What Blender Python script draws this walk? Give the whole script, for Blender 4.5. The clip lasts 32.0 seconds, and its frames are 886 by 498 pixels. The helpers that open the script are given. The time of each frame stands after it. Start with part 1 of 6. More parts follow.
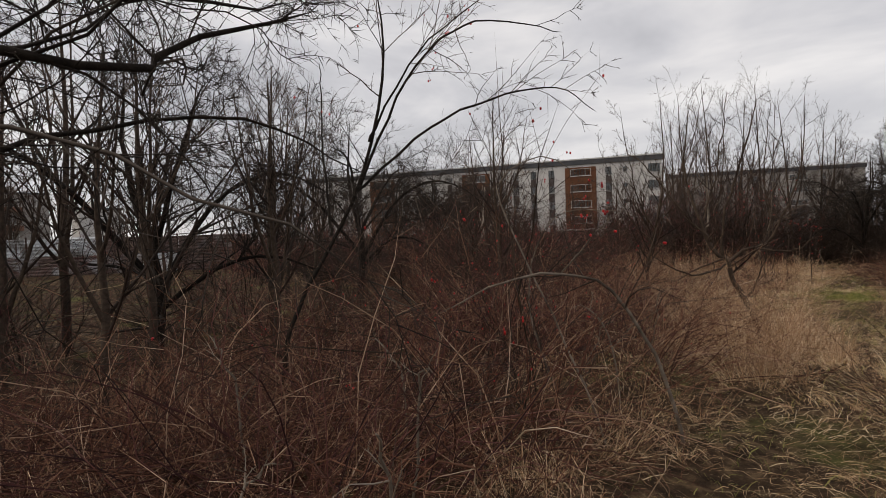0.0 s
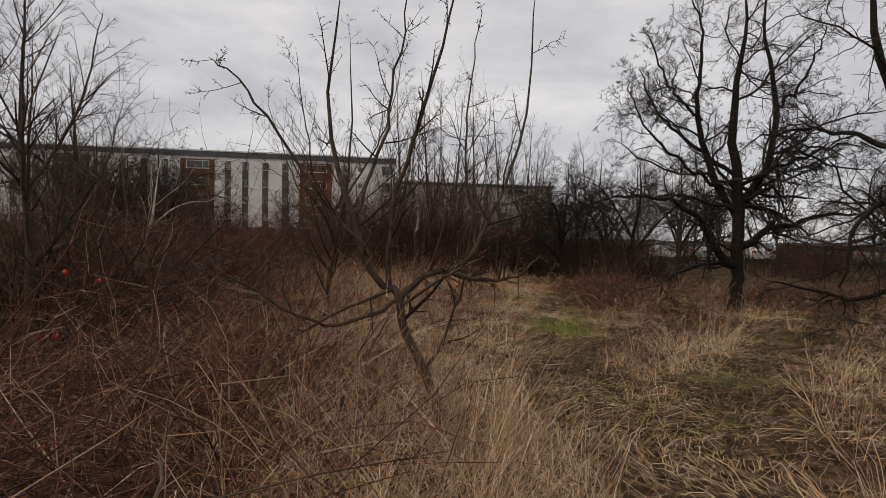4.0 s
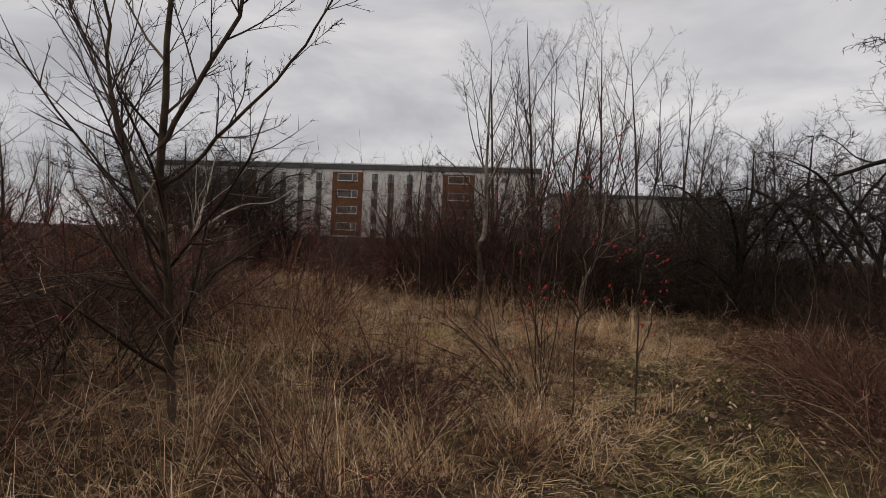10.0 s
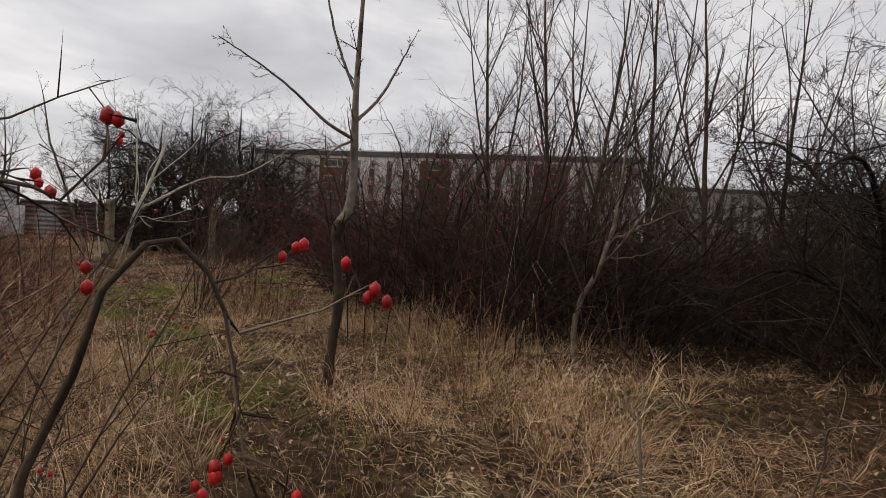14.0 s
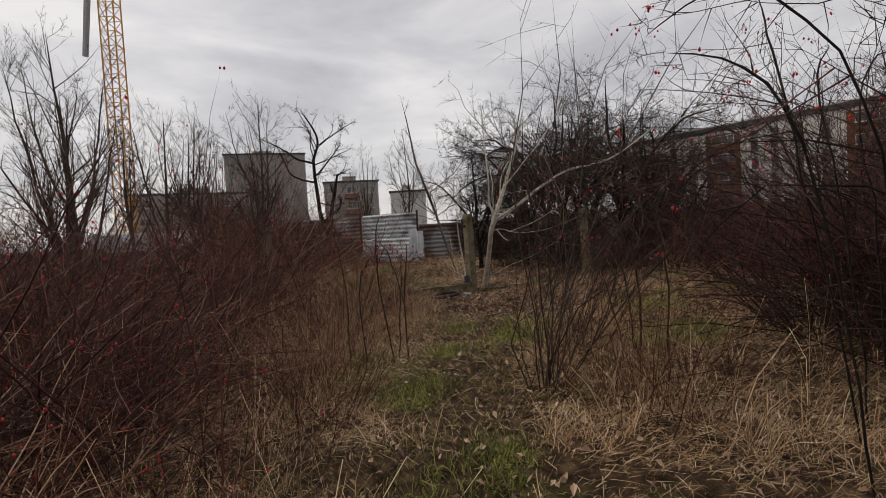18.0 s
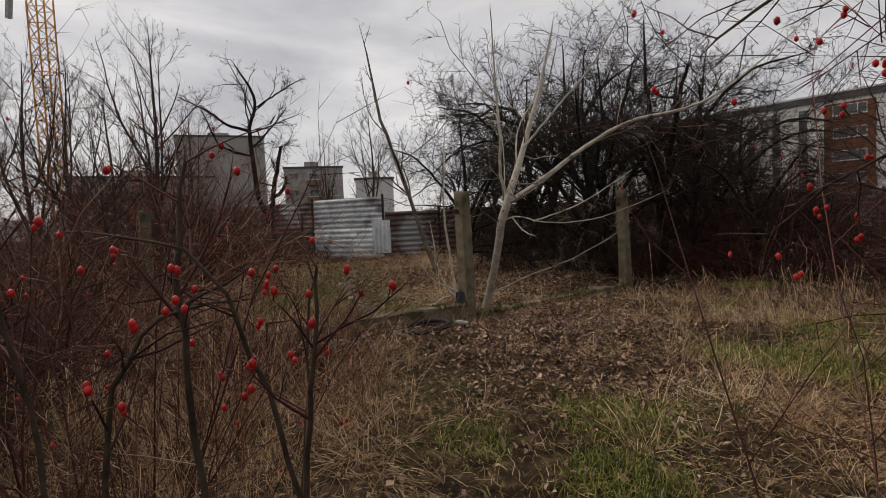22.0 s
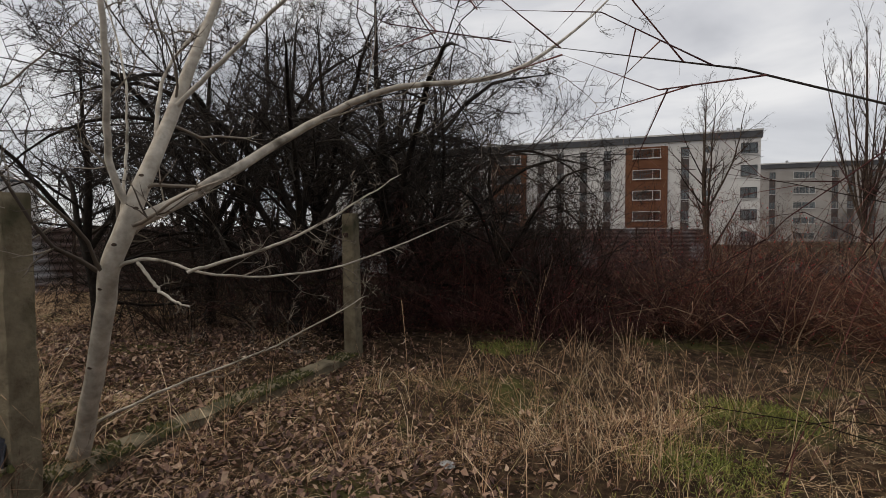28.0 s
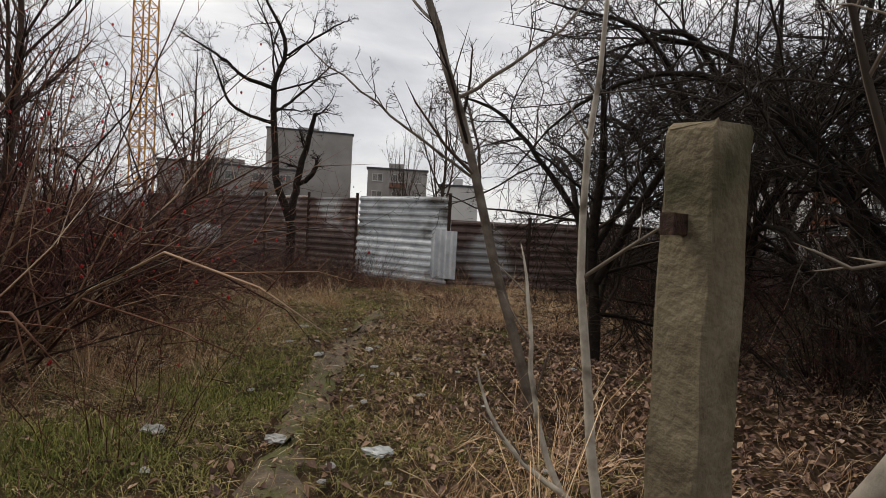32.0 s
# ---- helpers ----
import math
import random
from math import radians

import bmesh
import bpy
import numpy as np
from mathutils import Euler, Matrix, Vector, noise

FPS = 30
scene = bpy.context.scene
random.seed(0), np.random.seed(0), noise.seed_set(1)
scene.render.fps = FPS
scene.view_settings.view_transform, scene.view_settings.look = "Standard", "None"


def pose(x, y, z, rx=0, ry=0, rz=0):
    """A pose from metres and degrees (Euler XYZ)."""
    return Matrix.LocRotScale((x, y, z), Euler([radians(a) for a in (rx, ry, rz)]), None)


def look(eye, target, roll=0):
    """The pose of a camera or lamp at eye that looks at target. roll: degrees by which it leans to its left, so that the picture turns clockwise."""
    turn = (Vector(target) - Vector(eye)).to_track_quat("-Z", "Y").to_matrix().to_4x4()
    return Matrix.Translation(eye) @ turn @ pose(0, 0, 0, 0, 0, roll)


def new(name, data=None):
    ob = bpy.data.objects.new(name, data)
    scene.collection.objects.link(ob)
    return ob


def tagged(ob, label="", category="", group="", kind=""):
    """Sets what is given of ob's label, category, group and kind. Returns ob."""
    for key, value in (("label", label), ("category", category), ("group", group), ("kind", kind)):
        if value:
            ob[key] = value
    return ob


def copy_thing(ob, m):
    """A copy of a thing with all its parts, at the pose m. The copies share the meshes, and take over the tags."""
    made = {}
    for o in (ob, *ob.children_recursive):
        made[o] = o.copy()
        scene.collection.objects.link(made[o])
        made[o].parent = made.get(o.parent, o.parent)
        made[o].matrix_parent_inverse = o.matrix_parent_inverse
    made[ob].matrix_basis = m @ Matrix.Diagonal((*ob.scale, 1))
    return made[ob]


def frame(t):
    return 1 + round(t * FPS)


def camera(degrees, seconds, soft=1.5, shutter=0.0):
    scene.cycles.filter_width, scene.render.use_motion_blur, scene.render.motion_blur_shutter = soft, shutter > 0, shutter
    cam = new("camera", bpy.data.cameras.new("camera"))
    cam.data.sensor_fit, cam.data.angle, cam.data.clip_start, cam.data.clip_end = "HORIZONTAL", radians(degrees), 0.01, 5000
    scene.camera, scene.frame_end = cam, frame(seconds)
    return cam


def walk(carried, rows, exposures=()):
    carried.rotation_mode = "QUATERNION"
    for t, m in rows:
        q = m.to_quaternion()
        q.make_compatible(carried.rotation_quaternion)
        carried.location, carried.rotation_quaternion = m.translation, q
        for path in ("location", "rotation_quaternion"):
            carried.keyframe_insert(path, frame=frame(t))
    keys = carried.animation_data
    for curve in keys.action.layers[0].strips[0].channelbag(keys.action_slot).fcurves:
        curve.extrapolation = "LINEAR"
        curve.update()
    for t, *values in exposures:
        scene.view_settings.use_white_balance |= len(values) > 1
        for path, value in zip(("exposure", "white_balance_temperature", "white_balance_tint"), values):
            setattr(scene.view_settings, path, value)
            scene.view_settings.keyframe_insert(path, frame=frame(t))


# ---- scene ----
cam = camera(78.2, 32.0, soft=0.75)
PATH = [
    (0.0, pose(-0.101, -5.357, 1.534, 88.88, 1.91, 31.71)),
    (0.5, pose(-0.233, -4.827, 1.535, 89.41, 1.37, 27.78)),
    (1.0, pose(-0.313, -4.195, 1.524, 89.54, 3.22, 22.06)),
    (1.5, pose(-0.584, -3.479, 1.536, 88.70, 3.03, 15.41)),
    (2.0, pose(-0.476, -2.795, 1.528, 87.58, 0.83, 10.29)),
    (2.5, pose(-0.202, -1.989, 1.566, 88.07, -0.63, 10.16)),
    (4.5, pose(0.026, 0.026, 1.517, 88.80, -1.59, -0.06)),
    (5.0, pose(0.290, 0.532, 1.543, 89.73, -2.03, -7.27)),
    (5.5, pose(0.526, 0.889, 1.531, 90.90, -2.19, -15.88)),
    (6.0, pose(0.887, 1.625, 1.550, 91.37, -3.52, -22.15)),
    (6.5, pose(1.134, 1.913, 1.605, 92.27, -6.30, -23.13)),
    (7.0, pose(1.462, 2.290, 1.634, 93.05, -8.41, -19.88)),
    (7.5, pose(1.487, 2.748, 1.634, 92.17, -9.00, -9.74)),
    (8.0, pose(1.200, 3.401, 1.597, 91.08, -7.18, 3.17)),
    (8.5, pose(0.947, 3.713, 1.619, 90.45, -3.88, 16.41)),
    (9.0, pose(0.888, 4.535, 1.607, 90.47, -3.15, 18.87)),
    (9.5, pose(0.813, 5.074, 1.641, 90.32, -3.05, 19.46)),
    (10.0, pose(0.658, 5.876, 1.538, 89.55, -2.40, 20.96)),
    (10.5, pose(0.660, 6.428, 1.530, 88.48, -2.10, 23.31)),
    (11.0, pose(0.669, 7.150, 1.522, 88.10, -1.38, 24.55)),
    (11.5, pose(0.809, 7.843, 1.494, 87.70, -0.43, 25.49)),
    (12.0, pose(0.953, 8.693, 1.528, 87.14, -0.90, 26.44)),
    (12.5, pose(1.057, 9.341, 1.505, 87.51, -2.57, 28.01)),
    (13.0, pose(1.207, 10.018, 1.514, 87.86, -2.52, 29.00)),
    (13.5, pose(1.311, 10.771, 1.586, 88.38, -3.72, 30.07)),
    (15.5, pose(1.463, 12.559, 1.479, 85.13, 1.71, 52.95)),
    (16.0, pose(0.902, 13.032, 1.431, 86.44, 3.14, 66.45)),
    (16.5, pose(0.351, 13.344, 1.484, 87.02, 3.24, 68.82)),
    (17.0, pose(-0.416, 13.721, 1.473, 87.43, 3.40, 70.19)),
    (17.5, pose(-1.255, 14.027, 1.523, 87.58, 3.04, 70.66)),
    (18.0, pose(-1.991, 14.251, 1.559, 87.69, 3.38, 70.58)),
    (18.5, pose(-2.611, 14.452, 1.574, 87.60, 3.45, 70.24)),
    (19.0, pose(-3.174, 14.690, 1.580, 87.75, 2.54, 68.97)),
    (19.5, pose(-3.577, 14.844, 1.551, 87.73, 2.88, 68.16)),
    (20.0, pose(-4.088, 14.967, 1.649, 87.73, 3.00, 68.42)),
    (20.5, pose(-4.690, 15.115, 1.629, 87.57, 3.06, 68.68)),
    (21.0, pose(-5.209, 15.289, 1.603, 87.58, 3.06, 68.91)),
    (21.5, pose(-5.834, 15.438, 1.559, 87.28, 3.28, 69.00)),
    (22.0, pose(-6.561, 15.675, 1.492, 86.55, 2.56, 67.13)),
    (22.5, pose(-6.933, 15.976, 1.480, 86.32, 0.59, 64.66)),
    (23.0, pose(-7.416, 16.183, 1.434, 86.25, -0.21, 62.35)),
    (23.5, pose(-7.912, 16.410, 1.494, 86.62, -0.27, 59.64)),
    (24.0, pose(-8.533, 16.740, 1.537, 86.78, -0.06, 54.94)),
    (24.5, pose(-8.744, 17.032, 1.570, 87.10, -0.36, 49.30)),
    (25.0, pose(-9.111, 17.273, 1.618, 87.55, -0.80, 44.44)),
    (25.5, pose(-9.387, 17.508, 1.612, 87.68, -0.64, 41.80)),
    (27.5, pose(-9.609, 17.927, 1.571, 88.84, 0.43, 33.53)),
    (28.0, pose(-9.656, 17.891, 1.588, 88.41, -0.06, 36.44)),
    (28.5, pose(-9.861, 17.836, 1.602, 88.72, -0.15, 42.52)),
    (29.0, pose(-10.203, 17.929, 1.617, 87.73, -0.68, 50.56)),
    (29.5, pose(-10.611, 18.080, 1.615, 87.81, -0.89, 58.13)),
    (30.0, pose(-10.935, 18.066, 1.579, 88.26, -2.56, 61.68)),
    (30.5, pose(-11.282, 17.937, 1.579, 88.31, -2.13, 65.80)),
    (31.0, pose(-11.599, 17.919, 1.516, 88.09, -2.66, 70.00)),
    (31.5, pose(-11.950, 17.900, 1.521, 88.25, -3.10, 72.49)),
    (32.0, pose(-12.300, 17.870, 1.502, 87.86, -3.08, 75.89)),
]
walk(cam, PATH, [(0.0, 0.1, 6800, 12), (2.0, -0.06, 6800, 12), (5.0, 0.0, 6800, 12), (6.0, -0.27, 6800, 12), (7.0, -0.3, 6800, 12), (9.0, -0.15, 6800, 12), (11.0, -0.05, 6800, 12), (13.0, 0.08, 6800, 12), (16.0, 0.24, 6850, 12), (18.0, 0.03, 6850, 12), (20.0, -0.02, 6850, 12), (22.0, -0.02, 6850, 12), (24.0, 0.0, 6750, 10), (28.0, 0.1, 6650, 10), (30.0, 0.2, 6800, 10), (32.0, 0.27, 6800, 10)])

# ---- light ----
world = bpy.data.worlds.new("overcast")
scene.world = world
world.use_nodes = True
wn, wl = world.node_tree.nodes, world.node_tree.links
wn.clear()


def node(tree, kind, **props):
    n = tree.nodes.new(kind)
    for k, v in props.items():
        if k in n.inputs:
            n.inputs[k].default_value = v
    return n


sky = wn.new("ShaderNodeTexSky")
sky.sky_type = "NISHITA"
sky.sun_disc = False
sky.sun_elevation, sky.sun_rotation = radians(45), radians(-128)
coord = wn.new("ShaderNodeTexCoord")
stretch = wn.new("ShaderNodeMapping")
stretch.inputs["Scale"].default_value = (1.0, 1.0, 3.2)
cloud = node(world.node_tree, "ShaderNodeTexNoise", Scale=2.3, Detail=5.0, Roughness=0.55, Distortion=0.35)
ramp = wn.new("ShaderNodeValToRGB")
ramp.color_ramp.elements[0].position, ramp.color_ramp.elements[0].color = 0.30, (0.455, 0.465, 0.50, 1)
ramp.color_ramp.elements[1].position, ramp.color_ramp.elements[1].color = 0.66, (0.84, 0.84, 0.85, 1)
mid = ramp.color_ramp.elements.new(0.48)
mid.color = (0.62, 0.63, 0.665, 1)
gain = wn.new("ShaderNodeVectorMath")
gain.operation = "SCALE"
gain.inputs["Scale"].default_value = 9.8
blend = wn.new("ShaderNodeMix")
blend.data_type = "RGBA"
blend.inputs["Factor"].default_value = 0.9
back = node(world.node_tree, "ShaderNodeBackground", Strength=0.1)
wout = wn.new("ShaderNodeOutputWorld")
wl.new(coord.outputs["Generated"], stretch.inputs["Vector"])
wl.new(stretch.outputs["Vector"], cloud.inputs["Vector"])
wl.new(cloud.outputs["Fac"], ramp.inputs["Fac"])
wl.new(ramp.outputs["Color"], gain.inputs[0])
wl.new(sky.outputs["Color"], blend.inputs["A"])
wl.new(gain.outputs["Vector"], blend.inputs["B"])
wl.new(blend.outputs["Result"], back.inputs["Color"])
wl.new(back.outputs["Background"], wout.inputs["Surface"])

sun_data = bpy.data.lights.new("sun", "SUN")
sun_data.energy, sun_data.angle, sun_data.color = 1.5, radians(40), (1.0, 0.88, 0.72)
sun = new("sun", sun_data)
sun.matrix_world = look((-25, -8, 32), (0, 12, 0))


# ---- materials ----
def material(name, low, high, scale=8.0, rough=0.85, bump=0.3, metal=0.0, spot=None, per="island", vary=0.25, fine=60.0, detail=6.0):
    """Two-scale noise between two colours, with relief; spot = (colour, amount) adds stains; per-piece brightness varies."""
    m = bpy.data.materials.new(name)
    m.use_nodes = True
    tr = m.node_tree
    n, l = tr.nodes, tr.links
    bsdf = n["Principled BSDF"]
    co = n.new("ShaderNodeTexCoord")
    a = node(tr, "ShaderNodeTexNoise", Scale=scale, Detail=detail, Roughness=0.6)
    l.new(co.outputs["Object"], a.inputs["Vector"])
    r = n.new("ShaderNodeValToRGB")
    r.color_ramp.elements[0].position, r.color_ramp.elements[0].color = 0.32, (*low, 1)
    r.color_ramp.elements[1].position, r.color_ramp.elements[1].color = 0.68, (*high, 1)
    l.new(a.outputs["Fac"], r.inputs["Fac"])
    colour = r.outputs["Color"]
    if spot:
        b = node(tr, "ShaderNodeTexNoise", Scale=scale * 0.35, Detail=4.0)
        l.new(co.outputs["Object"], b.inputs["Vector"])
        sr = n.new("ShaderNodeValToRGB")
        sr.color_ramp.elements[0].position, sr.color_ramp.elements[1].position = 0.62 - spot[1] * 0.3, 0.70 - spot[1] * 0.2
        l.new(b.outputs["Fac"], sr.inputs["Fac"])
        mx = n.new("ShaderNodeMix")
        mx.data_type = "RGBA"
        mx.inputs["B"].default_value = (*spot[0], 1)
        l.new(sr.outputs["Color"], mx.inputs["Factor"])
        l.new(colour, mx.inputs["A"])
        colour = mx.outputs["Result"]
    if per:
        src = n.new("ShaderNodeNewGeometry").outputs["Random Per Island"] if per == "island" else n.new("ShaderNodeObjectInfo").outputs["Random"]
        mr = node(tr, "ShaderNodeMapRange")
        mr.inputs["To Min"].default_value, mr.inputs["To Max"].default_value = 1 - vary, 1 + vary
        l.new(src, mr.inputs["Value"])
        hs = n.new("ShaderNodeHueSaturation")
        l.new(mr.outputs["Result"], hs.inputs["Value"])
        l.new(colour, hs.inputs["Color"])
        colour = hs.outputs["Color"]
    l.new(colour, bsdf.inputs["Base Color"])
    bsdf.inputs["Roughness"].default_value = rough
    bsdf.inputs["Metallic"].default_value = metal
    bsdf.inputs["Specular IOR Level"].default_value = 0.25
    if bump:
        c = node(tr, "ShaderNodeTexNoise", Scale=fine, Detail=4.0)
        l.new(co.outputs["Object"], c.inputs["Vector"])
        bp = node(tr, "ShaderNodeBump", Strength=bump, Distance=0.02)
        l.new(c.outputs["Fac"], bp.inputs["Height"])
        l.new(bp.outputs["Normal"], bsdf.inputs["Normal"])
    return m


def tones(name, stops, scale=1.5, rough=0.8, patch=0.35):
    """Stems, blades and leaves that each take one of several tones, drifting from patch to patch."""
    m = bpy.data.materials.new(name)
    m.use_nodes = True
    tr = m.node_tree
    n, l = tr.nodes, tr.links
    bsdf = n["Principled BSDF"]
    co = n.new("ShaderNodeTexCoord")
    a = node(tr, "ShaderNodeTexNoise", Scale=scale, Detail=4.0, Roughness=0.6)
    l.new(co.outputs["Object"], a.inputs["Vector"])
    widen = node(tr, "ShaderNodeMapRange")
    widen.inputs["From Min"].default_value, widen.inputs["From Max"].default_value = 0.3, 0.7
    l.new(a.outputs["Fac"], widen.inputs["Value"])
    mx = n.new("ShaderNodeMix")
    mx.inputs["Factor"].default_value = patch
    l.new(n.new("ShaderNodeNewGeometry").outputs["Random Per Island"], mx.inputs["A"])
    l.new(widen.outputs["Result"], mx.inputs["B"])
    r = n.new("ShaderNodeValToRGB")
    r.color_ramp.elements[0].position, r.color_ramp.elements[0].color = stops[0][0], (*stops[0][1], 1)
    r.color_ramp.elements[1].position, r.color_ramp.elements[1].color = stops[-1][0], (*stops[-1][1], 1)
    for p, c in stops[1:-1]:
        r.color_ramp.elements.new(p).color = (*c, 1)
    l.new(mx.outputs["Result"], r.inputs["Fac"])
    l.new(r.outputs["Color"], bsdf.inputs["Base Color"])
    bsdf.inputs["Roughness"].default_value = rough
    bsdf.inputs["Specular IOR Level"].default_value = 0.25
    return m


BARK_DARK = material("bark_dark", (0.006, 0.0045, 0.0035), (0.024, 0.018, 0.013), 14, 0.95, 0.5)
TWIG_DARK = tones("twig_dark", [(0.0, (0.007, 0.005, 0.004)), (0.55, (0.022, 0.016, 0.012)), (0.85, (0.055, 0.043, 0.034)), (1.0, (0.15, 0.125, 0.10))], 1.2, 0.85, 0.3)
BARK_GREY = material("bark_grey", (0.27, 0.24, 0.195), (0.52, 0.475, 0.40), 11, 0.75, 0.3, spot=((0.11, 0.092, 0.07), 0.06), fine=34)
TWIG_GREY = tones("twig_grey", [(0.0, (0.045, 0.034, 0.026)), (0.5, (0.14, 0.115, 0.09)), (1.0, (0.36, 0.31, 0.25))], 2.0)
BARK_BROWN = material("bark_brown", (0.024, 0.016, 0.011), (0.082, 0.057, 0.040), 12, 0.85, 0.4)
TWIG_BROWN = tones("twig_brown", [(0.0, (0.010, 0.006, 0.0045)), (0.45, (0.034, 0.020, 0.014)), (0.8, (0.085, 0.056, 0.040)), (1.0, (0.28, 0.22, 0.17))], 1.2, patch=0.25)
STEM_RED = tones("stem_red", [(0.0, (0.020, 0.007, 0.005)), (0.35, (0.085, 0.030, 0.018)), (0.62, (0.18, 0.080, 0.047)), (0.82, (0.34, 0.215, 0.14)), (1.0, (0.74, 0.61, 0.46))], 1.0, patch=0.2)
STEM_WINE = tones("stem_wine", [(0.0, (0.014, 0.005, 0.006)), (0.45, (0.065, 0.021, 0.020)), (0.82, (0.15, 0.060, 0.049)), (1.0, (0.34, 0.22, 0.18))], 1.0, patch=0.2)
BARK_YOUNG = material("bark_young", (0.075, 0.058, 0.044), (0.22, 0.185, 0.15), 7, 0.75, 0.25, spot=((0.05, 0.038, 0.028), 0.2))
BARK_SPLIT = material("bark_split", (0.018, 0.012, 0.008), (0.068, 0.046, 0.032), 9, 0.9, 0.5, spot=((0.12, 0.10, 0.075), 0.02))
STEM_TAN = tones("stem_tan", [(0.0, (0.14, 0.070, 0.038)), (0.4, (0.38, 0.23, 0.135)), (0.75, (0.62, 0.44, 0.28)), (1.0, (0.86, 0.72, 0.53))], 1.5, patch=0.25)
STRAW = tones("straw", [(0.0, (0.15, 0.075, 0.038)), (0.28, (0.40, 0.235, 0.13)), (0.6, (0.66, 0.455, 0.28)), (0.85, (0.84, 0.665, 0.45)), (1.0, (0.92, 0.82, 0.65))], 0.9, patch=0.3)
STRAW_PALE = tones("straw_pale", [(0.0, (0.13, 0.068, 0.032)), (0.28, (0.37, 0.23, 0.12)), (0.6, (0.63, 0.45, 0.265)), (0.85, (0.82, 0.665, 0.44)), (1.0, (0.92, 0.83, 0.66))], 1.1, patch=0.3)
GRASS_GREEN = tones("grass_green", [(0.0, (0.065, 0.066, 0.016)), (0.5, (0.205, 0.20, 0.055)), (0.8, (0.35, 0.30, 0.11)), (1.0, (0.58, 0.45, 0.23))], 1.3, 0.7)
GRASS_FRESH = tones("grass_fresh", [(0.0, (0.055, 0.070, 0.015)), (0.5, (0.17, 0.19, 0.044)), (0.85, (0.33, 0.32, 0.090)), (1.0, (0.54, 0.46, 0.20))], 2.0, 0.7)
LEAF_BROWN = tones("leaf_brown", [(0.0, (0.034, 0.019, 0.018)), (0.35, (0.13, 0.075, 0.060)), (0.65, (0.29, 0.175, 0.118)), (0.88, (0.50, 0.35, 0.24)), (1.0, (0.74, 0.62, 0.49))], 1.5, 0.55, 0.2)
HIP_RED = material("hip_red", (0.32, 0.010, 0.012), (0.50, 0.024, 0.022), 30, 0.3, 0, vary=0.3)
DRY_LEAF = material("dry_leaf", (0.028, 0.022, 0.018), (0.065, 0.045, 0.032), 10, 0.8, 0)
CONCRETE = material("concrete", (0.105, 0.085, 0.055), (0.235, 0.20, 0.135), 6, 0.92, 0.6, spot=((0.060, 0.056, 0.030), 0.28), per="", fine=38, detail=9.0)
MUD = material("mud", (0.060, 0.045, 0.030), (0.20, 0.155, 0.11), 9, 0.8, 0.9, spot=((0.10, 0.105, 0.035), 0.4), per="", fine=45)
MOSS = material("moss", (0.016, 0.020, 0.006), (0.070, 0.068, 0.020), 22, 0.95, 0.7, per="island", vary=0.5)
RUST = material("rusty_iron", (0.03, 0.018, 0.014), (0.07, 0.04, 0.028), 30, 0.8, 0.4, per="")
SHEET_WHITE = material("sheet_white", (0.42, 0.45, 0.48), (0.72, 0.75, 0.77), 2.5, 0.45, 0.05, spot=((0.17, 0.165, 0.16), 0.3), per="object", vary=0.15)
SHEET_BLUE = material("sheet_blue", (0.20, 0.30, 0.38), (0.34, 0.44, 0.50), 1.5, 0.5, 0.05, spot=((0.12, 0.13, 0.15), 0.2), per="object", vary=0.12)
SHEET_BROWN = material("sheet_brown", (0.075, 0.048, 0.042), (0.17, 0.12, 0.105), 2.0, 0.55, 0.05, spot=((0.36, 0.36, 0.365), 0.3), per="object", vary=0.25)
RENDER_WHITE = material("render_white", (0.50, 0.49, 0.48), (0.60, 0.59, 0.57), 0.25, 0.9, 0.05, per="")
RENDER_DARK = material("render_dark", (0.055, 0.058, 0.065), (0.085, 0.088, 0.095), 0.5, 0.8, 0.05, per="")
RENDER_ORANGE = material("render_orange", (0.105, 0.045, 0.024), (0.15, 0.066, 0.034), 0.4, 0.9, 0.05, per="")
SPANDREL = material("spandrel_brown", (0.065, 0.055, 0.052), (0.095, 0.08, 0.076), 0.6, 0.8, 0.05, per="")
GREY_BLOCK = material("grey_block", (0.25, 0.235, 0.22), (0.35, 0.33, 0.31), 0.3, 0.9, 0.1, spot=((0.13, 0.12, 0.115), 0.2), per="")
BRICK_DULL = material("brick_dull", (0.17, 0.085, 0.06), (0.25, 0.14, 0.10), 0.6, 0.9, 0.1, per="")
CRANE_YELLOW = material("crane_yellow", (0.46, 0.22, 0.03), (0.60, 0.31, 0.06), 2, 0.5, 0, per="")
STEEL_GREY = material("steel_grey", (0.24, 0.25, 0.26), (0.36, 0.37, 0.38), 3, 0.5, 0.05, per="")
CAR_WHITE = material("car_white", (0.62, 0.63, 0.64), (0.72, 0.72, 0.72), 1, 0.25, 0, per="")
CAR_DARK = material("car_dark", (0.02, 0.022, 0.026), (0.035, 0.037, 0.042), 1, 0.25, 0, per="")
CAR_GREY = material("car_grey", (0.20, 0.21, 0.22), (0.27, 0.28, 0.29), 1, 0.3, 0.0, per="")
RUBBER = material("rubber", (0.012, 0.012, 0.013), (0.028, 0.027, 0.027), 30, 0.7, 0.3, per="")
BARRIER = material("barrier_panel", (0.030, 0.027, 0.024), (0.062, 0.055, 0.048), 0.5, 0.85, 0.1, per="")
BANK = material("bank_brown", (0.022, 0.015, 0.009), (0.075, 0.05, 0.03), 4, 0.95, 0.6, per="")
ASPHALT = material("asphalt", (0.040, 0.040, 0.042), (0.065, 0.064, 0.063), 3, 0.9, 0.3, per="")
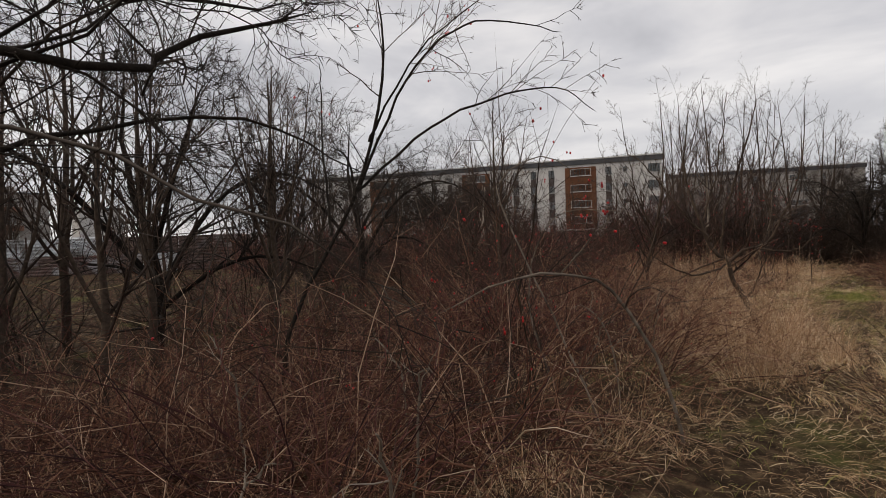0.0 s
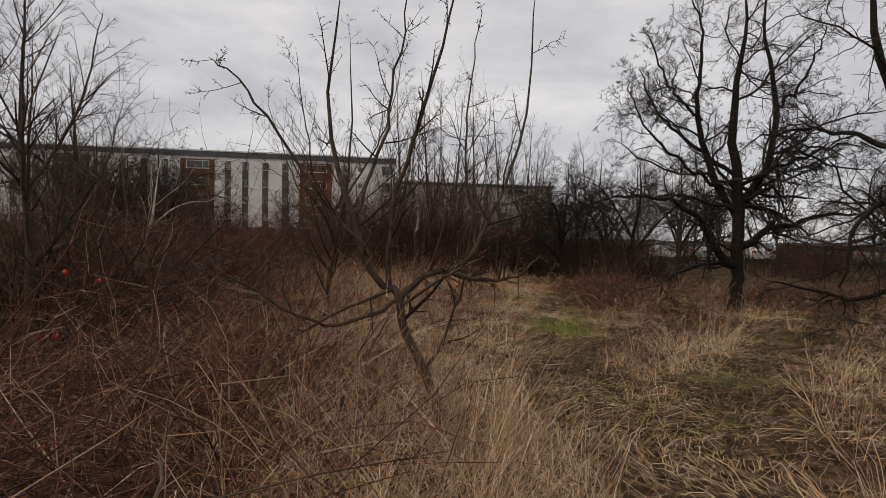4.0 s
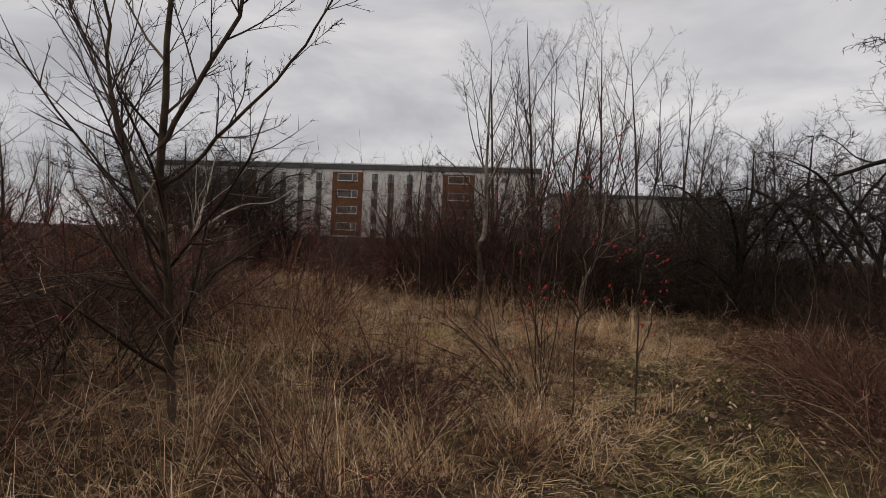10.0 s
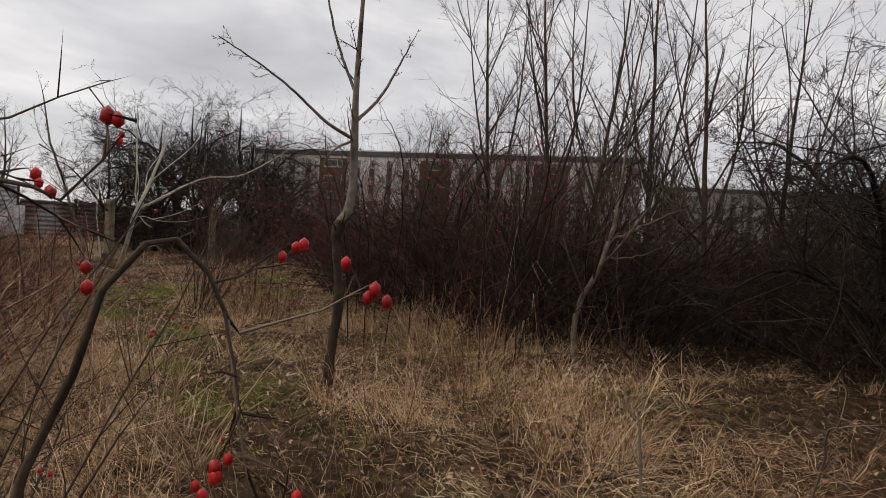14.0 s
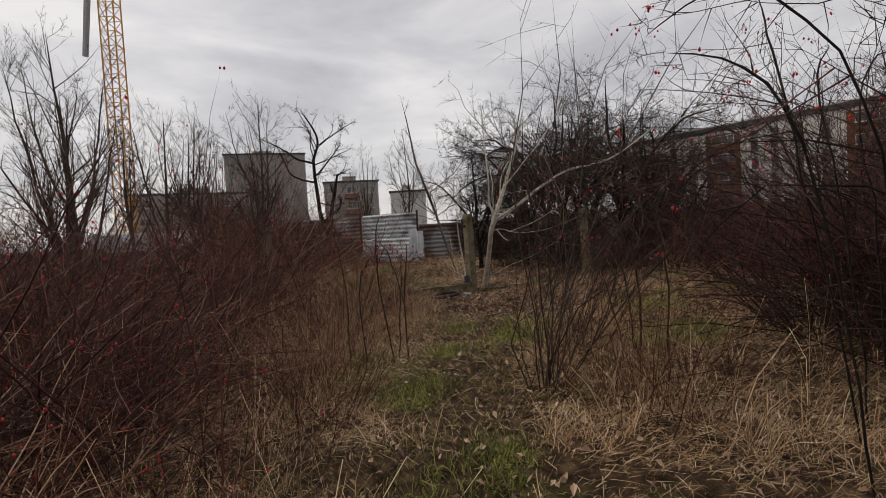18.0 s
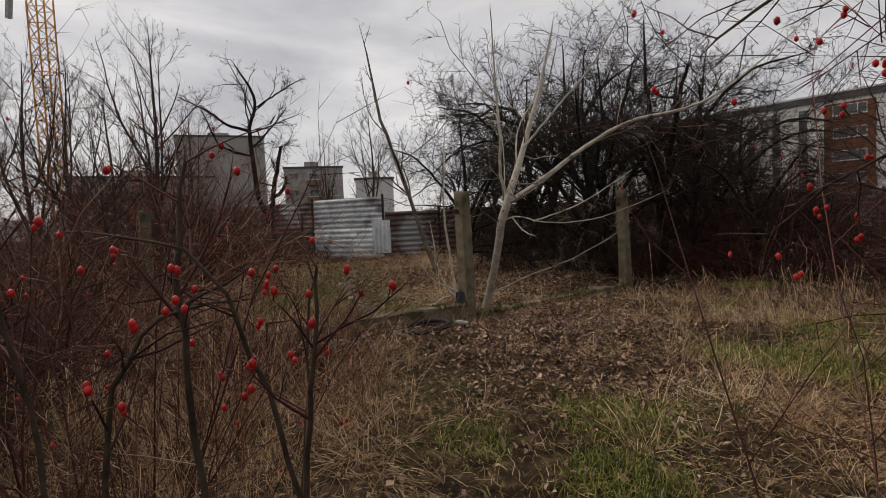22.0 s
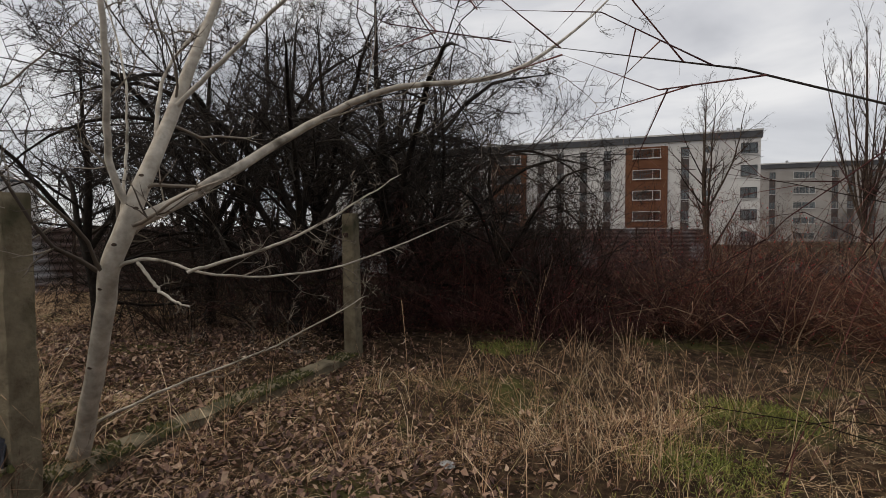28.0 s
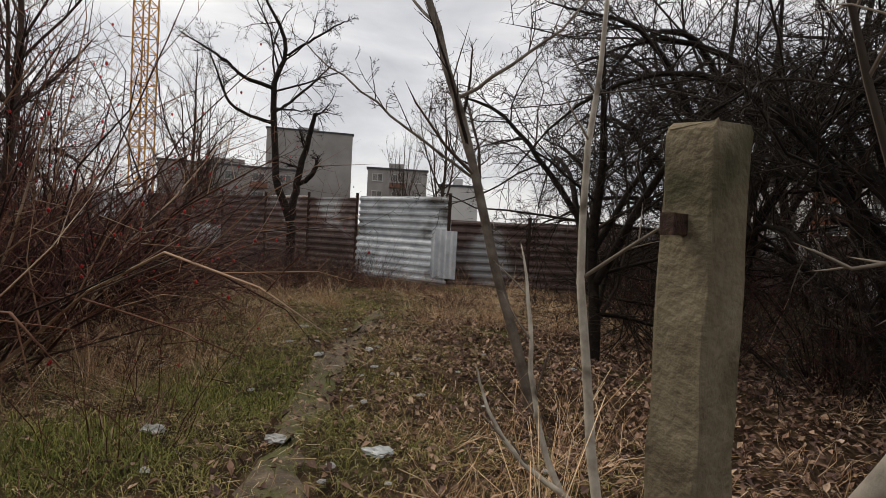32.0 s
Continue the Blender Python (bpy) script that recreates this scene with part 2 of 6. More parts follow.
KERB = material("kerb_pale", (0.40, 0.40, 0.39), (0.55, 0.54, 0.52), 2, 0.85, 0.1, per="")
SIGN_YELLOW = material("sign_yellow", (0.20, 0.165, 0.06), (0.26, 0.215, 0.085), 1, 0.5, 0, per="")
PLASTIC_WHITE = material("plastic_white", (0.24, 0.24, 0.235), (0.52, 0.52, 0.50), 14, 0.5, 0.5, per="")
PLASTIC_ORANGE = material("plastic_orange", (0.50, 0.17, 0.06), (0.62, 0.26, 0.12), 9, 0.45, 0.2, per="")
CLOTH_DARK = material("cloth_dark", (0.030, 0.032, 0.040), (0.075, 0.078, 0.092), 18, 0.95, 0.6, per="")

GLASS = bpy.data.materials.new("window_glass")
GLASS.use_nodes = True
GLASS.node_tree.nodes["Principled BSDF"].inputs["Base Color"].default_value = (0.10, 0.12, 0.13, 1)
GLASS.node_tree.nodes["Principled BSDF"].inputs["Roughness"].default_value = 0.06
GLASS.node_tree.nodes["Principled BSDF"].inputs["Specular IOR Level"].default_value = 0.8
BOTTLE = bpy.data.materials.new("clear_plastic")
BOTTLE.use_nodes = True
BOTTLE.node_tree.nodes["Principled BSDF"].inputs["Base Color"].default_value = (0.75, 0.8, 0.8, 1)
BOTTLE.node_tree.nodes["Principled BSDF"].inputs["Roughness"].default_value = 0.15
BOTTLE.node_tree.nodes["Principled BSDF"].inputs["Transmission Weight"].default_value = 0.55

# ---- the plan ----
TRAIL = [(0.1, -9.0), (-0.1, -5.4), (-0.3, -2.8), (0.2, 0.2), (0.9, 1.7), (1.4, 2.7), (0.9, 4.5), (0.7, 6.5), (0.9, 8.7), (1.3, 10.7), (1.4, 12.3), (0.3, 13.3), (-1.2, 14.0), (-3.6, 14.9), (-6.5, 15.8),
         (-9.2, 17.3), (-10.3, 17.9), (-12.4, 17.8), (-15.5, 17.7), (-18.4, 18.3), (-21.8, 19.4)]
_a = np.array(TRAIL[:-1], float)
_d = np.array(TRAIL[1:], float) - _a


def off_trail(xy):
    """Distance of points from the walked line."""
    xy = np.atleast_2d(np.asarray(xy, float))[:, None]
    u = np.clip(((xy - _a) * _d).sum(-1) / (_d * _d).sum(-1), 0, 1)
    return np.linalg.norm(xy - _a - u[..., None] * _d, axis=-1).min(1)


# The line of the old fence: concrete posts on a footing; the ground behind it is higher.
POST_A, POST_B = Vector((-13.62, 18.98, 0)), Vector((-14.75, 22.85, 0))


def ground_z(x, y):
    """Height of the ground."""
    x, y = np.asarray(x, float), np.asarray(y, float)
    z = 0.035 * np.sin(0.9 * x + 1.3) * np.sin(0.8 * y + 0.4) + 0.025 * np.sin(2.3 * x - 1.1 * y) + 0.018 * np.sin(3.7 * y + 2.2 * x + 1) + 0.012 * np.sin(6.1 * x - 4.3 * y)
    side = (x - POST_A.x) * -0.92 + (y - POST_A.y) * -0.386
    return z + 0.14 * np.clip(side / 0.5, 0, 1) * np.exp(-np.clip(np.hypot(x + 17, y - 20) - 7, 0, 99) / 4)


# ---- mesh tools ----
def mesh_of(name, verts, quads, mats, index=None, smooth=True):
    me = bpy.data.meshes.new(name)
    verts, quads = np.asarray(verts, np.float32).reshape(-1, 3), np.asarray(quads, np.int32)
    k = quads.shape[1]
    me.vertices.add(len(verts))
    me.vertices.foreach_set("co", verts.ravel())
    me.loops.add(quads.size)
    me.loops.foreach_set("vertex_index", quads.ravel())
    me.polygons.add(len(quads))
    me.polygons.foreach_set("loop_start", np.arange(0, quads.size, k, dtype=np.int32))
    me.polygons.foreach_set("use_smooth", np.full(len(quads), smooth))
    for m in mats if isinstance(mats, (list, tuple)) else [mats]:
        me.materials.append(m)
    if index is not None:
        me.polygons.foreach_set("material_index", np.asarray(index, np.int32))
    me.update(calc_edges=True)
    return me


def tubes(P, R, sides=3, apex=True):
    """Vertices and triangles of tubes along polylines P (n, k, 3) with radii R (n, k); an apex closes each tip to a point."""
    P, R = np.asarray(P, float), np.asarray(R, float)
    n, k = R.shape
    t = np.gradient(P, axis=1) if k > 2 else np.repeat(P[:, 1:] - P[:, :1], 2, 1)
    t /= np.linalg.norm(t, axis=-1, keepdims=True) + 1e-9
    mean = P[:, -1] - P[:, 0]
    ref = np.where(np.abs(mean[:, 2:3]) > 0.7 * np.linalg.norm(mean, axis=1, keepdims=True), [[1.0, 0.1, 0]], [[0.05, 0.1, 1.0]])[:, None]
    a = np.cross(t, ref)
    a /= np.linalg.norm(a, axis=-1, keepdims=True) + 1e-9
    b = np.cross(t, a)
    ang = np.arange(sides) * 2 * np.pi / sides
    V = P[:, :, None] + R[:, :, None, None] * (np.cos(ang)[:, None] * a[:, :, None] + np.sin(ang)[:, None] * b[:, :, None])
    rings = k - 1 if apex else k
    V = V[:, :rings].reshape(n, -1, 3)
    per = rings * sides
    if apex:
        V = np.concatenate([V, P[:, -1:]], 1)
        per += 1
    at = np.arange(n)[:, None, None] * per
    q, q2 = np.arange(sides), (np.arange(sides) + 1) % sides
    T = []
    if rings > 1:
        i = at + np.arange(rings - 1)[None, :, None] * sides
        T.append(np.stack([i + q, i + q2, i + sides + q2], -1).reshape(-1, 3))
        T.append(np.stack([i + q, i + sides + q2, i + sides + q], -1).reshape(-1, 3))
    if apex:
        i = at[:, 0] + (rings - 1) * sides
        T.append(np.stack([i + q, i + q2, np.broadcast_to(at[:, 0] + per - 1, (n, sides))], -1).reshape(-1, 3))
    return V.reshape(-1, 3), np.concatenate(T)


def merged(chunks):
    V, Q, at = [], [], 0
    for v, q in chunks:
        V.append(v)
        Q.append(q + at)
        at += len(v)
    return np.concatenate(V), np.concatenate(Q)


def part(name, bm, mat, parent, label=""):
    """Links a bmesh (or ready mesh) as one object under a thing."""
    if isinstance(bm, bmesh.types.BMesh):
        me = bpy.data.meshes.new(name)
        bm.to_mesh(me)
        bm.free()
        me.materials.append(mat)
    else:
        me = bm
    ob = new(name, me)
    ob.parent = parent
    return tagged(ob, label)


def box(bm, x0, y0, z0, x1, y1, z1, bevel=0.0):
    made = bmesh.ops.create_cube(bm, size=1.0, matrix=Matrix.Translation(((x0 + x1) / 2, (y0 + y1) / 2, (z0 + z1) / 2)) @ Matrix.Diagonal((x1 - x0, y1 - y0, z1 - z0, 1)))
    if bevel:
        edges = list({e for v in made["verts"] for e in v.link_edges})
        bmesh.ops.bevel(bm, geom=edges, offset=bevel, segments=2, affect="EDGES", profile=0.6)
    return bm


def boxed(x0, y0, z0, x1, y1, z1, bevel=0.0):
    return box(bmesh.new(), x0, y0, z0, x1, y1, z1, bevel)


def empty(name, m=None):
    ob = new(name)
    if m is not None:
        ob.matrix_basis = m
    return ob


# ---- growing things ----
def unit(v):
    return v / (np.linalg.norm(v, axis=-1, keepdims=True) + 1e-9)


def strands(rng, start, way, length, k, lift=0.0, wiggle=0.1):
    """Polylines from start points along ways, bent by lift (up or down) and wiggle."""
    n = len(start)
    P = np.empty((n, k, 3))
    P[:, 0] = start
    d = unit(way)
    step = (length / (k - 1))[:, None]
    for j in range(1, k):
        d = unit(d + np.array([0, 0, 1.0]) * lift + rng.normal(0, wiggle, (n, 3)))
        P[:, j] = P[:, j - 1] + d * step
    return P


def children(rng, P, R, count, u0, u1, angle, ratio, k, lift=0.0, wiggle=0.1, thick=0.6, tip=0.35, least=0.0015, flat=1.0):
    """Side shoots on the polylines P."""
    n, kk = R.shape
    own = np.repeat(np.arange(n), count)
    u = rng.uniform(u0, u1, len(own)) * (kk - 1)
    j = np.minimum(u.astype(int), kk - 2)
    f = (u - j)[:, None]
    start = P[own, j] * (1 - f) + P[own, j + 1] * f
    t = unit(P[own, j + 1] - P[own, j])
    r = R[own, j] * (1 - f[:, 0]) + R[own, j + 1] * f[:, 0]
    side = unit(np.cross(t, rng.normal(0, 1, (len(own), 3))))
    side[:, 2] *= flat
    a = np.radians(rng.normal(angle, angle * 0.25, len(own)))[:, None]
    way = unit(t * np.cos(a) + side * np.sin(a))
    full = np.linalg.norm(np.diff(P, axis=1), axis=-1).sum(1)[own]
    length = full * ratio * (1.15 - 0.65 * u / (kk - 1)) * rng.uniform(0.55, 1.25, len(own))
    C = strands(rng, start, way, length, k, lift, wiggle)
    base = np.maximum(r * thick, least)
    return C, base[:, None] * np.linspace(1, tip, k)[None]


def spline(points, k, rng=None, jitter=0.0):
    """A smooth polyline of k points through a few control points (x, y, z, radius)."""
    p = np.asarray(points, float)
    u = np.linspace(0, len(p) - 1, k)
    i = np.clip(u.astype(int), 0, len(p) - 2)
    f = (u - i)[:, None]
    p0, p1, p2, p3 = p[np.maximum(i - 1, 0)], p[i], p[i + 1], p[np.minimum(i + 2, len(p) - 1)]
    q = 0.5 * (2 * p1 + (p2 - p0) * f + (2 * p0 - 5 * p1 + 4 * p2 - p3) * f ** 2 + (3 * p1 - p0 - 3 * p2 + p3) * f ** 3)
    if rng is not None and jitter:
        q[1:-1, :3] += rng.normal(0, jitter, (k - 2, 3))
    q[:, 3] = np.maximum(q[:, 3], 0.002)
    return q


def tree(name, label, base, stems, levels, bark, twig, seed, knots=14, sides=8, jitter=0.01, group="", category="tree", least=0.0027, hips=0, hip_size=0.0076):
    """A leafless tree: trunk and leading limbs through control points relative to base, then levels of side shoots.
    Each level: (count, u0, u1, angle, ratio, k, lift, wiggle, thick, sides)."""
    rng = np.random.default_rng(seed)
    root = empty(name, Matrix.Translation((base[0], base[1], float(ground_z(base[0], base[1])) - 0.03)))
    lines = np.stack([spline(s, knots, rng, jitter) for s in stems])
    P, R = lines[:, :, :3], lines[:, :, 3]
    low, bark = bark if isinstance(bark, tuple) else (bark, bark)
    part("trunk", mesh_of(name + "_trunk", *tubes(P[:1], R[:1], sides), low), None, root)
    for n in range(1, len(P)):
        part("limb", mesh_of(name + "_limb", *tubes(P[n:n + 1], R[n:n + 1], max(5, sides - 2)), bark), None, root)
    fine = []
    for count, u0, u1, angle, ratio, k, lift, wiggle, thick, sd in levels:
        P, R = children(rng, P, R, count, u0, u1, angle, ratio, k, lift, wiggle, thick, least=least)
        fine.append(tubes(P, R, sd))
    tagged(part("crown", mesh_of(name + "_crown", *merged(fine), twig), None, root), kind="stuff")
    if hips:
        at = P[rng.choice(len(P), hips), -1] + np.array([0, 0, -0.012])
        at = np.concatenate([at, at[: hips // 2] + rng.normal(0, 0.014, (hips // 2, 3))])
        tagged(part("hip_mass", berries(name + "_hips", at, rng, hip_size), None, root, "ripe red rose hips"), kind="stuff")
    return tagged(root, label, category, group)


def bush(name, label, seed, height, spread, stems, twigs, mat, twig_mat, lean=0.35, droop=-0.05, wiggle=0.12, thick=0.006, hips=0, fine=0, group="bushes", category="bush", least=0.0018, at=None, keep_off=0.45):
    """A leafless bush: stems from one stool, side twigs, finer twigs and, on roses, hips."""
    rng = np.random.default_rng(seed)
    root = empty(name)
    az, out = rng.uniform(0, 2 * np.pi, stems), rng.uniform(0.05, 1.0, stems) ** 0.6
    start = np.stack([np.cos(az) * out * spread * 0.35, np.sin(az) * out * spread * 0.35, np.full(stems, -0.05)], 1)
    way = np.stack([np.cos(az) * out * lean * 1.6, np.sin(az) * out * lean * 1.6, np.ones(stems)], 1) + rng.normal(0, 0.18, (stems, 3))
    P = strands(rng, start, way, height * rng.uniform(0.55, 1.15, stems), 6, droop, wiggle)
    P[:, :, 2] = np.maximum(P[:, :, 2], -0.05)
    R = thick * rng.uniform(0.6, 1.3, (stems, 1)) * np.linspace(1, 0.35, 6)[None]
    if at is not None:
        free = off_trail(P[:, :, :2].reshape(-1, 2) + at).reshape(P.shape[:2]).min(1) > keep_off
        P, R = P[free], R[free]
    tagged(part("cane_mass", mesh_of(name + "_canes", *tubes(P, R, 3), mat), None, root), kind="stuff")
    C, CR = children(rng, P, R, twigs, 0.15, 1.0, 48, 0.36, 3, 0.02, wiggle * 1.4, 0.6, least=least)
    if at is not None:
        free = off_trail(C[:, :, :2].reshape(-1, 2) + at).reshape(C.shape[:2]).min(1) > keep_off * 0.7
        C, CR = C[free], CR[free]
    chunks = [tubes(C, CR, 3)]
    if fine:
        F, FR = children(rng, C, CR, fine, 0.2, 1.0, 50, 0.5, 2, 0.0, wiggle, 0.75, least=least * 0.85)
        chunks.append(tubes(F, FR, 3))
    tagged(part("twig_mass", mesh_of(name + "_twigs", *merged(chunks), twig_mat), None, root), kind="stuff")
    if hips:
        pick = rng.choice(len(C), hips)
        at = C[pick, -1] + rng.normal(0, 0.012, (hips, 3))
        tagged(part("hip_mass", berries(name + "_hips", at, rng), None, root, "ripe red rose hips"), kind="stuff")
    return tagged(root, label, category, group)


def berries(name, at, rng, size=0.0068):
    """Small egg-shaped fruits."""
    bm = bmesh.new()
    bmesh.ops.create_icosphere(bm, subdivisions=1, radius=1.0)
    base = np.array([v.co[:] for v in bm.verts])
    tri = np.array([[v.index for v in f.verts] for f in bm.faces])
    bm.free()
    n = len(at)
    s = size * rng.uniform(0.8, 1.25, (n, 1, 1)) * np.array([1, 1, 1.35])
    V = base[None] * s + at[:, None]
    Q = tri[None] + np.arange(n)[:, None, None] * len(base)
    return mesh_of(name, V.reshape(-1, 3), Q.reshape(-1, 3), HIP_RED)


def blades(rng, xy, length, width, rise, mat, name, label, az=None):
    """Grass blades: thin strips that rise to a share of their length and bend over, five triangles each."""
    n = len(xy)
    z = ground_z(xy[:, 0], xy[:, 1]) - 0.02
    az = rng.uniform(0, 2 * np.pi, n) if az is None else az
    turn = rng.normal(0, 0.55, (2, n))
    L = length * rng.uniform(0.45, 1.4, n)
    top = L * np.clip(rise * rng.uniform(0.2, 1.7, n), 0.02, 0.97)
    out = np.sqrt(np.maximum(L ** 2 - top ** 2, 0.0025 * L ** 2))
    fall = np.clip(1.15 - top / L, 0.0, 1.0)
    d = [np.stack([np.cos(a), np.sin(a)], 1) for a in (az, az + turn[0], az + turn[0] + turn[1])]
    p = [np.column_stack([xy, z])]
    for way, share, lift in zip(d, (0.30, 0.36, 0.34), (0.62, 1.0, 0.95 - 0.75 * fall)):
        q = p[-1].copy()
        q[:, :2] += way * (out * share)[:, None]
        q[:, 2] = z + np.maximum(top * lift, 0.025)
        p.append(q)
    face = az + rng.normal(0, 0.7, n)
    w = np.stack([-np.sin(face), np.cos(face), rng.normal(0, 0.4, n)], 1) * (width * rng.uniform(0.5, 1.5, n))[:, None]
    V = np.stack([p[0] - w, p[0] + w, p[1] - w, p[1] + w, p[2] - w * 0.8, p[2] + w * 0.8, p[3]], 1)
    q = np.array([[0, 1, 3], [0, 3, 2], [2, 3, 5], [2, 5, 4], [4, 5, 6]])
    Q = q[None] + np.arange(n)[:, None, None] * 7
    ob = new(name, mesh_of(name, V.reshape(-1, 3), Q.reshape(-1, 3), mat))
    return tagged(ob, label, "grass", kind="stuff")


# ---- ground ----
def ground_material():
    m = bpy.data.materials.new("rough_ground")
    m.use_nodes = True
    tr = m.node_tree
    n, l = tr.nodes, tr.links
    bsdf = n["Principled BSDF"]
    co = n.new("ShaderNodeTexCoord")

    def noise_ramp(scale, stops, detail=8.0):
        a = node(tr, "ShaderNodeTexNoise", Scale=scale, Detail=detail, Roughness=0.65)
        l.new(co.outputs["Object"], a.inputs["Vector"])
        r = n.new("ShaderNodeValToRGB")
        r.color_ramp.elements[0].position, r.color_ramp.elements[0].color = stops[0][0], (*stops[0][1], 1)
        r.color_ramp.elements[1].position, r.color_ramp.elements[1].color = stops[-1][0], (*stops[-1][1], 1)
        for p, c in stops[1:-1]:
            r.color_ramp.elements.new(p).color = (*c, 1)
        l.new(a.outputs["Fac"], r.inputs["Fac"])
        return r.outputs["Color"]

    soil = noise_ramp(7.0, [(0.3, (0.014, 0.009, 0.006)), (0.5, (0.058, 0.037, 0.022)), (0.7, (0.17, 0.115, 0.066))])
    green = noise_ramp(9.0, [(0.3, (0.040, 0.045, 0.014)), (0.7, (0.15, 0.15, 0.05))])
    where = noise_ramp(0.55, [(0.55, (0, 0, 0)), (0.70, (1, 1, 1))], 4.0)
    mx = n.new("ShaderNodeMix")
    mx.data_type = "RGBA"
    l.new(where, mx.inputs["Factor"])
    l.new(soil, mx.inputs["A"])
    l.new(green, mx.inputs["B"])
    l.new(mx.outputs["Result"], bsdf.inputs["Base Color"])
    bsdf.inputs["Roughness"].default_value = 0.95
    bsdf.inputs["Specular IOR Level"].default_value = 0.1
    c = node(tr, "ShaderNodeTexNoise", Scale=28.0, Detail=8.0, Roughness=0.7)
    l.new(co.outputs["Object"], c.inputs["Vector"])
    bp = node(tr, "ShaderNodeBump", Strength=0.9, Distance=0.06)
    l.new(c.outputs["Fac"], bp.inputs["Height"])
    l.new(bp.outputs["Normal"], bsdf.inputs["Normal"])
    return m


def grid_axis(lo, hi, step, far):
    near = np.arange(lo, hi + step / 2, step)
    rest = far * np.array([0.03, 0.06, 0.12, 0.25, 0.5, 1.0])
    return np.concatenate([lo - rest[::-1], near, hi + rest])


gx, gy = grid_axis(-30, 18, 0.2, 1500.0), grid_axis(-12, 34, 0.2, 1500.0)
GX, GY = np.meshgrid(gx, gy)
rng = np.random.default_rng(3)
GZ = ground_z(GX, GY) + rng.normal(0, 0.008, GX.shape)
trod = off_trail(np.column_stack([GX.ravel(), GY.ravel()])).reshape(GX.shape)
GZ -= 0.03 * np.exp(-(trod / 0.3) ** 2)
i = (np.arange(len(gy) - 1)[:, None] * len(gx) + np.arange(len(gx) - 1)[None]).ravel()
ground = new("ground", mesh_of("ground", np.stack([GX, GY, GZ], -1), np.stack([i, i + 1, i + len(gx) + 1, i + len(gx)], 1), ground_material()))
tagged(ground, "rough ground of damp soil, moss and dead grass", "ground", kind="structure")


# ---- far buildings ----
def window(parent, x, z, w, h, y=0.0, mullion=0.5, frame_mat=None):
    """A window in a facade that looks along -y: frame, sill and panes."""
    fm = frame_mat or RENDER_DARK
    bm = bmesh.new()
    f = 0.09
    for a, b, c, d in ((x, z, x + w, z + f), (x, z + h - f, x + w, z + h), (x, z + f, x + f, z + h - f), (x + w - f, z + f, x + w, z + h - f)):
        box(bm, a, y - 0.06, b, c, y + 0.08, d)
    if mullion:
        box(bm, x + w * mullion - f / 2, y - 0.05, z + f, x + w * mullion + f / 2, y + 0.07, z + h - f)
    win = part("window", bm, fm, parent)
    part("pane", boxed(x + f, y + 0.0, z + f, x + w - f, y + 0.03, z + h - f), GLASS, win)
    part("sill", boxed(x - 0.08, y - 0.16, z - 0.08, x + w + 0.08, y, z), KERB, win)
    return win


def apartment_building(name, m, length, height, storeys, label, bays, detail=True, wall=None):
    root = empty(name, m)
    pitch = 3.3
    part("wall", boxed(0, 0, 0, length, 13, height - 1.2), wall or RENDER_WHITE, root)
    part("parapet", boxed(-0.25, -0.25, height - 1.2, length + 0.25, 13.25, height - 0.25), RENDER_DARK, root, "dark grey roof band")
    part("coping", boxed(-0.3, -0.3, height - 0.25, length + 0.3, 13.3, height), KERB, root)
    for vx in np.linspace(6, length - 3, 5):
        part("roof_vent", boxed(vx, 2, height, vx + 0.5, 2.5, height + 0.7, 0.05), STEEL_GREY, root)
    for s in range(storeys):
        z = height - 3.55 - s * pitch
        for b in bays:
            # one bay: a coloured panel with wide windows, narrow window strips, round windows and an end window
            if s == 0 and detail:
                part("panel", boxed(b, -0.12, 2.6, b + 6.3, 0.0, height - 1.75), RENDER_ORANGE, root, "orange-brown rendered panel")
            window(root, b + 1.1, z, 4.2, 1.5, -0.12 if detail else 0.0, 0.72, KERB)
            for dx in (-3.4, -7.2, -11.0, 8.2):
                if b + dx < 0.5 or b + dx > length - 1.6:
                    continue
                window(root, b + dx, z, 1.15, 1.5)
                if s + 1 < storeys:
                    part("spandrel", boxed(b + dx, -0.05, z - 1.82, b + dx + 1.15, 0.0, z - 0.1), SPANDREL, root)
        if detail:
            ring = bmesh.new()
            bmesh.ops.create_cone(ring, cap_ends=True, segments=18, radius1=0.5, radius2=0.5, depth=0.14, matrix=Matrix.Translation((length - 7.0, 0.0, z + 0.9)) @ Matrix.Rotation(radians(90), 4, "X"))
            rw = part("round_window", ring, RENDER_DARK, root)
            pane = bmesh.new()
            bmesh.ops.create_cone(pane, cap_ends=True, segments=18, radius1=0.38, radius2=0.38, depth=0.18, matrix=Matrix.Translation((length - 7.0, 0.0, z + 0.9)) @ Matrix.Rotation(radians(90), 4, "X"))
            part("pane", pane, GLASS, rw)
            window(root, length - 2.6, z, 2.2, 1.6)
            part("ledge", boxed(length - 10.5, -0.06, z - 0.35, length, 0.0, z - 0.27), KERB, root)
    return tagged(root, label, "building")


FACE = math.atan2(4.63, 18.56)
corner = Vector((-19.95, 110.9, 0))
apartment_building("apartment_building", Matrix.Translation(corner) @ Matrix.Rotation(FACE, 4, "Z") @ Matrix.Translation((-80, 0, 0)), 80, 17.15, 5,
                   "long white five-storey apartment block with orange panels", (61.0, 38.5, 16.0))
apartment_building("apartment_building", Matrix.Translation((-26.0, 158, 0)) @ Matrix.Rotation(FACE, 4, "Z"), 46, 17.3, 5,
                   "farther grey apartment block with a dark roof band", (6.0, 28.0), False, GREY_BLOCK)


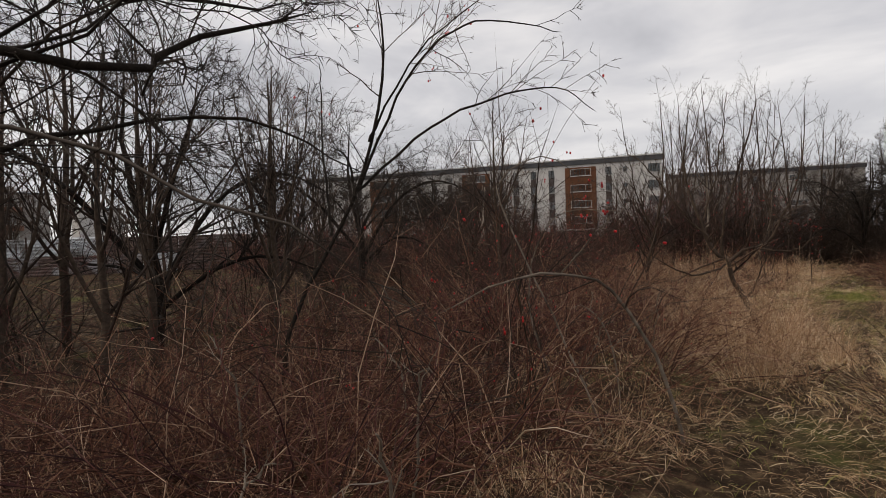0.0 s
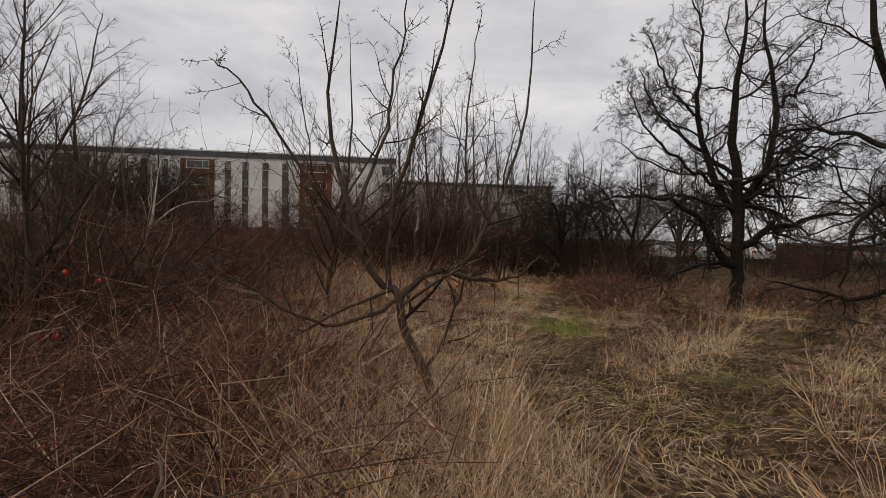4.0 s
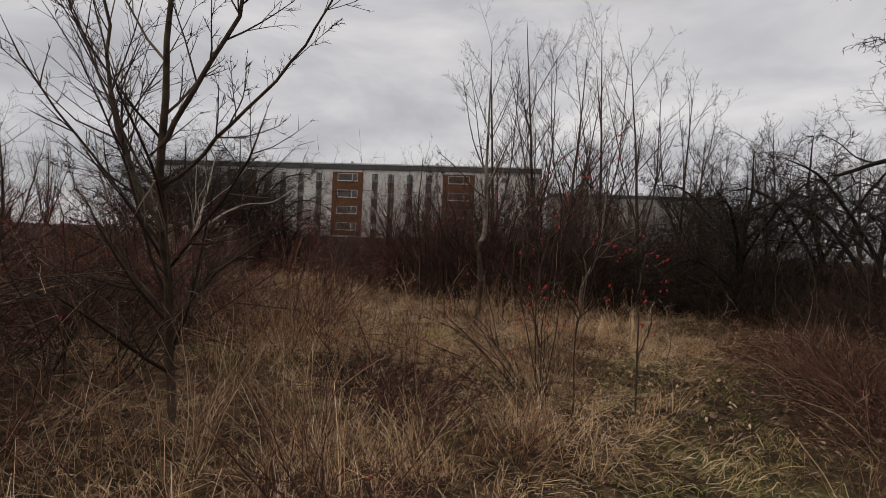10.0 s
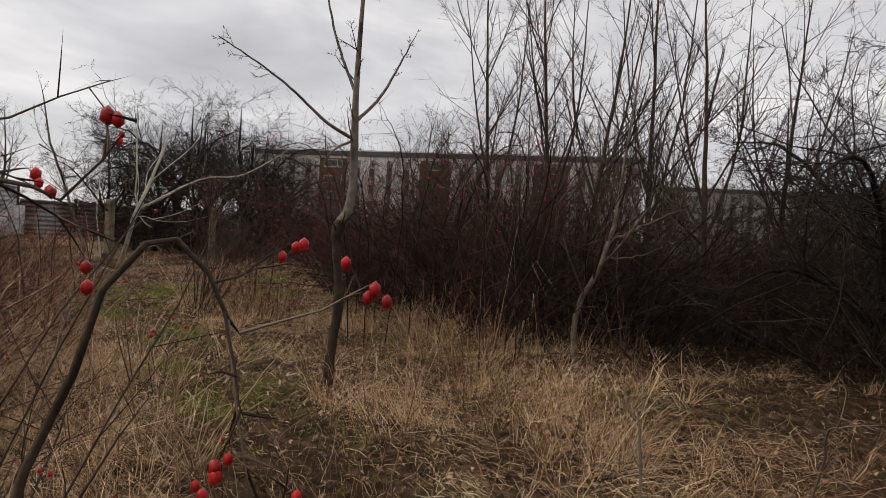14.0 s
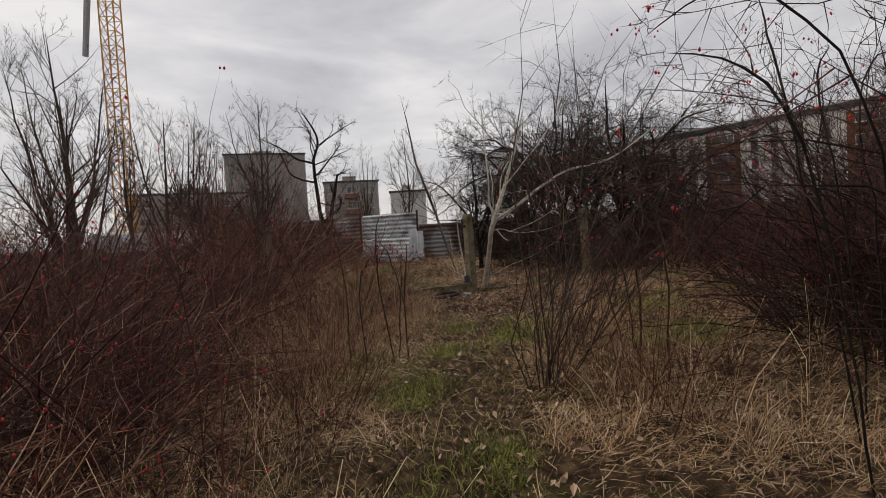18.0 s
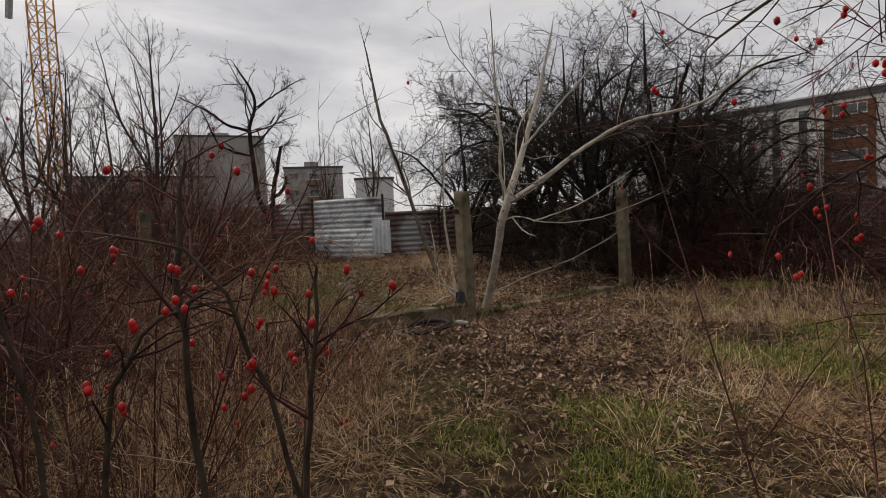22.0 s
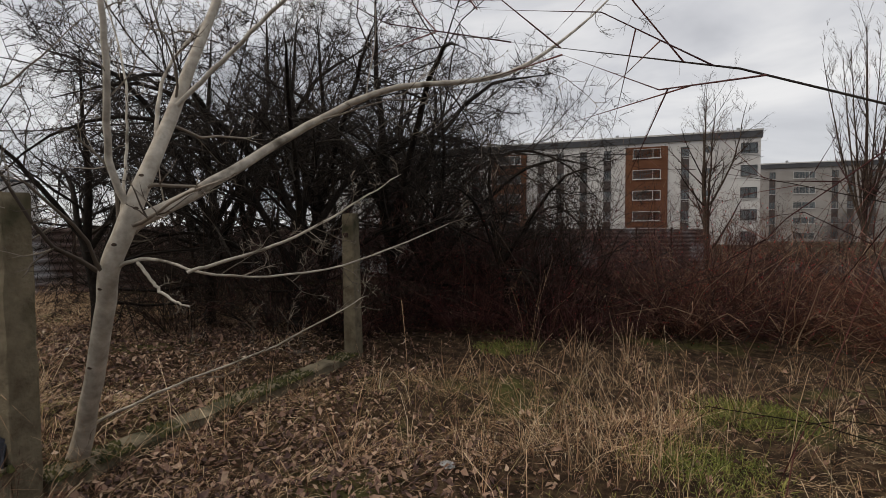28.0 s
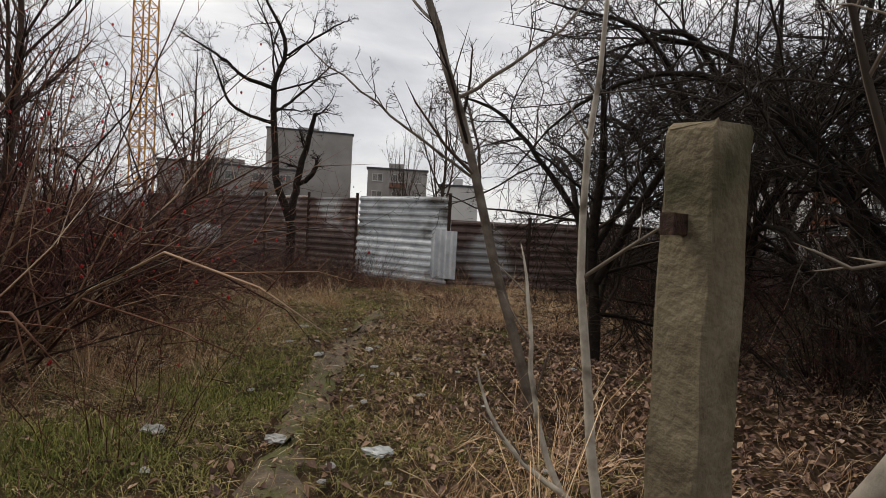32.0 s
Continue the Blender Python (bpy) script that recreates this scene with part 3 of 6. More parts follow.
def plain_block(name, m, w, d, h, mat, label, floors, cols, frames=KERB, balcony=False):
    root = empty(name, m)
    part("wall", boxed(0, 0, 0, w, d, h - 0.3), mat, root)
    part("roof", boxed(-0.2, -0.2, h - 0.3, w + 0.2, d + 0.2, h), RENDER_DARK, root)
    part("roof_box", boxed(w * 0.35, d * 0.3, h, w * 0.6, d * 0.6, h + 1.1), mat, root)
    for f in range(floors):
        z = h - 2.3 - f * 2.9
        for c in range(cols):
            x = (c + 0.5) * w / cols - 0.9
            window(root, x, z, 1.8, 1.3, 0.0, 0.5, frames)
            if balcony and c % 2:
                part("balcony", boxed(x - 0.4, -1.1, z - 1.0, x + 2.2, 0.0, z - 0.2), BRICK_DULL, root)
    return tagged(root, label, "building")


def facing(x, y, look_x, look_y):
    """A pose whose -y side faces a place."""
    return Matrix.Translation((x, y, 0)) @ Matrix.Rotation(math.atan2(look_y - y, look_x - x) + math.pi / 2, 4, "Z")


plain_block("tower_block", facing(-117.9, 18.0, -8, 16) @ Matrix.Translation((-7.8, 0, 0)), 15.6, 14, 18.5, GREY_BLOCK, "grey concrete tower block without windows on this side", 0, 1)
plain_block("low_building", facing(-101, 5.5, -12, 17) @ Matrix.Translation((-9, 0, 0)), 20, 10, 9.6, GREY_BLOCK, "low grey building with brick balconies", 3, 5, KERB, True)
plain_block("flat_building", facing(-104, 32, -12, 18) @ Matrix.Translation((-4.5, 0, 0)), 10, 9, 11.2, GREY_BLOCK, "pale flats with rows of windows", 3, 3, KERB, True)
plain_block("shed", facing(-92, 40, -12, 18) @ Matrix.Translation((-3, 0, 0)), 6, 6, 8.2, RENDER_WHITE, "small pale block with a blank wall", 0, 1)


def lattice(parent, name, a, b, w, bays, mat, bar=0.06):
    """A square lattice mast from a to b: four chords and zigzag braces, one mesh each."""
    a, b = np.array(a, float), np.array(b, float)
    axis = unit(b - a)
    s = unit(np.cross(axis, [0.3, 1, 0.2]))
    t = np.cross(axis, s)
    corners = [(s * i + t * j) * w / 2 for i, j in ((1, 1), (-1, 1), (-1, -1), (1, -1))]
    for c in corners:
        P = np.linspace(a + c, b + c, 2)[None]
        part("chord", mesh_of(name + "_chord", *tubes(P, np.full((1, 2), bar), 4, False), mat, smooth=False), None, parent)
    segs = []
    for k in range(bays):
        lo, hi = a + (b - a) * k / bays, a + (b - a) * (k + 1) / bays
        for i in range(4):
            c, d = corners[i], corners[(i + 1) % 4]
            segs += [(lo + c, hi + d), (lo + c, lo + d)]
    P = np.array(segs)
    part("bracing", mesh_of(name + "_bracing", *tubes(P, np.full((len(P), 2), bar * 0.6), 4, False), mat, smooth=False), None, parent)


crane = empty("tower_crane", Matrix.Translation((-81, -0.5, 0)))
lattice(crane, "mast", (0, 0, 0), (0, 0, 46), 1.8, 26, CRANE_YELLOW, 0.09)
lattice(crane, "counter_jib", (0, 0, 43), (-5, -12, 43.5), 1.2, 8, STEEL_GREY, 0.06)
lattice(crane, "jib", (0.5, 2, 43), (20, 30, 44), 1.3, 20, CRANE_YELLOW, 0.06)
part("cab", boxed(0.9, -0.8, 40.5, 2.4, 0.8, 42.6, 0.1), STEEL_GREY, crane)
part("base_block", boxed(-2.5, -2.5, 0, 2.5, 2.5, 1.0, 0.05), CONCRETE, crane)
part("hanging_beam", mesh_of("hanging_beam", *tubes(np.array([[(-2.4, -3.6, 26.0), (-0.9, -1.6, 42.5)]]), np.array([[0.35, 0.42]]), 4, False), STEEL_GREY, smooth=False), None, crane, "grey strut hanging beside the mast")
tagged(crane, "yellow lattice tower crane above a building site", "crane")


# ---- sheet metal fence ----
def sheet(parent, a, b, top, bottom, mat, horizontal=True, name="sheet"):
    """One corrugated sheet from a to b."""
    a, b = np.array(a, float), np.array(b, float)
    run = np.linalg.norm(b - a)
    d = (b - a) / run
    nrm = np.array([-d[1], d[0]])
    if horizontal:
        v = np.linspace(bottom, top, int((top - bottom) / 0.024) + 1)
        off = 0.03 * np.sign(np.sin(v * 2 * np.pi / 0.19)) * np.minimum(1, np.abs(np.sin(v * 2 * np.pi / 0.19)) * 2)
        V = np.array([[*(p + nrm * o), z] for z, o in zip(v, off) for p in (a, b)])
        i = np.arange(len(v) - 1) * 2
        Q = np.stack([i, i + 1, i + 3, i + 2], 1)
    else:
        u = np.linspace(0, run, int(run / 0.04) + 1)
        off = 0.02 * np.sin(u * 2 * np.pi / 0.18)
        V = np.array([[*(a + d * s + nrm * o), z] for s, o in zip(u, off) for z in (bottom, top)])
        i = np.arange(len(u) - 1) * 2
        Q = np.stack([i, i + 2, i + 3, i + 1], 1)
    ob = part(name, mesh_of(name, V, Q, mat, smooth=False), None, parent)
    md = ob.modifiers.new("thickness", "SOLIDIFY")
    md.thickness = 0.003
    return ob


rng = np.random.default_rng(11)
fence = tagged(empty("sheet_metal_fence"), "site fence of white, blue and rusty brown corrugated sheets", "fence")
FENCE = [(-42, 4.5), (-36.5, 10.6), (-31.0, 16.6), (-28.2, 19.3), (-25.6, 21.4), (-25.0, 25.5), (-23.5, 31.0), (-20.5, 38.0), (-15, 46)]
for s, (p, q) in enumerate(zip(FENCE[:-1], FENCE[1:])):
    p, q = np.array(p), np.array(q)
    count = max(1, int(np.linalg.norm(q - p) / 1.9))
    for c in range(count):
        a, b = p + (q - p) * c / count, p + (q - p) * (c + 0.985) / count
        mats = [SHEET_BROWN, SHEET_BROWN, SHEET_WHITE] if s < 3 else [SHEET_WHITE, SHEET_WHITE, SHEET_BLUE] if s < 4 else [SHEET_BROWN]
        rows = [(0.05, 1.2), (1.16, 2.3)] if s < 4 else [(0.05, 0.95), (0.93, 1.8)]
        for lo, hi in rows:
            sheet(fence, a + rng.normal(0, 0.02, 2), b + rng.normal(0, 0.02, 2), hi + rng.normal(0, 0.03), lo, mats[rng.integers(len(mats))])
        part("fence_post", boxed(b[0] - 0.04, b[1] - 0.04, 0, b[0] + 0.04, b[1] + 0.04, 2.4 if s < 4 else 1.9, 0.008), RUST, fence)
sheet(fence, (-25.9, 21.0), (-25.3, 21.5), 1.45, 0.25, SHEET_WHITE, False, "loose_sheet")


# ---- old concrete fence: posts and footing ----
def concrete_post(m, height, label):
    rng = np.random.default_rng(int(height * 100))
    root = empty("concrete_post", m)
    bm = boxed(-0.088, -0.09, -0.2, 0.088, 0.09, height, 0.014)
    bmesh.ops.subdivide_edges(bm, edges=[e for e in bm.edges if e.calc_length() > 0.5], cuts=16)
    for v in bm.verts:
        taper = 1.0 - 0.10 * max(v.co.z, 0) / height
        v.co.x *= taper
        v.co.y *= taper
        if v.co.z > height - 0.03:
            v.co.z -= 0.05 * abs(v.co.x) / 0.08 + rng.uniform(0, 0.02)
        v.co += Vector(rng.normal(0, 0.0028, 3))
    part("shaft", bm, CONCRETE, root)
    arm = boxed(-0.012, 0.06, height - 0.36, 0.012, 0.17, height - 0.30, 0.003)
    box(arm, -0.03, 0.155, height - 0.36, 0.012, 0.17, height - 0.30)
    part("iron_bracket", arm, RUST, root, "rusty iron bracket")
    return tagged(root, label, "fence post", "old fence posts")


def along(a, b):
    return math.atan2(b.y - a.y, b.x - a.x)


LINE = along(POST_A, POST_B)
concrete_post(Matrix.Translation(POST_A) @ Matrix.Rotation(LINE + math.pi / 2, 4, "Z") @ Matrix.Rotation(radians(-1.0), 4, "X"), 1.88, "weathered tapered concrete fence post with an iron bracket")
concrete_post(Matrix.Translation(POST_B) @ Matrix.Rotation(LINE + math.pi / 2, 4, "Z") @ Matrix.Rotation(radians(1.5), 4, "Y"), 1.9, "weathered concrete fence post among dark branches")
concrete_post(Matrix.Translation((-16.6, 14.6, 0)) @ Matrix.Rotation(LINE + math.pi / 2, 4, "Z") @ Matrix.Rotation(radians(2), 4, "X"), 1.85, "weathered concrete fence post behind thin stems")


def footing(a, b, label):
    """A low concrete beam with a rough top and moss."""
    rng = np.random.default_rng(int(abs(b.x) * 10))
    run = (b - a).length
    root = empty("fence_footing", Matrix.Translation(a) @ Matrix.Rotation(along(a, b), 4, "Z"))
    bm = boxed(0, -0.11, -0.15, run, 0.11, 0.24, 0.015)
    bmesh.ops.subdivide_edges(bm, edges=[e for e in bm.edges if e.calc_length() > 1], cuts=30)
    for v in bm.verts:
        v.co += Vector(rng.normal(0, 0.007, 3))
    part("beam", bm, CONCRETE, root)
    return root, run, label, rng


def mossed(root, run, label, rng, share):
    n = int(run * 900 * share)
    x, y = rng.uniform(0, run, n), rng.uniform(-0.13, 0.13, n)
    keep = np.sin(x * 3.1 + 1) + np.sin(x * 7.7) * 0.6 > 1.2 - 2.6 * share
    x, y = x[keep], y[keep]
    n = len(x)
    az = rng.uniform(0, 6.28, n)
    s = rng.uniform(0.012, 0.03, n)
    base = np.stack([x, y, np.full(n, 0.225)], 1)
    d = np.stack([np.cos(az), np.sin(az), np.zeros(n)], 1) * s[:, None]
    e = np.stack([-np.sin(az), np.cos(az), np.zeros(n)], 1) * s[:, None]
    up = np.array([0, 0, 1.0]) * (s * rng.uniform(0.8, 1.8, n))[:, None]
    V = np.stack([base - d, base + e, base + d, base - e, base + up], 1)
    tri = np.array([[0, 1, 4], [1, 2, 4], [2, 3, 4], [3, 0, 4]])
    Q = tri[None] + np.arange(n)[:, None, None] * 5
    ob = part("moss", mesh_of("moss", V.reshape(-1, 3), Q.reshape(-1, 3), MOSS), None, root, "green moss cushion")
    tagged(ob, kind="stuff")
    tagged(root, label, "footing")


mossed(*footing(POST_A + Vector((0.03, -0.09, 0)), Vector((-13.15, 16.2, 0)), "low concrete footing of the old fence, moss at its end"), 0.35)
mossed(*footing(POST_A + Vector((-0.04, 0.1, -0.17)), POST_B + Vector((0.03, -0.1, -0.15)), "moss-grown concrete footing between the posts"), 0.6)


# ---- trees that are passed ----
SAP_LEVELS = ((15, 0.25, 0.98, 38, 0.36, 6, 0.07, 0.06, 0.5, 4), (8, 0.2, 1.0, 40, 0.40, 4, 0.06, 0.08, 0.6, 3), (5, 0.2, 1.0, 42, 0.42, 2, 0.03, 0.08, 0.75, 3))

# thorny little tree with a bent trunk beside the trail
tree("thorn_tree", "small bare thorn tree with a crooked trunk", (-0.38, 3.55),
     [((0, 0, 0.00, 0.042), (-0.10, 0.02, 0.36, 0.038), (-0.30, 0.05, 0.74, 0.034), (-0.36, 0.05, 1.06, 0.031), (-0.55, 0.0, 1.20, 0.028), (-0.72, -0.02, 1.68, 0.022), (-0.92, 0.05, 2.40, 0.014), (-0.85, 0.1, 3.48, 0.005)),
      ((-0.36, 0.05, 1.03, 0.029), (-0.16, 0.1, 1.20, 0.025), (0.14, 0.12, 1.32, 0.020), (0.32, 0.12, 1.70, 0.015), (0.55, 0.2, 2.34, 0.010), (0.62, 0.3, 3.48, 0.004)),
      ((-0.44, 0.03, 1.13, 0.024), (-0.42, -0.05, 1.68, 0.020), (-0.22, -0.05, 2.34, 0.016), (0.05, -0.1, 3.36, 0.006)),
      ((-0.58, 0.0, 1.34, 0.020), (-0.95, -0.1, 1.80, 0.014), (-1.4, -0.2, 2.46, 0.009), (-1.75, -0.2, 2.76, 0.004)),
      ((-0.36, 0.05, 1.02, 0.017), (-0.8, -0.3, 0.86, 0.013), (-1.3, -0.5, 1.14, 0.007), (-1.7, -0.6, 1.44, 0.003)),
      ((-0.05, 0.1, 1.25, 0.015), (0.4, 0.0, 1.18, 0.012), (0.7, 0.05, 1.38, 0.006)),
      ((-0.7, 0.0, 1.62, 0.016), (-0.5, 0.2, 2.40, 0.012), (-0.35, 0.3, 3.60, 0.004)),
      ((0.2, 0.12, 1.44, 0.013), (0.1, 0.3, 2.28, 0.009), (0.2, 0.4, 3.36, 0.003)),
      ((-0.15, 0.02, 0.48, 0.014), (0.1, 0.1, 1.08, 0.010), (0.2, 0.2, 2.04, 0.004))],
     ((9, 0.2, 1.0, 55, 0.26, 5, 0.05, 0.12, 0.5, 4), (7, 0.1, 1.0, 60, 0.34, 3, 0.0, 0.1, 0.6, 3), (3, 0.2, 1, 60, 0.35, 2, 0, 0.1, 0.8, 3)), BARK_BROWN, TWIG_BROWN, 5, knots=18)

# the old fruit tree in the meadow
tree("fruit_tree", "old bare fruit tree with a dark upright trunk", (5.33, 12.0),
     [((0, 0, 0, 0.17), (0.02, 0, 0.6, 0.13), (0.0, 0.05, 1.3, 0.125), (0.03, 0.1, 2.2, 0.12), (-0.1, 0.1, 3.4, 0.10), (-0.05, 0.2, 4.8, 0.07), (0.1, 0.3, 6.4, 0.035), (0.15, 0.4, 7.6, 0.012)),
      ((0.0, 0.05, 1.0, 0.10), (-0.45, 0, 1.35, 0.085), (-0.8, 0, 2.0, 0.07), (-1.5, -0.2, 2.4, 0.05), (-2.4, -0.5, 2.5, 0.03), (-3.3, -0.6, 2.3, 0.012)),
      ((0.02, 0.05, 1.35, 0.09), (0.55, 0.1, 1.75, 0.075), (1.2, 0.2, 1.95, 0.055), (2.1, 0.2, 2.2, 0.035), (3.0, 0.3, 2.1, 0.012)),
      ((0.0, 0.1, 2.1, 0.09), (-0.6, 0.1, 3.2, 0.075), (-0.9, 0.1, 4.6, 0.05), (-0.8, 0.2, 6.2, 0.028), (-1.2, 0.2, 7.2, 0.01)),
      ((0.02, 0.1, 2.3, 0.09), (0.6, 0.0, 3.3, 0.075), (0.75, 0.1, 4.8, 0.055), (0.5, 0.2, 6.4, 0.03), (0.7, 0.2, 7.5, 0.01)),
      ((-0.05, 0.1, 3.0, 0.05), (-0.9, 0.4, 3.7, 0.04), (-1.7, 0.7, 4.7, 0.025), (-2.0, 0.8, 5.6, 0.01)),
      ((-0.3, 0.1, 2.7, 0.045), (-1.3, -0.3, 3.2, 0.035), (-2.2, -0.6, 3.9, 0.022), (-2.7, -0.8, 4.9, 0.008)),
      ((-0.8, 0.1, 4.2, 0.04), (-1.6, 0.0, 5.0, 0.028), (-2.2, -0.2, 6.2, 0.010)),
      ((0.7, 0.1, 4.4, 0.04), (1.4, 0.2, 5.2, 0.028), (1.9, 0.3, 6.4, 0.010)),
      ((0.3, 0.1, 2.6, 0.04), (1.2, 0.6, 3.2, 0.03), (2.0, 1.0, 4.2, 0.010)),
      ((0.0, 0.1, 2.8, 0.05), (1.0, -0.4, 3.3, 0.04), (1.8, -0.6, 3.6, 0.02), (2.4, -0.8, 3.4, 0.01))],
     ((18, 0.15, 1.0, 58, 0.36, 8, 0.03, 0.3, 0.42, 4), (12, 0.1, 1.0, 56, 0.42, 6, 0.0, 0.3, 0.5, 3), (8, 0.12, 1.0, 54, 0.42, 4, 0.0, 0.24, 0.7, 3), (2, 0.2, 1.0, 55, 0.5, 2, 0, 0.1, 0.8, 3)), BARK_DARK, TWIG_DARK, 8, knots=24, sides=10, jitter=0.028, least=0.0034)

# many-stemmed fruit tree
def across(o, z, r):
    return (0.74 * o, -0.67 * o, z, r)


tree("fruit_tree", "spreading bare fruit tree with several blackish stems", (7.35, 9.25),
     [(across(-0.10, 0, 0.17), across(-0.18, 0.5, 0.125), across(-0.26, 1.0, 0.11), across(-0.30, 1.6, 0.10), (-0.25, 0.3, 2.4, 0.095), (-0.45, 0.3, 3.6, 0.09), (-0.9, 0.3, 4.8, 0.065), (-1.1, 0.4, 6.4, 0.03), (-1.3, 0.4, 7.4, 0.01)),
      (across(0.02, 0.05, 0.14), across(0.0, 0.6, 0.105), across(0.06, 1.1, 0.09), across(0.2, 1.7, 0.085), (0.9, 0.1, 2.7, 0.072), (1.5, 0.1, 3.7, 0.055), (2.2, 0.2, 4.6, 0.03), (3.0, 0.3, 5.3, 0.01)),
      (across(0.15, 0.1, 0.13), across(0.38, 0.45, 0.10), across(0.5, 0.9, 0.072), across(0.5, 1.5, 0.066), (0.6, -0.1, 2.3, 0.062), (0.85, 0.2, 3.0, 0.058), (1.6, 0.3, 3.3, 0.048), (2.8, 0.2, 3.3, 0.03), (4.0, 0.1, 2.9, 0.01)),
      (across(0.12, 0.05, 0.14), across(0.4, 0.35, 0.115), across(0.66, 0.62, 0.09), across(0.7, 0.70, 0.04)),
      ((-0.25, 0.25, 1.7, 0.075), (-0.7, -0.3, 2.2, 0.06), (-1.4, -0.8, 2.15, 0.045), (-2.1, -1.2, 1.75, 0.03), (-2.3, -1.3, 1.0, 0.018), (-2.25, -1.35, 0.35, 0.008)),
      ((0.36, -0.3, 1.5, 0.06), (1.0, -0.4, 2.2, 0.06), (1.9, -0.7, 2.4, 0.045), (2.7, -1.0, 2.0, 0.03), (3.4, -1.1, 1.3, 0.012)),
      ((0.5, 0.2, 2.8, 0.07), (0.4, 0.1, 4.0, 0.055), (0.9, 0.1, 5.4, 0.03), (1.2, 0.2, 6.6, 0.01)),
      ((-0.2, 0.15, 2.8, 0.06), (-0.9, 0.6, 3.4, 0.045), (-1.8, 1.0, 3.6, 0.025), (-2.6, 1.2, 3.4, 0.01)),
      ((1.0, 0.1, 2.8, 0.05), (1.8, -0.3, 3.6, 0.04), (2.6, -0.5, 4.7, 0.022), (3.1, -0.6, 5.8, 0.008)),
      ((-0.6, 0.25, 4.2, 0.045), (-0.2, 0.0, 5.2, 0.03), (0.2, -0.2, 6.8, 0.010)),
      ((1.6, 0.3, 3.3, 0.04), (2.4, -0.3, 3.7, 0.03), (3.4, -0.9, 3.6, 0.018), (4.2, -1.3, 3.0, 0.007)),
      ((0.6, 0.3, 2.9, 0.045), (1.2, 1.0, 3.8, 0.03), (1.8, 1.6, 5.0, 0.010)),
      ((0.9, 0.1, 2.7, 0.06), (2.2, -0.8, 3.6, 0.045), (3.8, -1.6, 3.8, 0.03), (5.2, -2.2, 3.0, 0.010)),
      ((1.5, 0.1, 3.7, 0.045), (2.8, -0.5, 4.8, 0.035), (4.2, -1.0, 5.4, 0.02), (5.4, -1.4, 5.2, 0.008)),
      ((-0.2, 0.1, 1.9, 0.045), (-1.1, -1.3, 2.35, 0.034), (-1.8, -2.4, 2.1, 0.022), (-2.3, -3.2, 1.3, 0.008)),
      ((0.4, -0.2, 2.2, 0.05), (0.8, -1.6, 2.65, 0.036), (0.95, -3.0, 2.3, 0.022), (1.0, -3.8, 1.4, 0.008)),
      ((0.2, -0.1, 2.3, 0.045), (-0.3, -1.8, 2.75, 0.032), (-0.5, -3.0, 2.4, 0.020), (-0.4, -3.8, 1.9, 0.007))],
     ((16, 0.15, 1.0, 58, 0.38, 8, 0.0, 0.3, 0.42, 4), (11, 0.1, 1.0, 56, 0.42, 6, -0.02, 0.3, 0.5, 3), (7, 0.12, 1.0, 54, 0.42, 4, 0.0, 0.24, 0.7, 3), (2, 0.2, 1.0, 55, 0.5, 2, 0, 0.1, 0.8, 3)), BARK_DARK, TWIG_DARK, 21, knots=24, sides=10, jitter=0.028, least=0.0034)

# young forked tree left of the trail
tree("young_tree", "young bare tree forking into straight rods", (-3.0, 9.28),
     [((0.18, -0.1, -0.02, 0.036), (0.02, 0, 0.2, 0.037), (0.0, -0.02, 0.5, 0.036), (0.12, -0.15, 1.1, 0.034), (0.3, -0.4, 1.7, 0.03), (0.45, -0.58, 2.25, 0.026), (0.55, -0.6, 3.2, 0.017), (0.5, -0.6, 5.0, 0.005)),
      ((0.45, -0.58, 2.2, 0.02), (0.8, -0.5, 2.8, 0.016), (1.15, -0.4, 3.6, 0.011), (1.4, -0.4, 4.8, 0.004)),
      ((0.3, -0.4, 1.6, 0.022), (-0.05, -0.5, 2.3, 0.017), (-0.25, -0.5, 3.2, 0.012), (-0.5, -0.5, 4.8, 0.004)),
      ((0.2, -0.25, 1.3, 0.02), (-0.35, -0.1, 1.9, 0.015), (-0.8, 0.0, 2.9, 0.010), (-1.2, 0.0, 4.0, 0.004)),
      ((0.36, -0.48, 1.9, 0.016), (0.95, -0.5, 2.3, 0.012), (1.5, -0.4, 2.9, 0.008), (1.9, -0.4, 3.5, 0.003)),
      ((0.06, -0.08, 0.8, 0.016), (0.5, -0.1, 1.3, 0.012), (0.95, 0.0, 1.6, 0.006)),
      ((0.03, -0.05, 0.9, 0.014), (-0.5, -0.2, 1.5, 0.010), (-0.9, -0.3, 2.1, 0.004))],
     SAP_LEVELS, BARK_BROWN, TWIG_BROWN, 31, knots=18)

# tree with an S-shaped trunk beside the trail
def beside(o, z, r, f=0.0):
    """A point of a trunk: o sideways to the trail, f along it."""
    return (0.41 * o - 0.91 * f, 0.91 * o + 0.41 * f, z, r)


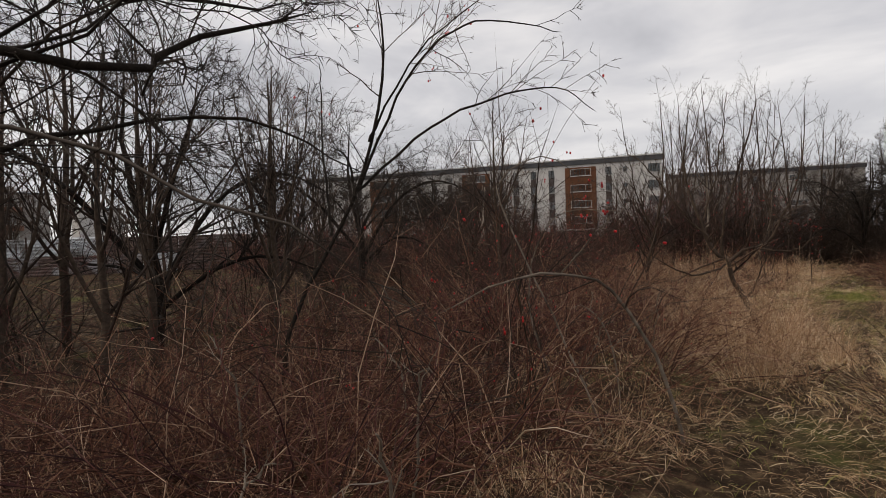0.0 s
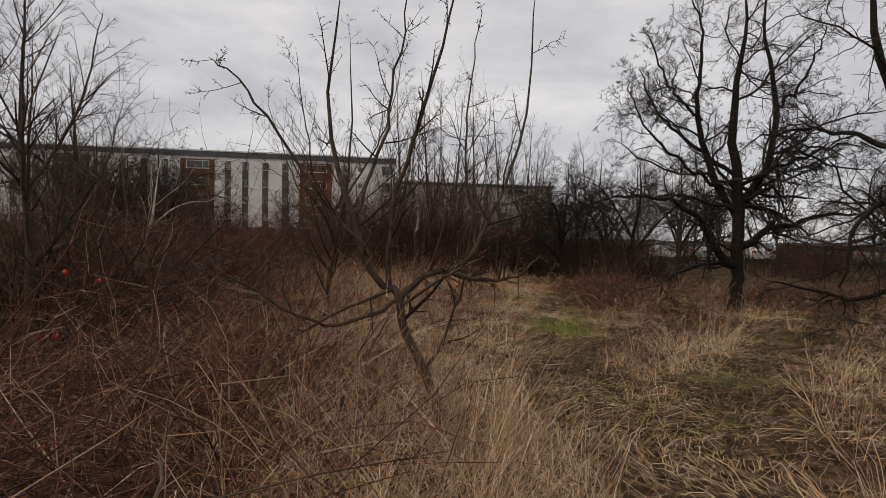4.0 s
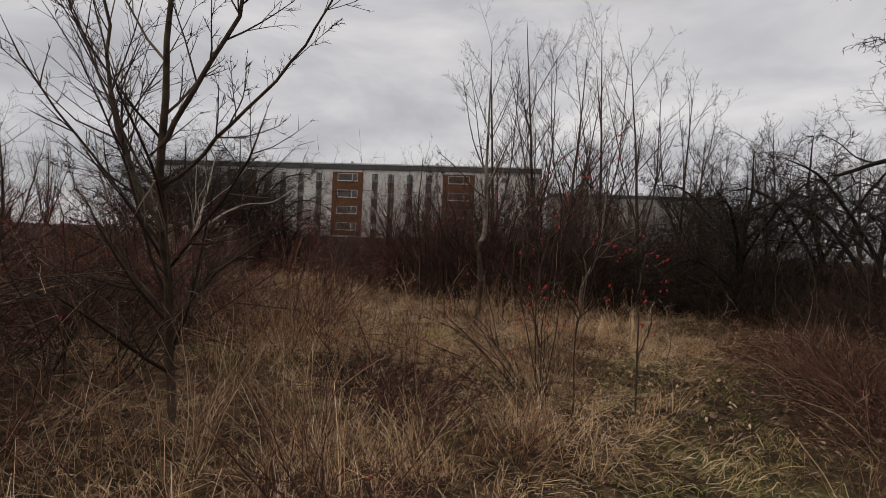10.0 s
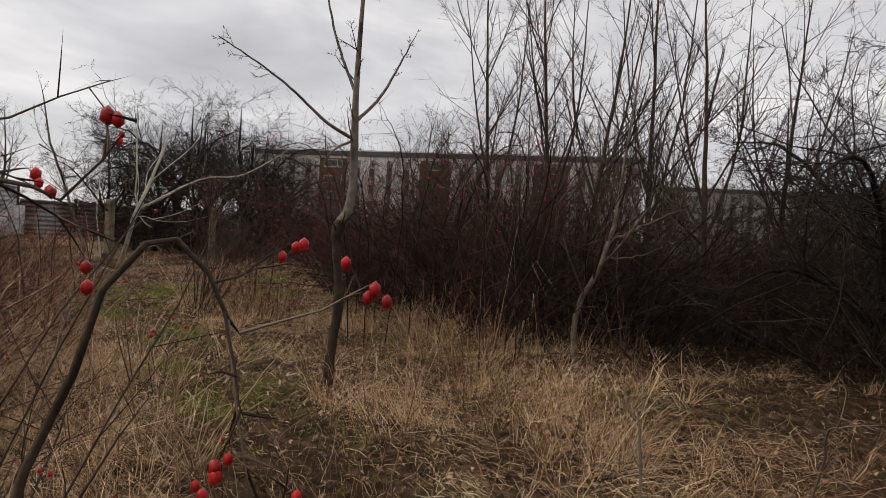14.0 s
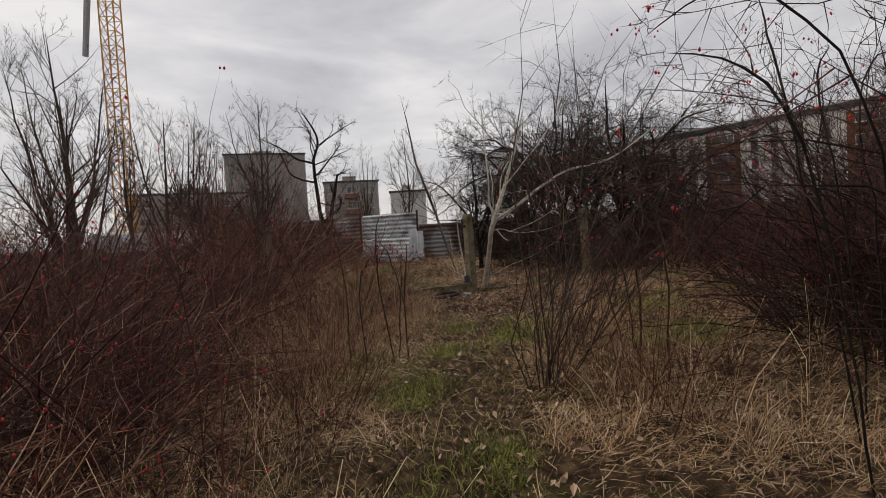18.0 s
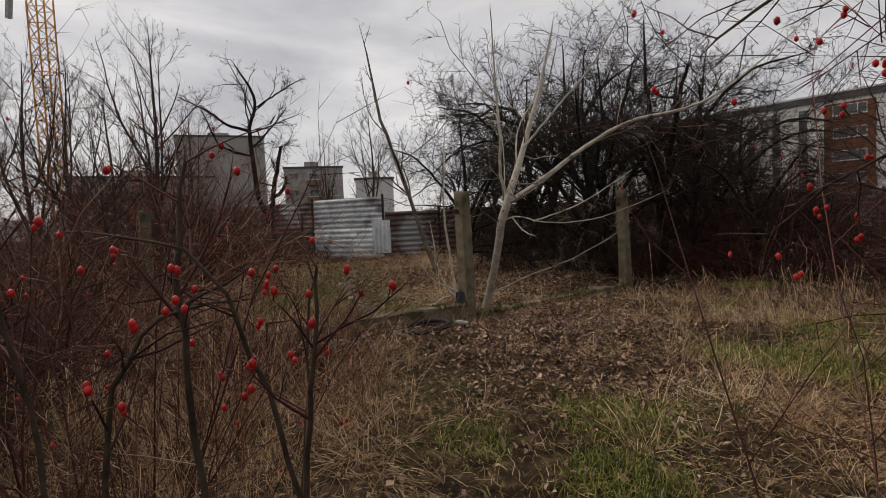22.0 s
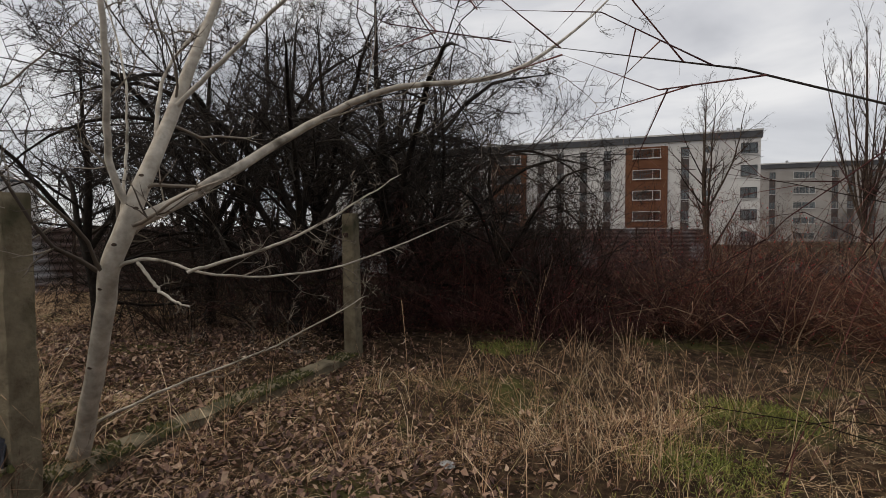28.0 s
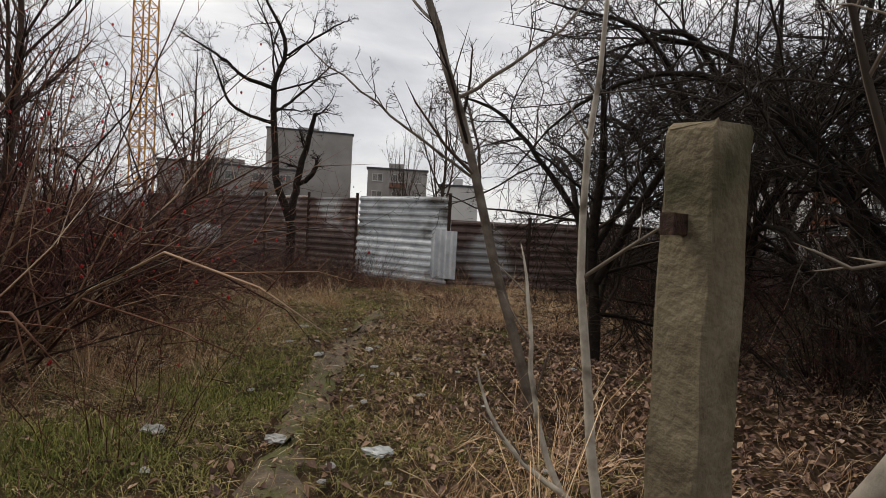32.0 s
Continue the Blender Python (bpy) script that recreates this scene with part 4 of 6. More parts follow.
tree("young_tree", "slender bare tree with an S-bent greyish trunk", (-2.23, 15.29),
     [(beside(-0.02, 0, 0.056), beside(0.01, 0.45, 0.046), beside(0.05, 0.85, 0.048), beside(0.02, 1.12, 0.043), beside(-0.01, 1.36, 0.044), beside(-0.02, 1.50, 0.052), beside(0.01, 1.60, 0.060), beside(0.04, 1.66, 0.04)),
      (beside(-0.015, 1.52, 0.030), beside(0.015, 1.61, 0.059), beside(0.065, 1.70, 0.050), beside(0.10, 1.84, 0.043), beside(0.115, 2.05, 0.040), beside(0.10, 2.45, 0.038), beside(0.09, 3.0, 0.028), beside(0.1, 4.8, 0.008)),
      (beside(0.06, 0.84, 0.013), beside(0.12, 0.93, 0.009), beside(0.2, 1.12, 0.004)),
      (beside(0.12, 2.42, 0.020), beside(-0.2, 2.55, 0.015), beside(-0.65, 2.85, 0.010), beside(-1.2, 3.1, 0.004)),
      (beside(0.10, 2.42, 0.014), beside(-0.10, 2.30, 0.011), beside(-0.24, 2.10, 0.004)),
      (beside(0.10, 2.6, 0.020), beside(0.42, 2.95, 0.015, 0.1), beside(0.75, 3.6, 0.005, 0.1)),
      (beside(0.09, 2.85, 0.016), beside(-0.1, 3.5, 0.011, 0.2), beside(-0.3, 4.5, 0.004, 0.3))],
     ((7, 0.64, 0.98, 44, 0.2, 6, 0.05, 0.1, 0.28, 4), (6, 0.2, 1.0, 42, 0.36, 4, 0.05, 0.08, 0.6, 3), (3, 0.2, 1.0, 42, 0.42, 2, 0.03, 0.08, 0.75, 3)), (BARK_SPLIT, BARK_YOUNG), TWIG_BROWN, 37, knots=36, jitter=0.002)

tree("young_tree", "bare leaning tree with a pale trunk", (-0.7, 18.2),
     [((0, 0, 0, 0.040), (-0.08, 0, 0.6, 0.036), (0.12, 0, 1.2, 0.032), (0.3, 0.05, 1.8, 0.028), (0.36, 0.1, 2.6, 0.02), (0.5, 0.1, 4.2, 0.005)),
      ((0.26, 0.05, 1.65, 0.016), (0.7, 0, 1.9, 0.011), (1.1, 0, 2.1, 0.004)),
      ((0.2, 0.05, 1.45, 0.014), (0.6, 0, 1.5, 0.009), (0.95, -0.1, 1.65, 0.003))],
     SAP_LEVELS, BARK_YOUNG, TWIG_BROWN, 41)

# rods of young trees in front of the apartment block
for n, (x, y, h, s) in enumerate([(-3.6, 21.2, 7.6, 1), (-2.5, 21.8, 8.2, 2), (-1.6, 21.0, 7.4, 3), (-0.7, 22.0, 8.0, 4), (0.4, 21.4, 7.0, 5), (1.3, 22.4, 6.2, 6)]):
    r = np.random.default_rng(60 + s)
    lx, ly = r.normal(0, 0.35, 2)
    tree("young_tree", "tall slim bare young tree in a thicket", (x, y),
         [((0, 0, 0, 0.06), (lx * 0.3, ly * 0.2, h * 0.3, 0.045), (lx * 0.7, ly, h * 0.65, 0.025), (lx * 1.3, ly, h, 0.006)),
          ((lx * 0.25, ly * 0.2, h * 0.25, 0.035), (lx * 0.3 + 0.4, 0.1, h * 0.5, 0.022), (lx + 0.7, 0.1, h * 0.9, 0.005)),
          ((lx * 0.3, ly * 0.2, h * 0.32, 0.03), (lx * 0.3 - 0.45, 0.0, h * 0.55, 0.018), (lx - 0.8, 0, h * 0.92, 0.005))],
         SAP_LEVELS, BARK_BROWN, TWIG_BROWN, 70 + s, group="young trees in the thicket")

# pale tree behind the concrete post
walnut = tree("walnut_tree", "leaning bare tree with smooth pale grey bark", (-13.86, 19.36),
     [((0.0, 0.0, 0.0, 0.078), (0.16, 0.0, 0.3, 0.062), (0.46, -0.04, 0.78, 0.056), (0.66, -0.06, 1.15, 0.054), (0.78, -0.08, 1.4, 0.056), (0.86, 0.0, 1.72, 0.055), (0.82, 0.17, 2.1, 0.045), (0.74, 0.40, 2.6, 0.038), (0.62, 0.72, 3.3, 0.026), (0.55, 1.05, 4.4, 0.01)),
      ((0.84, 0.0, 1.66, 0.044), (0.92, 0.5, 1.95, 0.036), (1.02, 1.05, 2.33, 0.030), (1.5, 1.5, 2.66, 0.023), (2.1, 2.1, 2.8, 0.017), (2.3, 3.0, 3.35, 0.011), (2.4, 4.0, 4.1, 0.005)),
      ((0.86, 0.0, 1.74, 0.022), (0.84, -0.10, 2.05, 0.020), (0.98, -0.16, 2.5, 0.018), (0.98, -0.2, 3.2, 0.013), (1.1, -0.3, 4.2, 0.005)),
      ((0.78, -0.08, 1.4, 0.014), (1.0, 0.05, 1.47, 0.0095), (1.4, 0.25, 1.38, 0.007), (1.75, 0.8, 1.42, 0.0055), (2.1, 1.5, 1.7, 0.003)),
      ((0.95, 0.0, 1.45, 0.010), (1.1, 0.03, 1.32, 0.009), (1.25, 0.06, 1.24, 0.007), (1.36, 0.08, 1.22, 0.005)),
      ((1.3, 0.1, 1.4, 0.010), (1.6, 0.6, 1.6, 0.008), (1.9, 1.2, 2.0, 0.003)),
      ((0.1, 0.02, 0.3, 0.012), (0.62, 0.35, 0.6, 0.008), (1.1, 0.8, 0.85, 0.0055), (1.6, 1.2, 1.2, 0.004)),
      ((0.78, 0.3, 2.4, 0.016), (1.1, 0.6, 2.85, 0.013), (1.6, 0.9, 3.4, 0.009), (2.0, 1.2, 4.2, 0.004)),
      ((0.8, -0.05, 1.55, 0.011), (0.6, 0.1, 2.1, 0.009), (0.35, 0.2, 2.7, 0.007), (-0.2, 0.3, 3.4, 0.004)),
      ((0.82, 0.17, 2.1, 0.014), (0.5, 0.4, 2.7, 0.011), (0.4, 0.8, 3.3, 0.010), (0.1, 1.0, 4.1, 0.004))],
     ((10, 0.35, 1.0, 50, 0.26, 7, 0.02, 0.2, 0.26, 4), (6, 0.2, 1.0, 48, 0.4, 5, 0.02, 0.18, 0.55, 3), (3, 0.2, 1.0, 48, 0.4, 3, 0, 0.12, 0.75, 3)), BARK_GREY, TWIG_GREY, 51, knots=26, sides=14, jitter=0.003)
KNOT_LINE = spline(((0.0, 0.0, 0.0, 0.078), (0.16, 0.0, 0.3, 0.062), (0.46, -0.04, 0.78, 0.056), (0.66, -0.06, 1.15, 0.054), (0.78, -0.08, 1.4, 0.056), (0.86, 0.0, 1.72, 0.055), (0.82, 0.17, 2.1, 0.045)), 40)
for k, side in ((9, 0.1), (13, -0.5), (17, 0.7), (20, 0.0), (23, -0.7), (26, 0.4), (29, -0.2), (33, 0.5), (36, -0.4)):
    x, y, z, r = KNOT_LINE[k]
    way = Vector((0.86 + 0.3 * side, -0.5 + side, 0.25)).normalized()
    bm = bmesh.new()
    bmesh.ops.create_icosphere(bm, subdivisions=2, radius=0.013, matrix=Matrix.Translation(Vector((x, y, z)) + way * r * 0.97) @ way.to_track_quat("Z", "Y").to_matrix().to_4x4() @ Matrix.Diagonal((1.25, 0.8, 0.45, 1)))
    part("knot", bm, BARK_BROWN, walnut, "dark bud scar")

# suckers round the post
tree("sucker_shoots", "pale forked suckers growing beside the concrete post", (-14.15, 19.1),
     [((0, 0, 0.05, 0.024), (-0.12, -0.02, 0.25, 0.022), (-0.2, -0.05, 0.75, 0.02), (-0.24, -0.1, 1.4, 0.016), (-0.18, -0.1, 2.2, 0.01), (0.0, -0.1, 3.0, 0.004)),
      ((0, 0, 0.08, 0.02), (-0.3, -0.12, 0.3, 0.016), (-0.42, -0.2, 0.7, 0.013), (-0.5, -0.2, 1.05, 0.01), (-0.62, -0.22, 1.35, 0.004)),
      ((-0.1, 0, 0.2, 0.014), (-0.45, -0.3, 0.42, 0.011), (-0.62, -0.42, 0.75, 0.004)),
      ((0.1, 0.0, 0.1, 0.014), (0.35, -0.42, 0.2, 0.012), (0.55, -0.8, 0.05, 0.009), (0.7, -1.1, 0.02, 0.004))],
     ((4, 0.35, 1.0, 38, 0.25, 4, 0.05, 0.1, 0.55, 4), (3, 0.3, 1.0, 40, 0.4, 3, 0.02, 0.1, 0.6, 3)), BARK_GREY, TWIG_GREY, 53, knots=14, jitter=0.004, category="shrub")

# slender dark tree leaning over the trail end
tree("young_tree", "slim bare tree leaning over the trail", (-16.15, 19.62),
     [((0, 0, 0, 0.044), (-0.08, -0.2, 0.75, 0.040), (-0.17, -0.42, 1.5, 0.038), (-0.28, -0.72, 2.6, 0.034), (-0.38, -0.95, 3.4, 0.028), (-0.5, -1.2, 5.0, 0.010)),
      ((-0.2, -0.5, 1.8, 0.014), (-0.4, -1.2, 2.3, 0.010), (-0.8, -1.9, 2.9, 0.004)),
      ((-0.26, -0.68, 2.4, 0.016), (0.0, 0.0, 2.9, 0.011), (0.3, 0.6, 3.7, 0.004)),
      ((-0.3, -0.8, 2.9, 0.014), (-0.9, -1.0, 3.5, 0.010), (-1.4, -1.0, 4.4, 0.004))],
     ((9, 0.35, 0.98, 40, 0.24, 6, 0.06, 0.09, 0.45, 4), (5, 0.2, 1.0, 42, 0.4, 4, 0.05, 0.09, 0.6, 3), (3, 0.2, 1.0, 42, 0.42, 2, 0.03, 0.08, 0.75, 3)), BARK_YOUNG, TWIG_BROWN, 57)

# dark arching trees behind the old fence and along the site fence
ARCH = [((0, 0, 0, 0.098), (0.1, 0, 0.8, 0.075), (0.0, 0.1, 1.7, 0.068), (-0.2, 0.1, 2.6, 0.053), (-0.3, 0.2, 3.6, 0.030), (-0.2, 0.2, 4.8, 0.007)),
        ((0.05, 0, 0.9, 0.060), (0.6, 0.1, 1.9, 0.049), (1.3, 0.1, 2.7, 0.038), (2.2, 0.1, 3.0, 0.026), (3.1, 0.0, 2.6, 0.015), (3.7, 0, 1.9, 0.005)),
        ((0.05, 0, 1.1, 0.060), (-0.6, -0.2, 2.0, 0.049), (-1.3, -0.4, 2.8, 0.038), (-2.2, -0.6, 3.2, 0.022), (-3.2, -0.7, 2.9, 0.005)),
        ((0.0, 0.1, 1.6, 0.053), (0.3, 0.7, 2.6, 0.038), (0.6, 1.4, 3.4, 0.026), (0.9, 2.2, 3.7, 0.006)),
        ((0.0, 0.1, 1.5, 0.053), (0.2, -0.6, 2.6, 0.038), (0.3, -1.4, 3.5, 0.026), (0.2, -2.4, 3.7, 0.006)),
        ((0.02, 0, 0.7, 0.045), (0.9, -0.5, 1.4, 0.034), (1.7, -0.9, 1.5, 0.022), (2.6, -1.2, 1.1, 0.006))]
ARCH_LEVELS = ((13, 0.12, 1.0, 54, 0.5, 6, -0.01, 0.2, 0.4, 4), (10, 0.1, 1.0, 54, 0.48, 4, -0.03, 0.2, 0.5, 3), (8, 0.1, 1.0, 50, 0.5, 2, 0, 0.14, 0.75, 3))
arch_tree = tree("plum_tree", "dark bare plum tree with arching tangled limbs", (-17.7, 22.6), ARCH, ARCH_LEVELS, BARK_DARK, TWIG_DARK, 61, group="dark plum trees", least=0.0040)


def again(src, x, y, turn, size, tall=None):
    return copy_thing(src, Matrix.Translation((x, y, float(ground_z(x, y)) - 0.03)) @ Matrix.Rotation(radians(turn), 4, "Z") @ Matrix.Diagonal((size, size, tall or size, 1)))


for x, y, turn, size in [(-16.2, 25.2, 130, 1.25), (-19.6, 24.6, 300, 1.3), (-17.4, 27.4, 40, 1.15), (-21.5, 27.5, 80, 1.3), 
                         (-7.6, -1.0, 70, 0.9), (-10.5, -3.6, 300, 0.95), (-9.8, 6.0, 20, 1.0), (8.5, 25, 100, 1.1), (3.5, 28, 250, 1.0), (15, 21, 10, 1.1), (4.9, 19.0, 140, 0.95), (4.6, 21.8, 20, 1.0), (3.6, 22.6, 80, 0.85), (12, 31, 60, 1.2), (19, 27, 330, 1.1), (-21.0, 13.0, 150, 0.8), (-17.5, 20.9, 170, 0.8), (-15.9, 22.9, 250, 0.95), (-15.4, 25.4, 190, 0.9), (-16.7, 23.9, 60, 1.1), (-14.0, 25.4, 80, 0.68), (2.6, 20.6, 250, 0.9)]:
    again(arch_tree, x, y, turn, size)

def leaning(o, z, r, f=0.0):
    return (f, o, z, r)


tree("fence_tree", "crooked dark tree with a broken stem by the site fence", (-26.0, 17.5),
     [(leaning(0, 0, 0.15), leaning(0.02, 0.8, 0.12), leaning(0.0, 1.45, 0.10), leaning(-0.32, 2.2, 0.09), leaning(-0.42, 3.0, 0.08), leaning(-0.5, 4.6, 0.065), leaning(-0.28, 5.3, 0.05), leaning(-0.36, 5.9, 0.045), leaning(-0.95, 6.9, 0.02)),
      (leaning(0.0, 1.3, 0.09), leaning(0.08, 2.1, 0.085), leaning(0.22, 2.8, 0.075), leaning(0.46, 3.95, 0.05), leaning(0.47, 4.0, 0.02)),
      (leaning(0.16, 2.3, 0.05), leaning(0.4, 2.5, 0.06), leaning(0.55, 2.8, 0.05), leaning(0.56, 3.05, 0.015)),
      (leaning(-0.48, 4.55, 0.055), leaning(-1.2, 4.75, 0.045), leaning(-1.65, 5.1, 0.035), leaning(-2.6, 5.6, 0.012)),
      (leaning(-0.44, 3.7, 0.045), leaning(-1.35, 4.0, 0.035), leaning(-1.7, 4.6, 0.025), leaning(-2.0, 5.4, 0.01)),
      (leaning(-0.3, 5.3, 0.03), leaning(0.5, 5.8, 0.025, 0.4), leaning(1.2, 6.2, 0.01, 0.6)),
      (leaning(-0.45, 4.0, 0.035), leaning(0.3, 4.8, 0.028, -0.6), leaning(0.9, 5.6, 0.01, -0.9))],
     ((10, 0.4, 1.0, 52, 0.40, 6, 0.02, 0.18, 0.4, 4), (8, 0.1, 1.0, 50, 0.45, 4, 0.0, 0.18, 0.55, 3), (6, 0.1, 1.0, 48, 0.45, 3, 0, 0.14, 0.75, 3)), BARK_DARK, TWIG_DARK, 63, knots=20, jitter=0.01, least=0.004)

tree("plum_tree", "dark plum tree reaching over the start of the trail", (-4.4, -4.9),
     [((0, 0, 0, 0.0558), (0.3, 0.0, 1.2, 0.0434), (0.9, 0.1, 1.9, 0.0341), (1.75, 0.2, 2.25, 0.0236), (1.85, 0.9, 2.36, 0.0186), (1.9, 1.15, 2.52, 0.0149), (2.1, 1.9, 2.9, 0.0050)),
      ((0.9, 0.1, 1.9, 0.0248), (1.5, 0.3, 2.6, 0.0174), (1.75, 1.1, 2.75, 0.0124), (1.6, 2.2, 3.1, 0.0043)),
      ((0.3, 0.0, 1.2, 0.0310), (0.2, 0.4, 2.4, 0.0217), (0.0, 0.9, 4.0, 0.0062)),
      ((0.5, 0.0, 1.5, 0.0248), (0.9, 1.0, 2.2, 0.0161), (1.2, 2.2, 2.4, 0.0099), (1.3, 3.2, 2.1, 0.0037))],
     ((16, 0.25, 1.0, 54, 0.40, 7, 0.02, 0.24, 0.4, 4), (11, 0.1, 1.0, 54, 0.44, 5, 0.0, 0.24, 0.5, 3), (7, 0.1, 1.0, 52, 0.45, 3, 0, 0.18, 0.75, 3)), BARK_DARK, TWIG_DARK, 65, jitter=0.02, group="dark plum trees", least=0.0025)
tree("rose_tree", "tall bent rose stem with an arching crown", (-3.7, -2.2),
     [((0, 0, 0, 0.021), (0.02, 0.04, 0.62, 0.019), (0.12, 0.16, 1.07, 0.018), (0.48, 0.49, 1.98, 0.015), (0.69, 0.66, 2.99, 0.012), (0.66, 0.62, 3.8, 0.004)),
      ((0.46, 0.47, 1.95, 0.014), (1.03, 0.80, 2.48, 0.011), (1.7, 0.81, 2.66, 0.008), (2.18, 0.9, 2.66, 0.005), (2.45, 0.95, 2.45, 0.003)),
      ((0.5, 0.5, 2.0, 0.013), (1.0, 0.6, 2.9, 0.010), (1.6, 0.6, 3.2, 0.007), (2.3, 0.7, 3.0, 0.003)),
      ((0.58, 0.56, 2.4, 0.011), (0.9, 0.9, 3.2, 0.008), (1.5, 1.2, 3.7, 0.004)),
      ((0.3, 0.35, 1.6, 0.012), (0.0, 0.6, 2.4, 0.009), (-0.2, 0.8, 3.3, 0.004))],
     ((8, 0.3, 1.0, 45, 0.34, 6, -0.03, 0.1, 0.45, 4), (6, 0.15, 1.0, 45, 0.42, 4, -0.05, 0.1, 0.55, 3), (2, 0.2, 1.0, 45, 0.4, 2, 0, 0.1, 0.75, 3)), BARK_DARK, TWIG_BROWN, 66, knots=20, jitter=0.006, category="bush", hips=16, hip_size=0.008)

rod_tree = tree("young_tree", "tall slim bare tree with upright rods", (-19.5, 14.6),
                [((0, 0, 0, 0.07), (0.1, 0, 1.6, 0.055), (0.05, 0.1, 3.2, 0.035), (0.2, 0.1, 5.6, 0.006)),
                 ((0.08, 0, 1.2, 0.04), (0.5, 0.2, 2.6, 0.025), (0.9, 0.3, 4.8, 0.005)),
                 ((0.1, 0, 1.5, 0.04), (-0.4, -0.1, 2.9, 0.025), (-0.8, -0.3, 5.0, 0.005)),
                 ((0.08, 0.05, 2.4, 0.03), (0.3, -0.5, 3.6, 0.018), (0.4, -0.8, 5.2, 0.005))],
                SAP_LEVELS, BARK_BROWN, TWIG_BROWN, 77, group="slim trees")
for x, y, turn, size in [(-22, 12.5, 90, 1.0), (-27, 15.0, 10, 1.0), (-25.5, 10, 180, 1.1), (-16.5, 10.5, 250, 0.9), (-13.5, 8.0, 40, 1.0), (-29, 22, 300, 1.1), (-7.5, 24.5, 60, 0.9), (-4.8, 26, 150, 1.0),
                         (-8.0, 9.5, 200, 0.85), (-11, 4.5, 20, 1.0), (-5.2, 5.2, 110, 0.8), (7.2, 21.5, 30, 0.85), (-12.2, 31.5, 90, 0.9), (-2.2, 29, 0, 1.1), (2.5, 31, 45, 1.2), (5.5, 33, 200, 1.3), (9.0, 34, 80, 1.2), (13.0, 36, 310, 1.2),
                         (-9, -1.5, 330, 1.0), (-7.0, -3.0, 20, 0.7), (-6.1, -1.9, 140, 0.75), (-9.5, -2.8, 250, 0.9), (-5.6, -0.6, 80, 0.7), (-6.8, 0.4, 310, 0.75), (-5.0, -3.0, 60, 0.62), (17, 33.5, 150, 1.2), (22, 33, 60, 1.1), (27, 28, 100, 1.0), (-6.0, 23.5, 210, 0.8), (-12.5, 11.5, 300, 0.9), (-14.4, 12.6, 30, 0.75), (-17.8, 12.8, 130, 0.8), (-10.2, 12.2, 230, 0.65), (-15.4, 14.4, 330, 0.6)]:
    again(rod_tree, x, y, turn, size)
poplar = tree("poplar", "tall bare broom-shaped poplar far off", (-9.0, 52.0),
              [((0, 0, 0, 0.14), (0.1, 0, 3, 0.10), (0.1, 0, 7, 0.06), (0, 0, 12.5, 0.015))] + [
                  ((0.05, 0, 1.2 + 0.25 * k, 0.07), (0.55 * math.cos(k * 1.1), 0.55 * math.sin(k * 1.1), 4, 0.05), ((0.9 + 0.12 * k) * math.cos(k * 1.1), (0.9 + 0.12 * k) * math.sin(k * 1.1), 7.5, 0.03),
                   ((1.2 + 0.2 * k) * math.cos(k * 1.1), (1.2 + 0.2 * k) * math.sin(k * 1.1), 11.8 - 0.3 * k, 0.012)) for k in range(7)],
              ((14, 0.2, 0.98, 24, 0.30, 4, 0.14, 0.05, 0.5, 3), (8, 0.2, 1, 26, 0.4, 3, 0.08, 0.06, 0.6, 3), (2, 0.2, 1, 26, 0.5, 2, 0.05, 0.05, 0.8, 3)), BARK_BROWN, TWIG_BROWN, 81, group="far poplars", least=0.007)
for x, y, turn, size in [(-6, 56, 60, 0.9), (22, 55, 10, 0.6), (-52, 40, 90, 0.8), (-60, 26, 20, 0.8), (-48, 12, 200, 0.75), (-58, -2, 0, 0.9), (34, 48, 70, 0.6), (-70, 62, 0, 0.9)]:
    again(poplar, x, y, turn, size)

# ---- bushes ----
BRAMBLE = [bush("bramble_bush", "low tangle of reddish brown bramble canes", 100 + i, 1.75, 1.9, 64, 5, (STEM_RED, STEM_RED, STEM_WINE, STEM_RED)[i], (STEM_RED, TWIG_BROWN, STEM_RED, STEM_RED)[i], 0.95, -0.20, 0.22, 0.0056, fine=1, group="bramble bushes", least=0.0017) for i in range(4)]
ROSE = [bush("rose_bush", "bare wild rose bush with red hips", 110 + i, 2.2, 1.3, 40, 9, (STEM_WINE, STEM_RED, TWIG_BROWN)[i], (STEM_WINE, STEM_RED, STEM_WINE)[i], 0.6, -0.13, 0.16, 0.0075, hips=60, fine=2, group="wild rose bushes", least=0.0020) for i in range(3)]
DARK = [bush("thicket_bush", "dense dark leafless thicket bush", 120 + i, 3.4, 1.9, 33, 9, (TWIG_BROWN, TWIG_DARK, TWIG_BROWN)[i], (TWIG_BROWN, STEM_WINE, TWIG_DARK)[i], 0.44, -0.06, 0.24, 0.0105, fine=3, group="thicket bushes", least=0.0030) for i in range(3)]
WEED = [bush("dead_weeds", "upright dead weed stalks", 130 + i, 1.0, 0.9, 26, 4, STEM_TAN if i < 2 else STEM_RED, STEM_TAN if i < 2 else STEM_RED, 0.32, -0.02, 0.13, 0.0026, group="dead weeds", category="weeds", least=0.0013) for i in range(3)]
spent = set()


